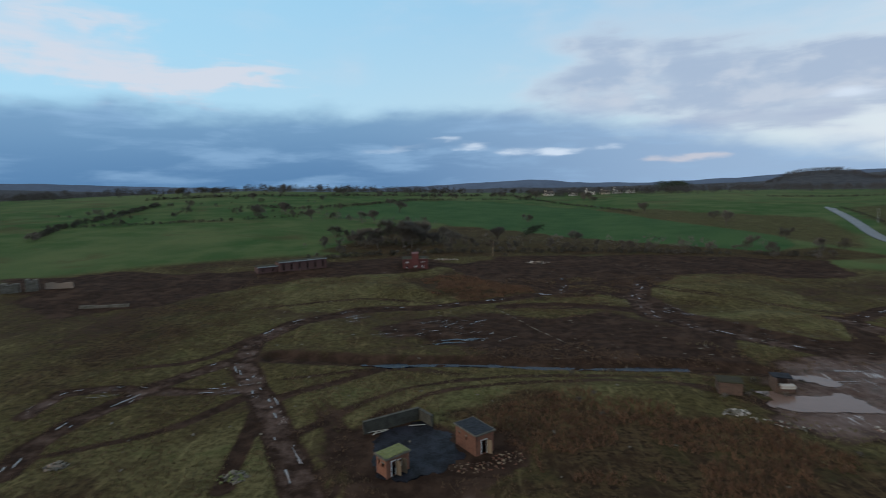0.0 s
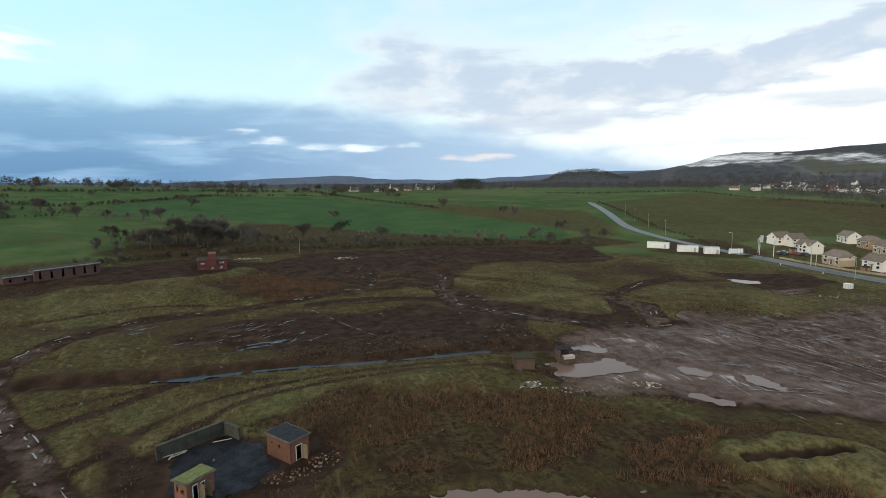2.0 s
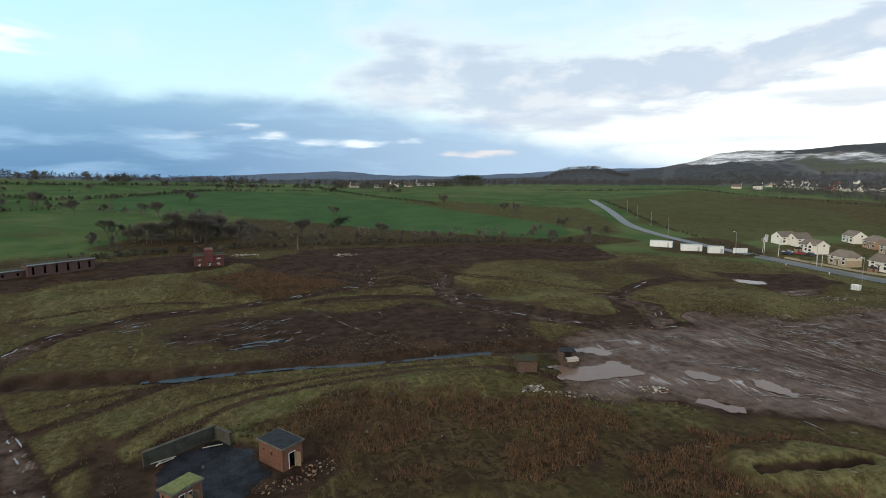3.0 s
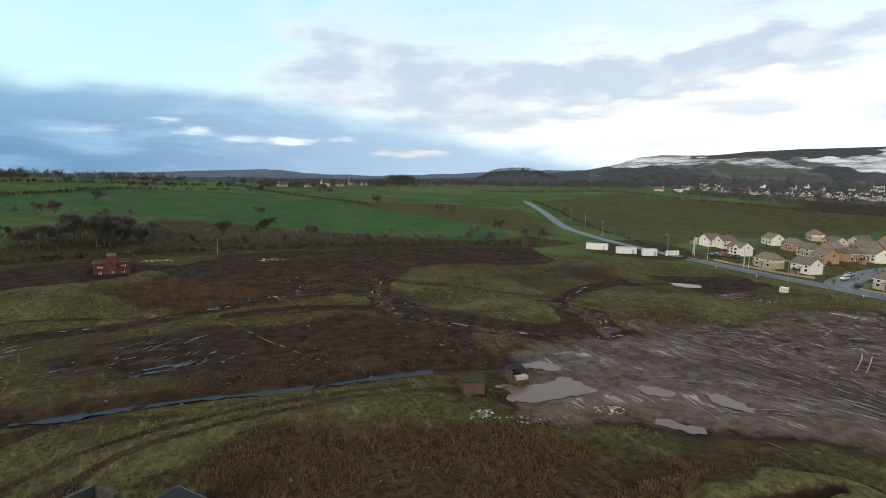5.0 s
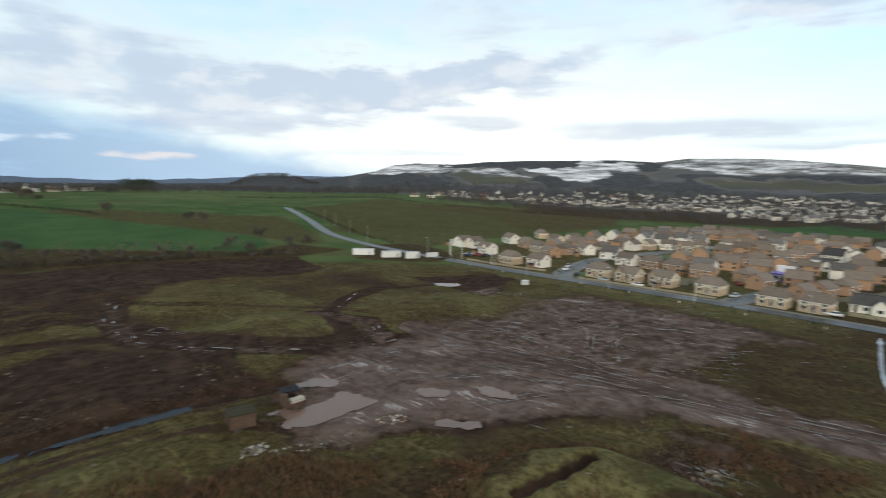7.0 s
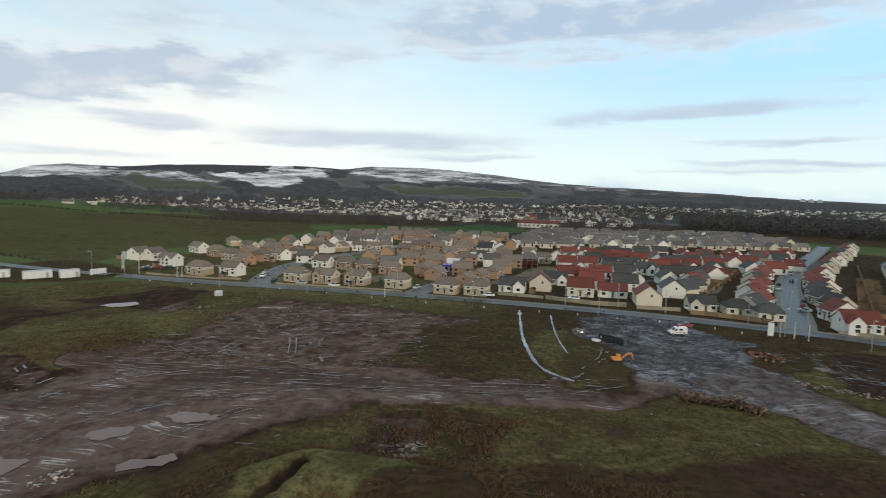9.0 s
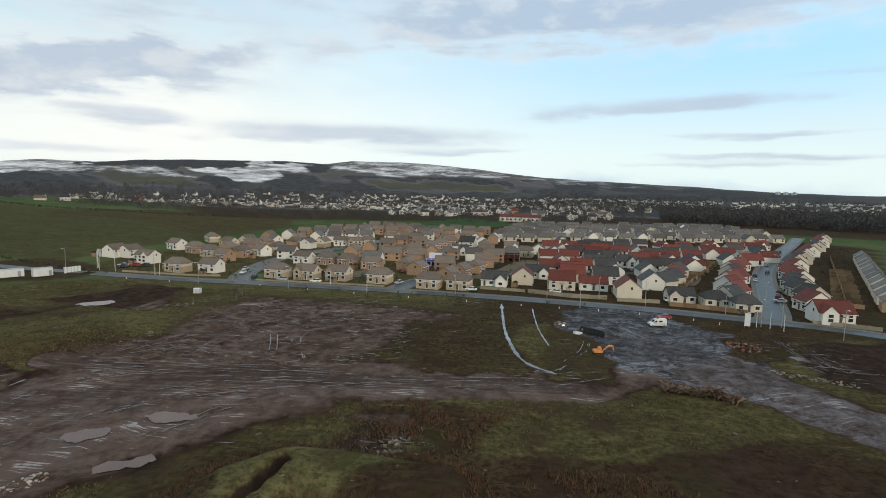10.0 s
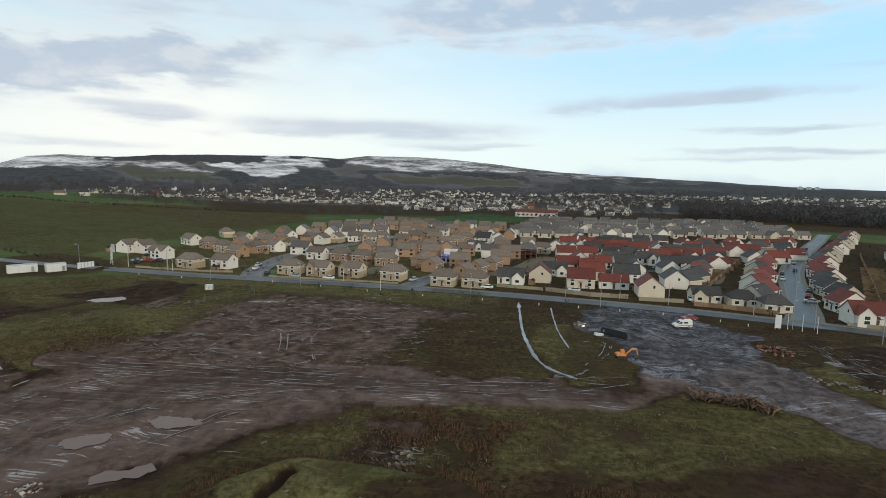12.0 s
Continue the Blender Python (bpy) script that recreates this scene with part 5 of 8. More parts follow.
settle_all(["orange_gable", "orange_gable", "orange"], [(225.5, 35), (237, 30), (252, 24)], FRONT + 80)
settle_all(["orange"], [(294, 73), (303, 67), (315, 61), (331, 52), (345, 48), (357, 42)], FRONT + 26)
settle_all(["white", "cream_gable", "cream"], [(344, 112), (341, 102), (351, 96), (379, 86), (393, 80)], FRONT + 20)
settle_all(["slate", "white", "slate_gable", "cream_gable", "orange", "white_gable", "cream", "white"], [(355, 31), (368, 22), (318, 34), (372, 46), (345, 20), (335, 4), (316, -3), (330, -12)], FRONT + 10, 20)
settle_all(["slate_gable", "red", "red_low"], [(219, 16), (217, -10), (217, -22)], FRONT + 4)
settle_all(["red", "red", "slate"], [(226, 4.5), (205.5, -32), (224, -46)], FRONT + 96)
settle_all(["slate_gable", "red", "slate"], [(243, -3), (236, -17), (233, -30)], FRONT + 6)
settle_all(["red_deep", "red_deep", "red_gable_deep", "slate_deep", "slate_deep", "slate_gable_deep", "red_deep"], [(258, -10), (279, -18), (267, -26), (283, -35), (252, -38), (288, -52), (300, -62)], FRONT + 8, 12)
settle_all(["red_deep", "slate_gable_deep", "red_deep", "slate_deep", "slate_deep"], [(331, -59), (333, -70), (342, -50), (324, -32), (321, -20)], FRONT + 8, 12)
settle_all(["slate_deep", "red_deep", "slate_deep", "red_gable_deep", "red_deep"], [(324, -76), (369, -96), (357, -104), (372, -110), (378, -130)], FRONT + 14, 14)
settle_all(["slate", "white", "red_gable"], [(357, -135), (318, -124), (390, -168)], FRONT + 30)
settle_all(["bungalow_gable", "bungalow", "bungalow"], [(198, -48), (193.5, -58), (187, -65)], FRONT + 8)
# gable ends along both sides of the east street, and the row behind
ALONG = math.degrees(math.atan2(-0.48, 0.877))
def row_along(pts, every, kinds, turn):
    """Houses one behind the other along a line, ridges along it."""
    line = smooth_line(pts, 0.5)
    gone, k = every, 0
    for p, q in zip(line[:-1], line[1:]):
        gone += (q - p).length
        if gone >= every:
            gone = 0.0
            TAKEN.append((p.x, p.y))
            side = Vector(((q - p).y, -(q - p).x, 0)).normalized() * (1.1 if k % 3 == 1 else -0.5)
            settle(kinds[k % len(kinds)], p.x + side.x, p.y + side.y, math.degrees(math.atan2((q - p).y, (q - p).x)) + turn + (3 if k % 2 else -2))
            k += 1


row_along([(196, -64.5), (221.5, -75.6), (261, -94), (288, -107)], 13.6, ["narrow_slate", "narrow_red", "narrow_red", "narrow_red", "narrow_red"], -28)
row_along([(191, -89), (217, -99.5), (247, -113.5), (291, -136.5), (343, -171), (404, -213), (470, -256)], 14.4, ["narrow_red", "narrow_slate", "narrow_slate", "narrow_slate", "narrow_red", "narrow_red", "narrow_red"], 206)
row_along([(224, -51), (260, -68.5)], 12.4, ["narrow_slate", "narrow_slate", "narrow_red"], 154)
TAKEN.append((174.5, -84))
settle("red_gable", 174.5, -84, FRONT + 6)
for k in range(12):
    x, y = 194 + 13 * k, -116 - 7.6 * k
    TAKEN.append((x, y))
    settle("grey" if k else "orange", x, y, ALONG)
# the deeper rows
def infill(kinds, rows, per_row, where, gap, test, turn):
    for r in range(rows):
        for k in range(per_row):
            x, y = where(r, k)
            x, y = x + random.uniform(-1.5, 1.5), y + random.uniform(-1.2, 1.2)
            if test(x, y) and min(math.hypot(x - a, y - b) for a, b in TAKEN) > gap:
                TAKEN.append((x, y))
                settle(random.choice(kinds), x, y, turn + random.choice((0, 0, 90, 180)) + random.uniform(-6, 6))


def south_edge(x, y):
    return y > -0.55 * (x - 155) - 40


infill(("red_deep", "slate_deep", "red_gable_deep", "slate_gable_deep"), 9, 13, lambda r, k: (246 + 17.5 * r + 2 * k, 14 - 11.2 * k - 6 * r), 10.8, lambda x, y: south_edge(x, y + 30) and x < 385 and y < -14, FRONT + 8)
infill(("grey", "grey", "grey", "white_far"), 8, 20, lambda r, k: (400 + 21 * r + 3 * k, 14 - 12.5 * k - 5 * r), 11.5, lambda x, y: south_edge(x, y + 8) and y > -230, FRONT + 12)
infill(("brown_far", "brown_far", "brown_far", "white_far"), 10, 15, lambda r, k: (290 + 21 * r - 3 * k, 182 - 12 * k - 6 * r), 11.5,
       lambda x, y: 10 < y < 200 - 0.36 * (x - 270) and x < 500 and not (395 > x > 285 and 92 - 0.25 * (x - 300) < y < 124 - 0.3 * (x - 300)), FRONT + 10)

# ---- things on the derelict site ----
def slab(bm, p, q, width, z0, z1):
    """An upright box along the line p to q."""
    d = Vector((q[0] - p[0], q[1] - p[1], 0))
    s = Vector((d.y, -d.x, 0)).normalized() * width / 2
    a, b = Vector((p[0], p[1], 0)), Vector((q[0], q[1], 0))
    corners = [a - s, b - s, b + s, a + s]
    solid(bm, [(*c.xy, z) for z in (z0, z1) for c in corners], ((3, 2, 1, 0), (4, 5, 6, 7), (0, 1, 5, 4), (1, 2, 6, 5), (2, 3, 7, 6), (3, 0, 4, 7)))


def rough_up(bm, amount, scale=1.0, seed=0.0):
    for v in bm.verts:
        v.co += Vector((noise.noise(v.co * scale + Vector((seed + k * 9.1, 0, k))) for k in range(3))) * amount


def wall_with_holes(name, parent, length, height, thick, holes, mat, m, label=""):
    """A wall along x from 0 to length with real openings (x0, x1, z0, z1), built from piers and lintels."""
    bm = bmesh.new()
    cuts = sorted({0.0, length, *(v for h in holes for v in h[:2])})
    for a, b in zip(cuts[:-1], cuts[1:]):
        gaps = sorted((h[2], h[3]) for h in holes if h[0] <= a + 1e-4 and h[1] >= b - 1e-4)
        z = -0.3
        for g0, g1 in gaps + [(height, height)]:
            if g0 - z > 0.01:
                box(bm, a, 0, z, b, thick, g0)
            z = g1
    bmesh.ops.remove_doubles(bm, verts=bm.verts[:], dist=1e-5)
    bm.transform(m)
    return part(name, bm, mat, parent, label)


def brick_hut(label, at, long, deep, height, front_holes, side_holes, roof_mat, mossy=False):
    """A small flat-roofed brick store: its long wall runs along x, its short wall along y."""
    hut = empty("brick_hut", label, "hut", at=at)
    wall_with_holes("wall", hut, long, height, 0.22, front_holes, OLDBRICK, Matrix())
    wall_with_holes("wall", hut, long, height, 0.22, [], OLDBRICK, pose(0, deep - 0.22, 0))
    wall_with_holes("wall", hut, deep - 0.44, height, 0.22, side_holes, OLDBRICK, pose(long, 0.22, 0, 0, 0, 90))
    wall_with_holes("wall", hut, deep - 0.44, height, 0.22, [], OLDBRICK, pose(0.22, 0.22, 0, 0, 0, 90))
    bm = bmesh.new()
    box(bm, -0.25, -0.25, height, long + 0.25, deep + 0.25, height + 0.16)
    bmesh.ops.subdivide_edges(bm, edges=bm.edges[:], cuts=4, use_grid_fill=True)
    rough_up(bm, 0.05, 1.3)
    part("roof_slab", bm, CONCRETE, hut)
    bm = bmesh.new()
    n = 14
    vs = [[bm.verts.new((-0.1 + (long + 0.2) * i / n, -0.1 + (deep + 0.2) * j / n,
                         height + 0.2 + (0.16 if mossy else 0.05) * abs(noise.noise(Vector((i * 0.5, j * 0.5, long)))))) for j in range(n + 1)] for i in range(n + 1)]
    for i in range(n):
        for j in range(n):
            bm.faces.new((vs[i][j], vs[i + 1][j], vs[i + 1][j + 1], vs[i][j + 1]))
    part("roof_cover", bm, roof_mat, hut, "moss and grass growing on the roof" if mossy else "wet roofing felt")
    for x0, x1, z0, z1 in front_holes:
        bm = bmesh.new()
        box(bm, x0 - 0.1, -0.04, z1, x1 + 0.1, 0.1, z1 + 0.18)
        part("lintel", bm, CONCRETE, hut)
    for y0, y1, z0, z1 in side_holes:
        bm = bmesh.new()
        for w in (y0, y1 - 0.1):
            box(bm, long - 0.1, 0.22 + w, z0, long + 0.03, 0.22 + w + 0.1, z1)
        box(bm, long - 0.1, 0.22 + y0, z1 - 0.1, long + 0.03, 0.22 + y1, z1)
        part("door_frame", bm, TRIM, hut, "peeling white door frame")
        bm = bmesh.new()
        box(bm, 0, 0, 0, 0.85, 0.05, 2.0)
        bm.transform(pose(long + 0.03, 0.22 + y1 - 0.1, 0.02, 0, 0, 18))
        part("door_leaf", bm, TIMBER, hut, "old door hanging ajar")
    return hut


def heap(name, label, category, at, size, count, mats, piece, seed, kind="", flat=0.35, lump=1.0):
    """A heap of loose pieces; each piece is a part."""
    rnd = random.Random(seed)
    pile = empty(name, label, category, kind=kind, at=at)
    shapes = []
    for k in range(4):
        bm = bmesh.new()
        bmesh.ops.create_cube(bm, size=1.0)
        bmesh.ops.subdivide_edges(bm, edges=bm.edges[:], cuts=1)
        rough_up(bm, 0.28, 1.4, seed + k * 3.3)
        me = bpy.data.meshes.new(piece)
        bm.to_mesh(me)
        bm.free()
        me.materials.append(mats[k % len(mats)])
        shapes.append(me)
    for k in range(count):
        a, d = rnd.uniform(0, 6.28), math.sqrt(rnd.random())
        s = lump * rnd.uniform(0.25, 0.8) * (1.2 - 0.5 * d)
        ob = new(piece, shapes[k % 4])
        ob.parent = pile
        h = (1 - d) * flat * min(size)
        ob.matrix_basis = pose(math.cos(a) * d * size[0], math.sin(a) * d * size[1], h * rnd.random() + 0.1 * s, rnd.uniform(-30, 30), rnd.uniform(-30, 30), rnd.uniform(0, 360)) \
            @ Matrix.Diagonal((s * rnd.uniform(0.6, 1.6), s * rnd.uniform(0.5, 1.1), s * rnd.uniform(0.3, 0.7), 1))
    return pile


def on_ground(x, y, yaw=0.0, lift=0.0):
    return pose(x, y, lie(x, y) + lift, 0, 0, yaw)


# concrete yard with its wall and two brick stores
bm = bmesh.new()
SLAB = [(-12.4, 72.4), (-12.2, 76.3), (-11.5, 78.7), (-9.5, 80.8), (-5.1, 83.1), (-3.5, 81.5), (-1.0, 77.7), (0.1, 74.9), (0.4, 71.5), (-1.2, 69.8), (-2.0, 68.0), (-4.4, 67.0), (-6.4, 65.6), (-10.0, 67.0)]
line = smooth_line(SLAB + SLAB[:1], 0.4)[:-1]
ring = [bm.verts.new((*(p + noise.noise_vector(p * 0.35) * 1.3 + noise.noise_vector(p * 1.3) * 0.7 + noise.noise_vector(p * 3.1) * 0.25).xy, 0.03)) for p in line]
bm.faces.new(ring)
geo = bmesh.ops.extrude_face_region(bm, geom=bm.faces[:])
for v in geo["geom"]:
    if isinstance(v, bmesh.types.BMVert):
        v.co.z -= 0.4
bmesh.ops.recalc_face_normals(bm, faces=bm.faces[:])
tagged(part("concrete_slab", bm, WETSLAB), "wet dark concrete yard slab with puddles and grit", "slab", kind="structure")

along = math.degrees(math.atan2(75.9 - 71.8, 0.0 - 2.8))
brick_hut("small red brick hut with flat felt roof and open doorway", pose(0.0, 75.7, 0.05, 0, 0, along - 180), 4.9, 3.2, 2.95,
          [(0.9, 1.2, 1.8, 2.1), (2.5, 2.8, 1.5, 2.1)], [(0.7, 1.8, 0.0, 2.15)], FELT)
brick_hut("derelict brick hut with mossy roof and broken openings", pose(-10.7, 68.1, 0.05, 0, 0, -49), 2.3, 3.7, 2.5,
          [(0.4, 0.75, 1.3, 2.0), (1.2, 1.8, 1.2, 1.8)], [(0.5, 1.35, 0.0, 2.1), (1.6, 2.3, 0.9, 2.0)], MOSS, True)
retaining = empty("retaining_wall", "stained concrete retaining wall behind the wet yard", "wall")
for p, q, h in (((-14.2, 79.2), (-5.8, 84.3), 1.9), ((-5.8, 84.3), (-3.6, 81.4), 1.7)):
    bm = bmesh.new()
    slab(bm, p, q, 0.4, -0.4, h)
    bmesh.ops.subdivide_edges(bm, edges=bm.edges[:], cuts=5, use_grid_fill=True)
    rough_up(bm, 0.09, 0.9)
    part("wall_panel", bm, MOSSWALL, retaining)
    bm = bmesh.new()
    slab(bm, p, q, 0.55, h, h + 0.14)
    rough_up(bm, 0.04, 1.1)
    part("coping", bm, MOSSWALL, retaining)
for i, (x, y, yaw, l) in enumerate(((-12, 80, 22, 3.2), (-11.6, 79.5, 35, 2.2), (-12.4, 79.1, 75, 1.4), (-6.0, 81.6, 10, 2.6))):
    bm = bmesh.new()
    box(bm, -l / 2, -0.09, 0, l / 2, 0.09, 0.05)
    ob = part("plank", bm, SCRAP)
    ob.matrix_basis = pose(x, y, 0.10 + 0.03 * i, 0, 2, yaw)
    tagged(ob, "pale broken plank lying on the wet slab", "plank", "loose planks")
heap("brick_rubble", "scattered broken bricks and splintered timber by the hut", "rubble", pose(2.6, 68.8, 0.02), (3.8, 1.5), 60, [OLDBRICK, TIMBER, MOSSBRICK, LOGWOOD], "brick", 5, flat=0.1, lump=0.4)
heap("brick_rubble", "pile of broken bricks beside the hut", "rubble", pose(7.4, 71.0, 0.1), (2.6, 2.0), 60, [OLDBRICK, TIMBER, MOSSBRICK, TIMBER], "brick", 6, flat=0.12, lump=0.4)

# the pond's buildings and rubbish
tank = empty("water_tank_house", "small roofless brick tank house standing in a brown puddle", "hut", at=pose(57.2, 92.4, -0.15, 0, 0, -8))
for a, b, h in (((0, 0), (3.0, 0), 1.3), ((3.0, 0), (3.0, 2.6), 1.3), ((3.0, 2.6), (0, 2.6), 2.5), ((0, 2.6), (0, 0), 2.5)):
    bm = bmesh.new()
    slab(bm, a, b, 0.3, -0.3, h)
    part("wall", bm, MOSSBRICK, tank)
bm = bmesh.new()
solid(bm, [(-0.2, 1.1, 2.45), (3.2, 1.1, 2.2), (3.2, 2.9, 2.6), (-0.2, 2.9, 2.7), (-0.2, 1.1, 2.6), (3.2, 1.1, 2.35), (3.2, 2.9, 2.75), (-0.2, 2.9, 2.85)],
      ((3, 2, 1, 0), (4, 5, 6, 7), (0, 1, 5, 4), (1, 2, 6, 5), (2, 3, 7, 6), (3, 0, 4, 7)))
part("roof_slab", bm, FELT, tank, "blue-grey leaning roof slab")
bm = bmesh.new()
box(bm, 0.7, -0.35, 0.9, 3.1, 0.9, 1.45)
bmesh.ops.subdivide_edges(bm, edges=bm.edges[:], cuts=2)
rough_up(bm, 0.12, 0.8)
part("fallen_slab", bm, SCRAP, tank, "pale fallen concrete block")
old = empty("brick_store", "low brown brick store with dark empty doorway among scrub", "hut", at=on_ground(46.3, 91.2, -18))
for a, b in (((0.22, 0.11), (3.8, 0.11)), ((3.69, 0.22), (3.69, 2.9)), ((3.8, 3.0), (0.22, 3.0))):
    bm = bmesh.new()
    slab(bm, a, b, 0.22, -0.5, 2.1)
    part("wall", bm, MOSSBRICK, old)
wall_with_holes("wall", old, 3.1, 2.1, 0.22, [(1.0, 1.8, 0.0, 1.8)], MOSSBRICK, pose(0.22, 0, 0, 0, 0, 90))
bm = bmesh.new()
box(bm, -0.15, -0.15, 2.1, 4.0, 3.25, 2.28)
bmesh.ops.subdivide_edges(bm, edges=bm.edges[:], cuts=3, use_grid_fill=True)
rough_up(bm, 0.06, 1.0)
part("roof_slab", bm, DARKMOSS, old)
heap("concrete_rubble", "heap of pale broken concrete by the brown puddle", "rubble", on_ground(45.6, 84.0, 10), (2.4, 1.3), 60, [CONCRETE, SCRAP, CONCRETE, SCRAP], "concrete_lump", 11, flat=0.3, lump=0.7)
heap("concrete_rubble", "scatter of white rubbish and blocks on rough grass", "rubble", on_ground(50.2, 79.6, -35), (4.2, 1.2), 40, [SCRAP, CONCRETE, OLDBRICK, CONCRETE], "concrete_lump", 12, flat=0.1, lump=0.6)
heap("rubble_heap", "heap of white and red rubble beside the muddy yard", "rubble", on_ground(65.4, 76.2, -30), (2.9, 1.7), 60, [SCRAP, CONCRETE, OLDBRICK, SCRAP], "rubble_lump", 13, flat=0.25, lump=0.65)
heap("rubble_heap", "pale heap of demolition rubble on brown earth", "rubble", on_ground(-1.5, 243, 0), (6.0, 2.6), 60, [CONCRETE, SCRAP, MORTAR, SCRAP], "rubble_lump", 14, flat=0.5)
heap("rubble_heap", "low pale heap of demolition rubble on brown earth", "rubble", on_ground(39, 238, 0), (6.0, 3.0), 60, [CONCRETE, MORTAR, SCRAP, MORTAR], "rubble_lump", 15, flat=0.35)
heap("rubble_heap", "grey mossy stone heap on rough grass", "rubble", on_ground(-29.6, 67.2), (2.2, 1.5), 50, [CONCRETE, MOSS, CONCRETE, MOSS], "rubble_lump", 16, flat=0.4)
heap("rubble_heap", "pale concrete lump on rough grass", "rubble", on_ground(-56, 70.9), (1.7, 1.2), 30, [CONCRETE, CONCRETE, MORTAR, CONCRETE], "rubble_lump", 17, flat=0.5)
heap("rubble_heap", "low heap of red broken brick at the yard edge", "rubble", on_ground(141, -44, 20), (5.0, 3.6), 70, [REDBRICK, OLDBRICK, MORTAR, OLDBRICK], "rubble_lump", 18, flat=0.12)
heap("rubble_heap", "grey stone rubble line beside the yard", "rubble", on_ground(119, -47, 60), (9.0, 1.6), 60, [CONCRETE, MORTAR, CONCRETE, MORTAR], "rubble_lump", 19, flat=0.1)
heap("rubble_heap", "grey stone rubble near a line of drums", "rubble", on_ground(158, -2, 0), (3.0, 2.2), 50, [CONCRETE, MORTAR, CONCRETE, GALV], "rubble_lump", 20, flat=0.12)
heap("rubble_heap", "pale stones half buried in wet grass", "rubble", on_ground(78.5, 33, 0), (4.0, 2.0), 40, [CONCRETE, MORTAR, CONCRETE, CONCRETE], "rubble_lump", 22, flat=0.08)

# loose stones strewn over the mud
bm = bmesh.new()
rnd = random.Random(31)
for k in range(1500):
    x, y = rnd.uniform(-60, 175), rnd.uniform(-45, 235)
    if rnd.random() > 0.35 + 0.5 * float(bumps(x, y, 30, 2)):
        continue
    s, z = rnd.uniform(0.08, 0.34), lie(x, y)
    m = pose(x, y, z + 0.04, rnd.uniform(0, 40), 0, rnd.uniform(0, 360)) @ Matrix.Diagonal((s * 1.6, s, s * 0.5, 1))
    solid(bm, [m @ Vector(p) for p in ((-1, -0.7, -0.5), (1, -0.8, -0.5), (0.8, 0.9, -0.5), (-0.9, 0.7, -0.5), (-0.5, -0.3, 0.6), (0.6, -0.2, 0.7), (0.3, 0.5, 0.5))],
                                                                                             ((0, 1, 5, 4), (1, 2, 6, 5), (2, 3, 4, 6), (3, 0, 4), (4, 5, 6)))
tagged(part("loose_stones", bm, CONCRETE), "pale stones and scraps strewn over mud and grass", "stones", kind="stuff")

# the red brick building and the long brick range to the north-west
def red_house():
    h = empty("red_brick_building", "derelict red brick building with a raised gable middle bay", "building", at=pose(-14.2, 222, lie(-14, 221) - 0.3, 0, 0, 3))
    wall_with_holes("wall", h, 10.4, 4.4, 0.3, [(1.2, 2.6, 2.5, 3.4), (7.8, 9.2, 2.7, 3.5), (1.4, 2.2, 0.5, 1.5), (4.7, 5.7, 0.6, 1.7), (7.9, 8.8, 0.6, 1.7)], REDBRICK, pose(-5.2, 0, 0))
    for x, w in ((-5.2, 0), (4.9, 0)):
        bm = bmesh.new()
        box(bm, x, 0.3, -0.3, x + 0.3, 6.5, 4.4)
        part("wall", bm, REDBRICK, h)
    bm = bmesh.new()
    box(bm, -5.2, 6.5, -0.3, 5.2, 6.8, 4.4)
    part("wall", bm, REDBRICK, h)
    bm = bmesh.new()
    box(bm, -1.4, -0.35, 1.9, 1.4, 0.0, 6.6)
    box(bm, -1.4, 0.0, 4.4, 1.4, 6.5, 6.6)
    part("middle_bay", bm, REDBRICK, h)
    for x0, x1 in ((-5.5, -1.45), (1.45, 5.5)):
        bm = bmesh.new()
        box(bm, x0, -0.25, 4.4, x1, 7.0, 4.62)
        part("roof_slab", bm, DARKMOSS, h, "dark flat roof slab")
        bm = bmesh.new()
        box(bm, x0, -0.31, 4.36, x1, -0.253, 4.66)
        part("fascia", bm, CONCRETE, h, "pale roof edge")
    for x, z, w, hh in ((-3.3, 2.5, 1.4, 0.9), (3.3, 2.7, 1.4, 0.8), (-3.4, 0.5, 0.8, 1.0), (0.0, 0.6, 1.0, 1.1), (3.15, 0.6, 0.9, 1.1)):
        bm = bmesh.new()
        for a in ((-w / 2, 0.1, z, -w / 2 + 0.08, 0.2, z + hh), (w / 2 - 0.08, 0.1, z, w / 2, 0.2, z + hh), (-0.04, 0.1, z, 0.04, 0.2, z + hh), (-w / 2, 0.1, z + hh / 2 - 0.04, w / 2, 0.2, z + hh / 2 + 0.04)):
            box(bm, *a)
        bm.transform(pose(x, 0, 0))
        part("window_frame", bm, TRIM, h)
        bm = bmesh.new()
        box(bm, x - w / 2 - 0.1, -0.08, z - 0.12, x + w / 2 + 0.1, 0.05, z)
        part("window_sill", bm, CONCRETE, h)


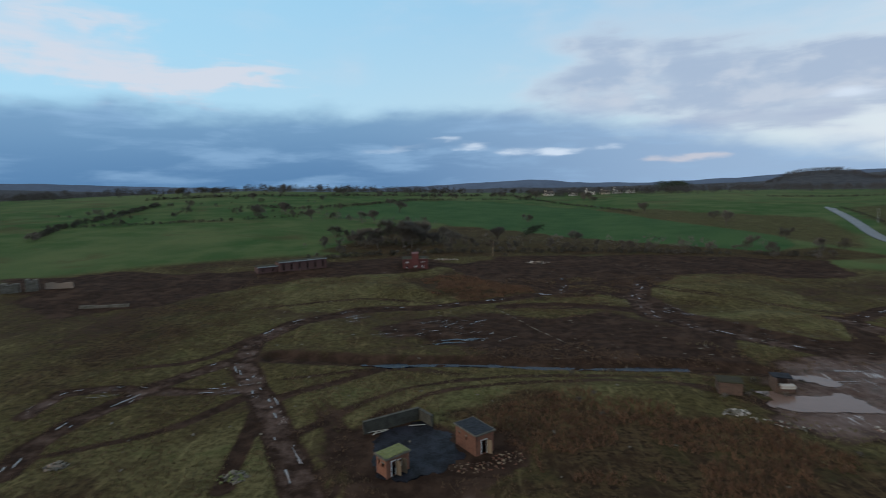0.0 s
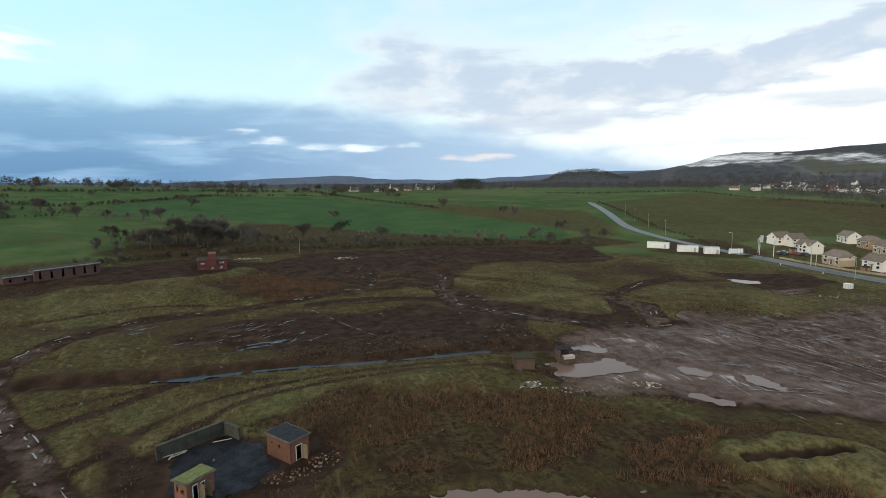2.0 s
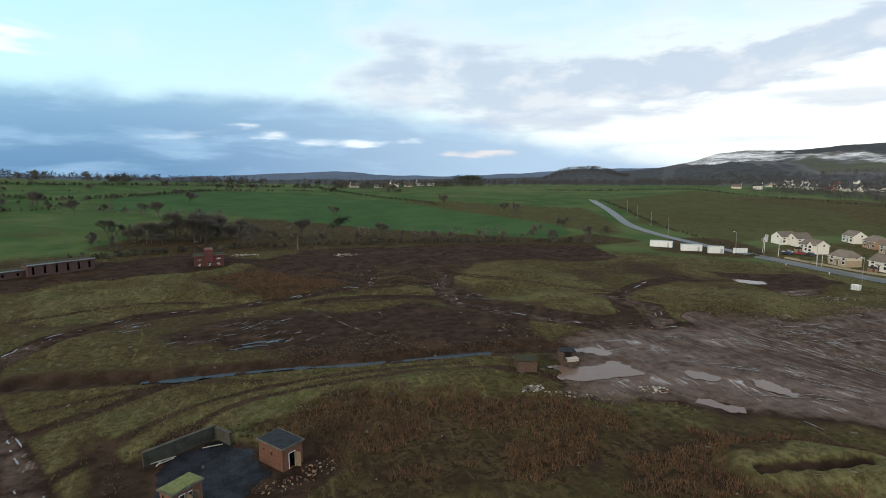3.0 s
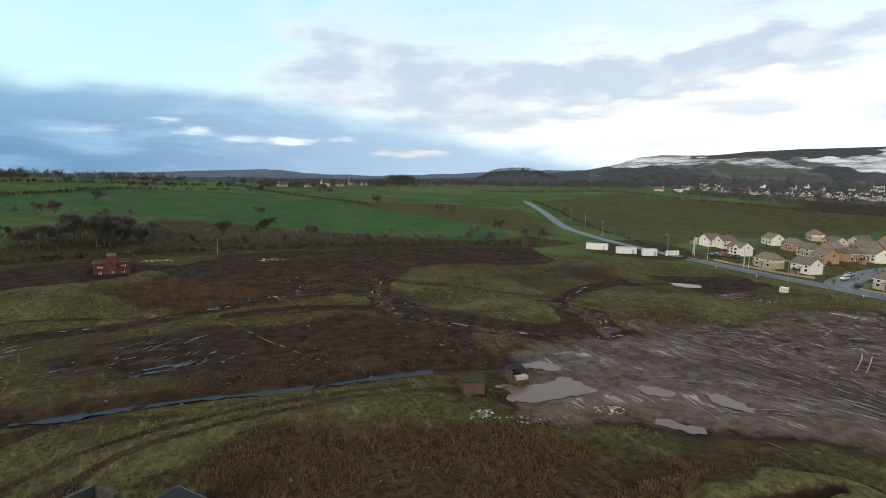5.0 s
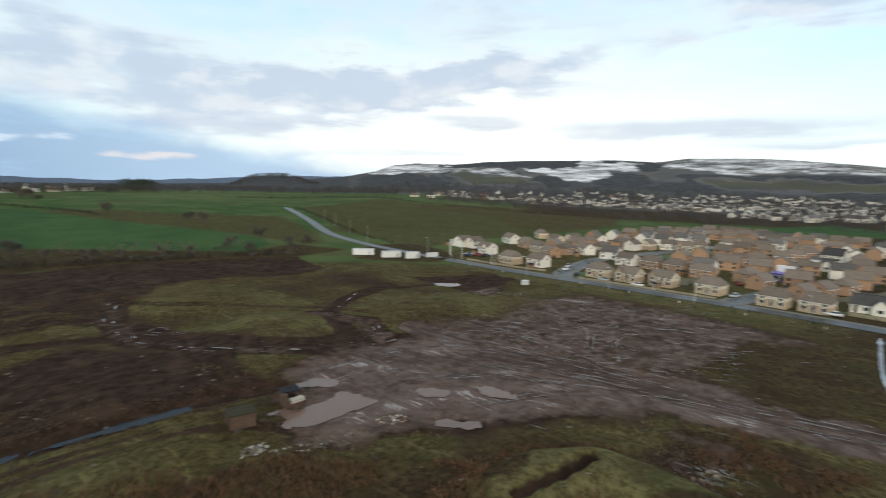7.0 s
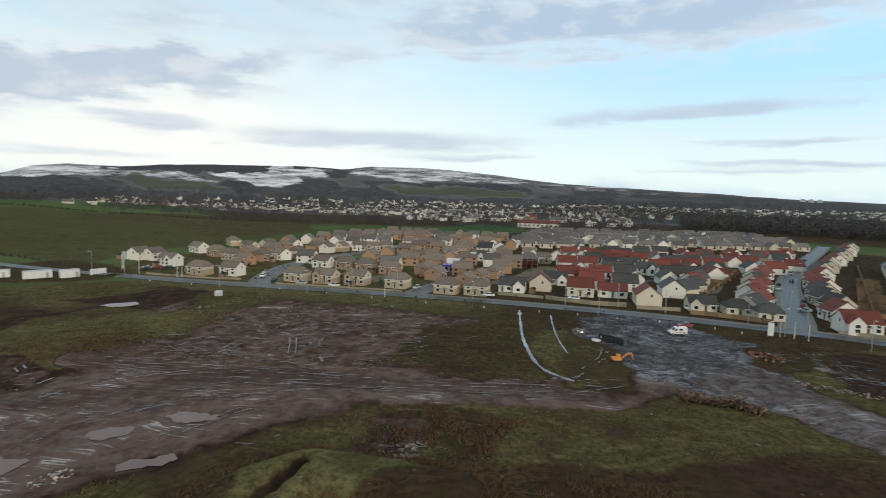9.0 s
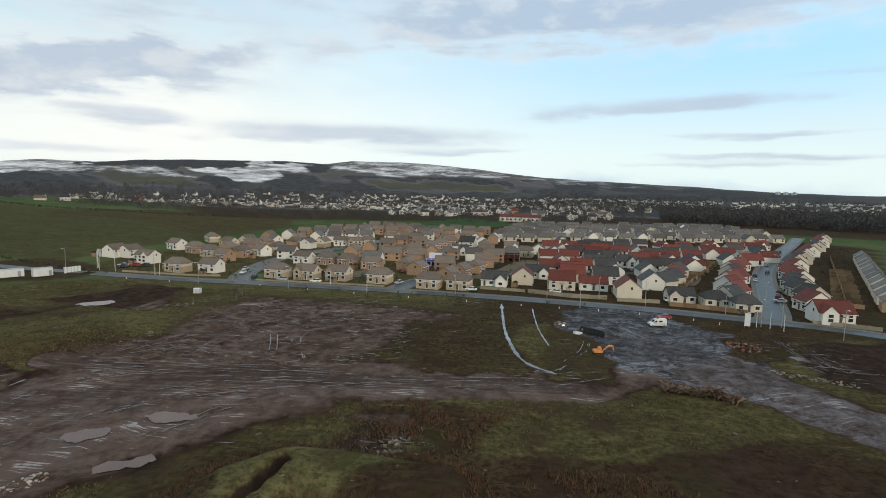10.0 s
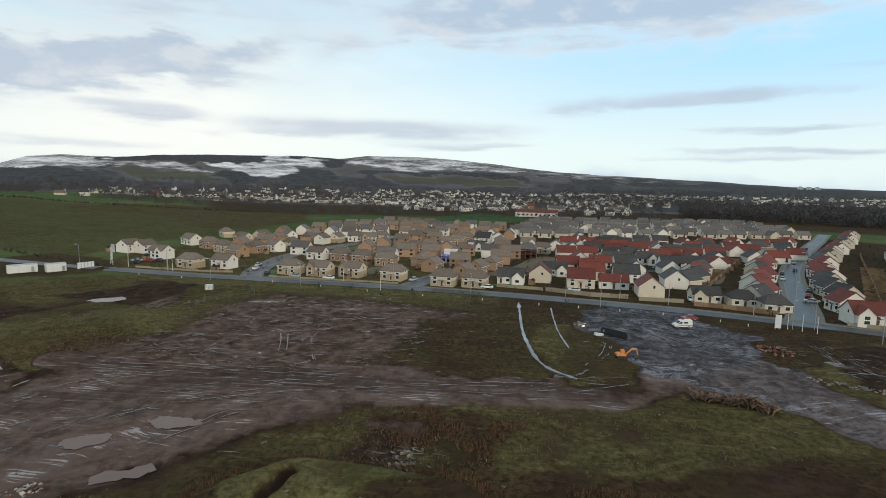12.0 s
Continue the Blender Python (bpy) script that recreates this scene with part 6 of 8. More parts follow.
def brick_range(p, q, height, bays, lean=False):
    d = Vector((q[0] - p[0], q[1] - p[1], 0))
    L, deep = d.length, 5.0
    h = empty("brick_shed", "long low derelict brick shed with pale roof edge and slit windows", "shed", "north-west sheds",
              at=pose(p[0], p[1], min(lie(*p), lie(*q)) - 0.2, 0, 0, math.degrees(math.atan2(d.y, d.x))))
    holes = [(L * (k + 0.5) / bays - 0.35, L * (k + 0.5) / bays + 0.35, 0.9, height - 0.7) for k in range(bays)]
    wall_with_holes("wall", h, L, height, 0.3, holes, SHEDBRICK, Matrix())
    wall_with_holes("wall", h, L, height, 0.3, [], SHEDBRICK, pose(0, deep, 0))
    for x in (0, L - 0.3):
        bm = bmesh.new()
        box(bm, x, 0.3, -0.3, x + 0.3, deep, height)
        part("wall", bm, SHEDBRICK, h)
    bm = bmesh.new()
    box(bm, -0.2, -0.3, height, L + 0.2, deep + 0.5, height + 0.22)
    part("roof_slab", bm, DARKMOSS, h, "dark flat felt roof")
    bm = bmesh.new()
    box(bm, -0.2, -0.36, height - 0.08, L + 0.2, -0.303, height + 0.26)
    part("fascia", bm, GALV, h, "pale metal roof edge")
    for a, b, z0, z1 in holes:
        bm = bmesh.new()
        box(bm, a - 0.1, -0.05, z0 - 0.12, b + 0.1, 0.2, z0)
        part("window_sill", bm, CONCRETE, h)


red_house()
brick_range((-67.6, 211.5), (-51.2, 222.5), 4.0, 6)
brick_range((-75.2, 208.6), (-68.6, 212.8), 2.6, 2)
for x, y, l, hh, yaw, mat in ((-149, 174.6, 5.0, 3.4, 30, CONCRETE), (-143, 177.8, 3.4, 4.2, 30, CONCRETE), (-139, 181.5, 8.5, 2.2, 12, MORTAR), (-113, 160, 14, 0.9, 8, CONCRETE)):
    ruin = empty("ruined_wall", "broken grey concrete ruin at the site's edge", "ruin", "broken concrete ruins", at=on_ground(x, y, yaw))
    for k in range(3):
        bm = bmesh.new()
        box(bm, l * k / 3, 0, -0.6, l * (k + 1) / 3 - 0.02, 0.5 if hh < 2.5 else 2.4, hh * (1.0, 0.82, 0.92)[k])
        bmesh.ops.subdivide_edges(bm, edges=bm.edges[:], cuts=2, use_grid_fill=True)
        rough_up(bm, 0.12, 0.8, k)
        part("wall_panel", bm, mat, ruin)


# ---- the depot by the road: cabins, tank, signs ----
def cabin(x, y, yaw, l, w, h):
    c = empty("site_cabin", "white steel site cabin on short feet beside the road", "cabin", "white site cabins", at=on_ground(x, y, yaw))
    bm = bmesh.new()
    box(bm, -l / 2, -w / 2, 0.2, l / 2, w / 2, h)
    bmesh.ops.bevel(bm, geom=bm.edges[:], offset=0.05, segments=1)
    part("body", bm, WHITEPAINT, c)
    n = int(l / 0.6)
    bm = bmesh.new()
    for k in range(n):
        box(bm, -l / 2 + (k + 0.35) * l / n, -w / 2 - 0.04, 0.35, -l / 2 + (k + 0.65) * l / n, -w / 2 + 0.02, h - 0.2)
    part("ribbing", bm, WHITEPAINT, c)
    bm = bmesh.new()
    box(bm, -l / 2 - 0.06, -w / 2 - 0.06, h, l / 2 + 0.06, w / 2 + 0.06, h + 0.08)
    part("roof", bm, GALV, c)
    bm = bmesh.new()
    box(bm, l * 0.28, -w / 2 - 0.06, 0.25, l * 0.28 + 0.9, -w / 2 + 0.01, 2.2)
    part("door", bm, GALV, c)
    for fx in (-1, 1):
        for fy in (-1, 1):
            bm = bmesh.new()
            box(bm, fx * (l / 2 - 0.4) - 0.15, fy * (w / 2 - 0.3) - 0.15, -0.3, fx * (l / 2 - 0.4) + 0.15, fy * (w / 2 - 0.3) + 0.15, 0.2)
            part("foot", bm, DARKSTEEL, c)


cabin(183, 206.5, -50, 9.8, 2.8, 3.0)
cabin(188.2, 193.5, -38, 8.8, 2.8, 3.0)
cabin(194.2, 185.6, -34, 6.2, 2.6, 3.2)
for k in range(5):
    x, y = 202.6 + k * 1.25, 183.2 - k * 0.4
    bm = bmesh.new()
    box(bm, -0.5, -0.35, 0, 0.5, 0.35, 2.3)
    bmesh.ops.bevel(bm, geom=bm.edges[:], offset=0.06, segments=1)
    stack = empty("block_stack", "pallet of white wrapped building blocks beside the road", "pallet", "wrapped pallets", at=on_ground(x, y, -20))
    part("wrapped_blocks", bm, WHITEPAINT, stack)
    bm = bmesh.new()
    for a in (-0.45, -0.08, 0.3):
        box(bm, a, -0.4, -0.12, a + 0.14, 0.4, 0)
    part("pallet", bm, TIMBER, stack)
store = empty("steel_store", "small white steel storage box standing on grass", "container", at=on_ground(181.6, 118.2, -80) @ Matrix.Scale(0.75, 4))
bm = bmesh.new()
box(bm, -1.5, -1.1, 0.1, 1.5, 1.1, 2.3)
bmesh.ops.bevel(bm, geom=bm.edges[:], offset=0.06, segments=2)
part("body", bm, WHITEPAINT, store)
bm = bmesh.new()
for a in (-1.2, -0.6, 0.0, 0.6, 1.2):
    box(bm, a - 0.1, -1.14, 0.25, a + 0.1, -1.05, 2.15)
part("ribbing", bm, GALV, store)
for a in (-1.3, 1.1):
    bm = bmesh.new()
    box(bm, a, -1.05, -0.3, a + 0.2, 1.05, 0.1)
    part("skid", bm, DARKSTEEL, store)


# ---- van, digger, drums, logs ----
def wheel(parent, x, y, z, r, w):
    bm = bmesh.new()
    bmesh.ops.create_cone(bm, segments=18, radius1=r, radius2=r, depth=w, cap_ends=True, matrix=pose(x, y, z, 90))
    bmesh.ops.bevel(bm, geom=[e for e in bm.edges if e.calc_face_angle(0) > 1], offset=r * 0.1, segments=1)
    tyre = part("wheel", bm, RUBBER, parent)
    bm = bmesh.new()
    bmesh.ops.create_cone(bm, segments=14, radius1=r * 0.55, radius2=r * 0.55, depth=w + 0.02, cap_ends=True, matrix=pose(x, y, z, 90))
    part("rim", bm, GALV, tyre)


def profile_body(bm, outline, half, tuck=0.0):
    """A vehicle body: a side outline in x and z drawn out in y, narrower towards the top."""
    top = max(p[1] for p in outline)
    low = min(p[1] for p in outline)
    sides = []
    for s in (-1, 1):
        sides.append([bm.verts.new((x, s * (half - tuck * max(0, (z - low) / (top - low) - 0.45)), z)) for x, z in outline])
    n = len(outline)
    bm.faces.new(sides[0])
    bm.faces.new(sides[1][::-1])
    for i in range(n):
        bm.faces.new((sides[0][i], sides[1][i], sides[1][(i + 1) % n], sides[0][(i + 1) % n])[::-1])
    bmesh.ops.recalc_face_normals(bm, faces=bm.faces[:])


def glass(parent, pts, mat=None, name="window"):
    """A thin pane through four corners."""
    p = [Vector(q) for q in pts]
    n = (p[1] - p[0]).cross(p[2] - p[0]).normalized() * 0.015
    bm = bmesh.new()
    solid(bm, [q - n for q in p] + [q + n for q in p], ((3, 2, 1, 0), (4, 5, 6, 7), (0, 1, 5, 4), (1, 2, 6, 5), (2, 3, 7, 6), (3, 0, 4, 7)))
    part(name, bm, mat or PANE, parent)


def van(at):
    v = empty("van", "white high-roofed van with orange light bar parked on wet mud", "van", at=at)
    bm = bmesh.new()
    profile_body(bm, [(-3.0, 0.45), (2.75, 0.45), (2.95, 0.8), (2.85, 1.25), (1.75, 1.5), (1.0, 2.35), (0.7, 2.65), (-2.95, 2.7), (-3.05, 1.5)], 1.02, 0.25)
    part("body", bm, WHITEPAINT, v)
    for s in (-1, 1):
        glass(v, [(1.58, s * 1.0, 1.55), (0.95, s * 0.93, 2.2), (0.35, s * 0.93, 2.2), (0.35, s * 1.0, 1.55)])
        glass(v, [(-0.2, s * 1.0, 1.6), (-0.2, s * 0.93, 2.15), (-1.5, s * 0.93, 2.15), (-1.5, s * 1.0, 1.6)])
        for x in (1.95, -1.95):
            wheel(v, x, s * 0.92, 0.38, 0.38, 0.26)
        bm = bmesh.new()
        box(bm, 2.72, s * 0.78 - 0.16, 0.85, 2.97, s * 0.78 + 0.16, 1.08)
        part("headlight", bm, GALV, v)
        bm = bmesh.new()
        box(bm, 1.3, s * 1.12 - 0.1, 1.55, 1.45, s * 1.12 + 0.1, 1.85)
        part("mirror", bm, RUBBER, v)
    glass(v, [(1.72, -0.85, 1.55), (1.72, 0.85, 1.55), (1.06, 0.8, 2.3), (1.06, -0.8, 2.3)], name="windscreen")
    bm = bmesh.new()
    box(bm, 2.8, -1.0, 0.4, 3.08, 1.0, 0.72)
    part("bumper", bm, RUBBER, v)
    bm = bmesh.new()
    box(bm, -0.2, -0.7, 2.7, 0.1, 0.7, 2.86)
    part("light_bar", bm, YELLOW, v, "orange warning light bar")
    bm = bmesh.new()
    for s in (-1, 1):
        box(bm, -2.9, s * 1.03 - 0.02, 0.95, 1.6, s * 1.03 + 0.02, 1.1)
    part("side_stripe", bm, RED_TILE, v, "dull red stripe")


van(pose(160.2, -28.8, 0.02, 0, 0, 99) @ Matrix.Scale(0.83, 4))


def digger(at):
    d = empty("digger", "orange tracked digger with folded arm on wet mud", "digger", at=at)
    for s in (-1, 1):
        bm = bmesh.new()
        profile_body(bm, [(-1.6, 0.1), (-1.3, 0.0), (1.3, 0.0), (1.6, 0.1), (1.75, 0.4), (1.6, 0.68), (1.3, 0.78), (-1.3, 0.78), (-1.6, 0.68), (-1.75, 0.4)], 0.25)
        bm.transform(pose(0, s * 0.95, 0))
        trk = part("track", bm, RUBBER, d)
        for k in range(5):
            bm = bmesh.new()
            bmesh.ops.create_cone(bm, segments=10, radius1=0.2, radius2=0.2, depth=0.54, cap_ends=True, matrix=pose(-1.2 + 0.6 * k, s * 0.95, 0.32, 90))
            part("roller", bm, DARKSTEEL, trk)
    bm = bmesh.new()
    box(bm, -1.0, -0.7, 0.5, 1.0, 0.7, 0.95)
    part("undercarriage", bm, DARKSTEEL, d)
    bm = bmesh.new()
    profile_body(bm, [(-1.9, 1.0), (1.3, 1.0), (1.3, 1.35), (0.2, 1.9), (-1.5, 1.9), (-1.95, 1.6)], 1.15, 0.2)
    part("engine_house", bm, YELLOW, d)
    bm = bmesh.new()
    profile_body(bm, [(-0.2, 1.35), (1.25, 1.35), (1.3, 1.9), (1.0, 2.75), (-0.1, 2.8)], 0.5, 0.1)
    bm.transform(pose(0, 0.6, 0))
    cab = part("cab", bm, YELLOW, d)
    glass(cab, [(0.0, 1.11, 1.75), (1.1, 1.11, 1.75), (0.9, 1.07, 2.6), (0.0, 1.07, 2.6)])
    glass(cab, [(1.3, 0.2, 1.8), (1.3, 1.0, 1.8), (1.06, 0.98, 2.65), (1.06, 0.22, 2.65)])
    for name, pts, w in (("boom", [(1.0, 1.4), (1.25, 1.2), (3.2, 2.9), (4.9, 3.1), (4.9, 3.4), (3.0, 3.35)], 0.2), ("dipper", [(4.6, 3.45), (5.1, 3.3), (5.5, 1.3), (5.25, 1.2)], 0.16)):
        bm = bmesh.new()
        profile_body(bm, pts, w)
        bm.transform(pose(0, -0.35, 0))
        part(name, bm, YELLOW, d)
    for a, b in (((1.3, 1.5), (3.0, 3.0)), ((3.2, 3.5), (4.8, 3.6))):
        bm = bmesh.new()
        l = math.hypot(b[0] - a[0], b[1] - a[1])
        bmesh.ops.create_cone(bm, segments=8, radius1=0.08, radius2=0.08, depth=l, cap_ends=True)
        bm.transform(Matrix.Translation(((a[0] + b[0]) / 2, -0.35, (a[1] + b[1]) / 2)) @ Vector((b[0] - a[0], 0, b[1] - a[1])).to_track_quat("Z", "Y").to_matrix().to_4x4())
        part("ram", bm, GALV, d)
    bm = bmesh.new()
    profile_body(bm, [(5.2, 1.35), (5.7, 1.2), (5.75, 0.5), (5.3, 0.05), (4.7, 0.25), (4.9, 0.5), (5.3, 0.75)], 0.55)
    bm.transform(pose(0, -0.35, 0))
    part("bucket", bm, DARKSTEEL, d)


digger(pose(130.2, -6.4, 0.0, 0, 0, -82) @ Matrix.Scale(0.66, 4))
for k in range(6):
    drum = empty("pipe_drum", "black plastic pipe coil standing on mud", "drum", "row of black coils", at=pose(149.3 - 0.75 * k, -6.3 - 0.82 * k, 0.05, 0, 0, 40))
    bm = bmesh.new()
    bmesh.ops.create_cone(bm, segments=20, radius1=0.95, radius2=0.95, depth=0.6, cap_ends=True, matrix=pose(0, 0, 0.95, 90))
    bmesh.ops.bevel(bm, geom=[e for e in bm.edges if e.calc_face_angle(0) > 1], offset=0.14, segments=2)
    part("coil", bm, RUBBER, drum)
    bm = bmesh.new()
    bmesh.ops.create_cone(bm, segments=12, radius1=0.35, radius2=0.35, depth=0.63, cap_ends=True, matrix=pose(0, 0, 0.95, 90))
    part("hub", bm, GALV if k == 0 else DARKSTEEL, drum)
bm = bmesh.new()
box(bm, -1.4, -0.4, 0, 1.4, 0.4, 0.7)
bmesh.ops.bevel(bm, geom=bm.edges[:], offset=0.08, segments=1)
tagged(part("bale", bm, WHITEPAINT), "white wrapped bale beside the black coils", "bale").matrix_basis = pose(147.8, -4.6, 0.02, 0, 14, -50)

rnd = random.Random(44)
pile = empty("log_pile", "long untidy heap of cut tree trunks at the yard edge", "logs", at=on_ground(107.7, -20.6, -112, 0.15))
logs = []
for k in range(5):
    bm = bmesh.new()
    bmesh.ops.create_cone(bm, segments=9, radius1=0.20 + 0.03 * k, radius2=0.15 + 0.02 * k, depth=3.6, cap_ends=True)
    bmesh.ops.subdivide_edges(bm, edges=[e for e in bm.edges if abs(e.verts[0].co.z - e.verts[1].co.z) > 1], cuts=3)
    rough_up(bm, 0.06, 0.9, k * 4.0)
    me = bpy.data.meshes.new("log")
    bm.to_mesh(me)
    bm.free()
    me.materials.append(LOGWOOD)
    logs.append(me)
for k in range(190):
    u = rnd.uniform(-6.8, 6.8)
    tall = 0.5 + 1.1 * math.exp(-((u - 2.6) / 2.2) ** 2)
    ob = new("log", logs[k % 5])
    ob.parent = pile
    ob.matrix_basis = pose(u, rnd.gauss(0, 0.55), 0.15 + rnd.random() * tall, rnd.uniform(55, 115), rnd.uniform(-35, 35), rnd.gauss(0, 28)) @ Matrix.Diagonal((0.46, 0.46, rnd.uniform(0.6, 1.0), 1))

# the old pipe line across the dug ground, bits of timber
pipe_run = empty("pipe_run", "pale line of half-buried pipes across dug earth", "pipe")
a, b = Vector((14.5, 159, 0)), Vector((31, 114.5, 0))
bm = bmesh.new()
bmesh.ops.create_cone(bm, segments=8, radius1=0.2, radius2=0.2, depth=2.2, cap_ends=True, matrix=pose(0, 0, 0, 0, 90))
me = bpy.data.meshes.new("pipe")
bm.to_mesh(me)
bm.free()
me.materials.append(CONCRETE)
for k in range(18):
    p = a.lerp(b, k / 17)
    ob = new("pipe", me)
    ob.parent = pipe_run
    ob.matrix_basis = pose(p.x, p.y, lie(p.x, p.y) - 0.12 + rnd.uniform(-0.1, 0.05), 0, 0, math.degrees(math.atan2(b.y - a.y, b.x - a.x)) + rnd.uniform(-4, 4))

# ---- trees, hedges, grass ----
def triangles(name, tri, mat):
    """One mesh from an array of triangles (n, 3, 3)."""
    n = len(tri)
    me = bpy.data.meshes.new(name)
    me.vertices.add(n * 3)
    me.vertices.foreach_set("co", tri.astype(np.float32).ravel())
    me.loops.add(n * 3)
    me.loops.foreach_set("vertex_index", np.arange(n * 3, dtype=np.int32))
    me.polygons.add(n)
    me.polygons.foreach_set("loop_start", np.arange(0, n * 3, 3, dtype=np.int32))
    me.update(calc_edges=True)
    me.materials.append(mat)
    return new(name, me)


def limb(bm, a, b, ra, rb, sides=5):
    d = (b - a).normalized()
    s = d.orthogonal().normalized()
    u = d.cross(s)
    rings = [[bm.verts.new(p + (s * math.cos(k * 6.2832 / sides) + u * math.sin(k * 6.2832 / sides)) * r) for k in range(sides)] for p, r in ((a, ra), (b, rb))]
    for k in range(sides):
        bm.faces.new((rings[0][k], rings[0][(k + 1) % sides], rings[1][(k + 1) % sides], rings[1][k]))


def bare_tree(seed, height, spread, twigs, label, lean=0.0):
    """A leafless winter tree: trunk and limbs, and a crown of many fine twigs."""
    rnd = random.Random(seed)
    tree = empty("tree", label, "tree", "bare winter trees")
    bm = bmesh.new()
    tips = []

    def grow(p, d, length, radius, level):
        q = p + d * length
        limb(bm, p, q, radius, radius * 0.68, 6 if level == 0 else 4)
        if level >= 1:
            tips.append((p, q))
        if level >= 4:
            return
        for k in range(3 if level else 4):
            turn = Vector((rnd.gauss(0, 1), rnd.gauss(0, 1), rnd.gauss(0.3, 0.6))).normalized()
            nd = (d * 0.75 + turn * spread).normalized()
            grow(q, nd, length * rnd.uniform(0.66, 0.92), radius * 0.62, level + 1)

    grow(Vector((0, 0, -0.4)), Vector((lean, 0, 1)).normalized(), height * 0.19, height * 0.017, 0)
    part("trunk", bm, BARK, tree)
    tri = np.zeros((twigs, 3, 3))
    for k in range(twigs):
        p, q = tips[rnd.randrange(len(tips))]
        at = p.lerp(q, rnd.random())
        d = ((q - p).normalized() + Vector((rnd.gauss(0, 0.7), rnd.gauss(0, 0.7), rnd.gauss(0.45, 0.6)))).normalized() * rnd.uniform(0.07, 0.17) * height
        w = d.orthogonal().normalized() * 0.0026 * height * rnd.uniform(0.5, 1.2)
        tri[k] = (at - w, at + w, at + d)
    crown = triangles("crown", tri, TWIG)
    crown.parent = tree
    return tree


TREES = [
    bare_tree(1, 14.0, 0.6, 2600, "bare winter tree with a broad twiggy crown"), bare_tree(2, 11.0, 0.72, 2300, "low bare winter tree with spreading limbs", 0.1),
    bare_tree(3, 17.0, 0.46, 2800, "tall bare winter tree with upright limbs"), bare_tree(4, 7.5, 0.85, 1800, "small bare thorn tree with dense twigs"),
    bare_tree(5, 4.5, 1.2, 1400, "bare brown winter shrub"),
]
STANDING = set()


def plant(kind, x, y, size=1.0):
    t = TREES[kind]
    m = pose(x, y, lie(x, y) - 0.1, 0, 0, random.uniform(0, 360))
    if kind not in STANDING:
        STANDING.add(kind)
        t.matrix_basis = m
        return t
    ob = copy_thing(t, m)
    ob.scale = (size, size, size * random.uniform(0.9, 1.1))
    return ob


random.seed(12)
for kind, places in (
    (2, [(-27.7, 284), (-21, 279), (-14, 291), (-33, 292), (-24, 296), (26, 288)]),
    (0, [(-128, 417), (-123, 409), (-40, 449), (-30, 286), (-18, 286), (65, 281), (174, 338), (-60, 372), (-94, 371), (-180, 503), (-132, 370), (-50, 366), (156, 430)]),
    (1, [(175, 279), (58, 394), (168, 470), (183, 372), (-157, 402), (-140, 400), (-218, 280), (-54, 505), (-36, 272), (-47, 280), (-8, 284), (10, 275), (148, 262)]),
    (3, [(-41, 276), (-56, 274), (-62, 268), (2, 280), (22, 275), (34, 272), (52, 276), (60, 270), (76, 276), (86, 268), (98, 262), (112, 258), (124, 254), (138, 250), (170, 246), (178, 242), (184, 250), (176, 256), (-70, 380), (-82, 384), (-108, 398), (-116, 404), (-28, 372), (-16, 374)]),
):
    for x, y in places:
        plant(kind, x, y, random.uniform(0.85, 1.2))
for k in range(48):
    x = random.uniform(-62, 182)
    y = 262 + 14 * math.sin(x * 0.03) - 0.12 * max(0, x - 60) + random.gauss(0, 9)
    plant(4 if random.random() < 0.75 else 3, x, y, random.uniform(0.7, 1.3))
for k in range(30):
    x, y = random.gauss(-28, 18), random.gauss(288, 8)
    plant(random.choice((0, 2, 1, 3)), x, y, random.uniform(0.6, 1.05))
for k in range(64):
    b, r = random.uniform(-33, 16), random.uniform(560, 690)
    x, y = EYE_X + r * math.sin(radians(b)), EYE_Y + r * math.cos(radians(b))
    plant(random.choice((0, 1, 3)), x, y, random.uniform(0.7, 1.15))
for k in range(40):
    b, r = random.uniform(-38, -12), random.uniform(380, 540)
    x, y = EYE_X + r * math.sin(radians(b)), EYE_Y + r * math.cos(radians(b))
    plant(random.choice((1, 3, 4)), x, y, random.uniform(0.6, 1.0))
for k in range(24):
    x, y = random.choice(((60, 100), (48, 92), (30, 101), (22, 86), (140, 122), (56, 66)))
    plant(4, x + random.gauss(0, 5), y + random.gauss(0, 3), random.uniform(0.3, 0.55))

# a wind-bent evergreen in the scrub
pine = empty("pine_tree", "dark wind-bent evergreen standing among bare scrub", "tree", at=on_ground(44, 292, 20))
bm = bmesh.new()
limb(bm, Vector((0, 0, -0.3)), Vector((0.6, 0, 5)), 0.22, 0.14)
limb(bm, Vector((0.6, 0, 5)), Vector((1.6, 0, 8.5)), 0.14, 0.05)
part("trunk", bm, BARK, pine)
rnd = np.random.RandomState(3)
c = rnd.normal(0, 1, (900, 3)) * (2.6, 1.6, 0.8) + (2.0, 0, 7.6)
c[:, 2] += 0.35 * c[:, 0] - 0.7
tri = c[:, None, :] + rnd.normal(0, 0.33, (900, 3, 3))
triangles("crown", tri, CONIFER).parent = pine


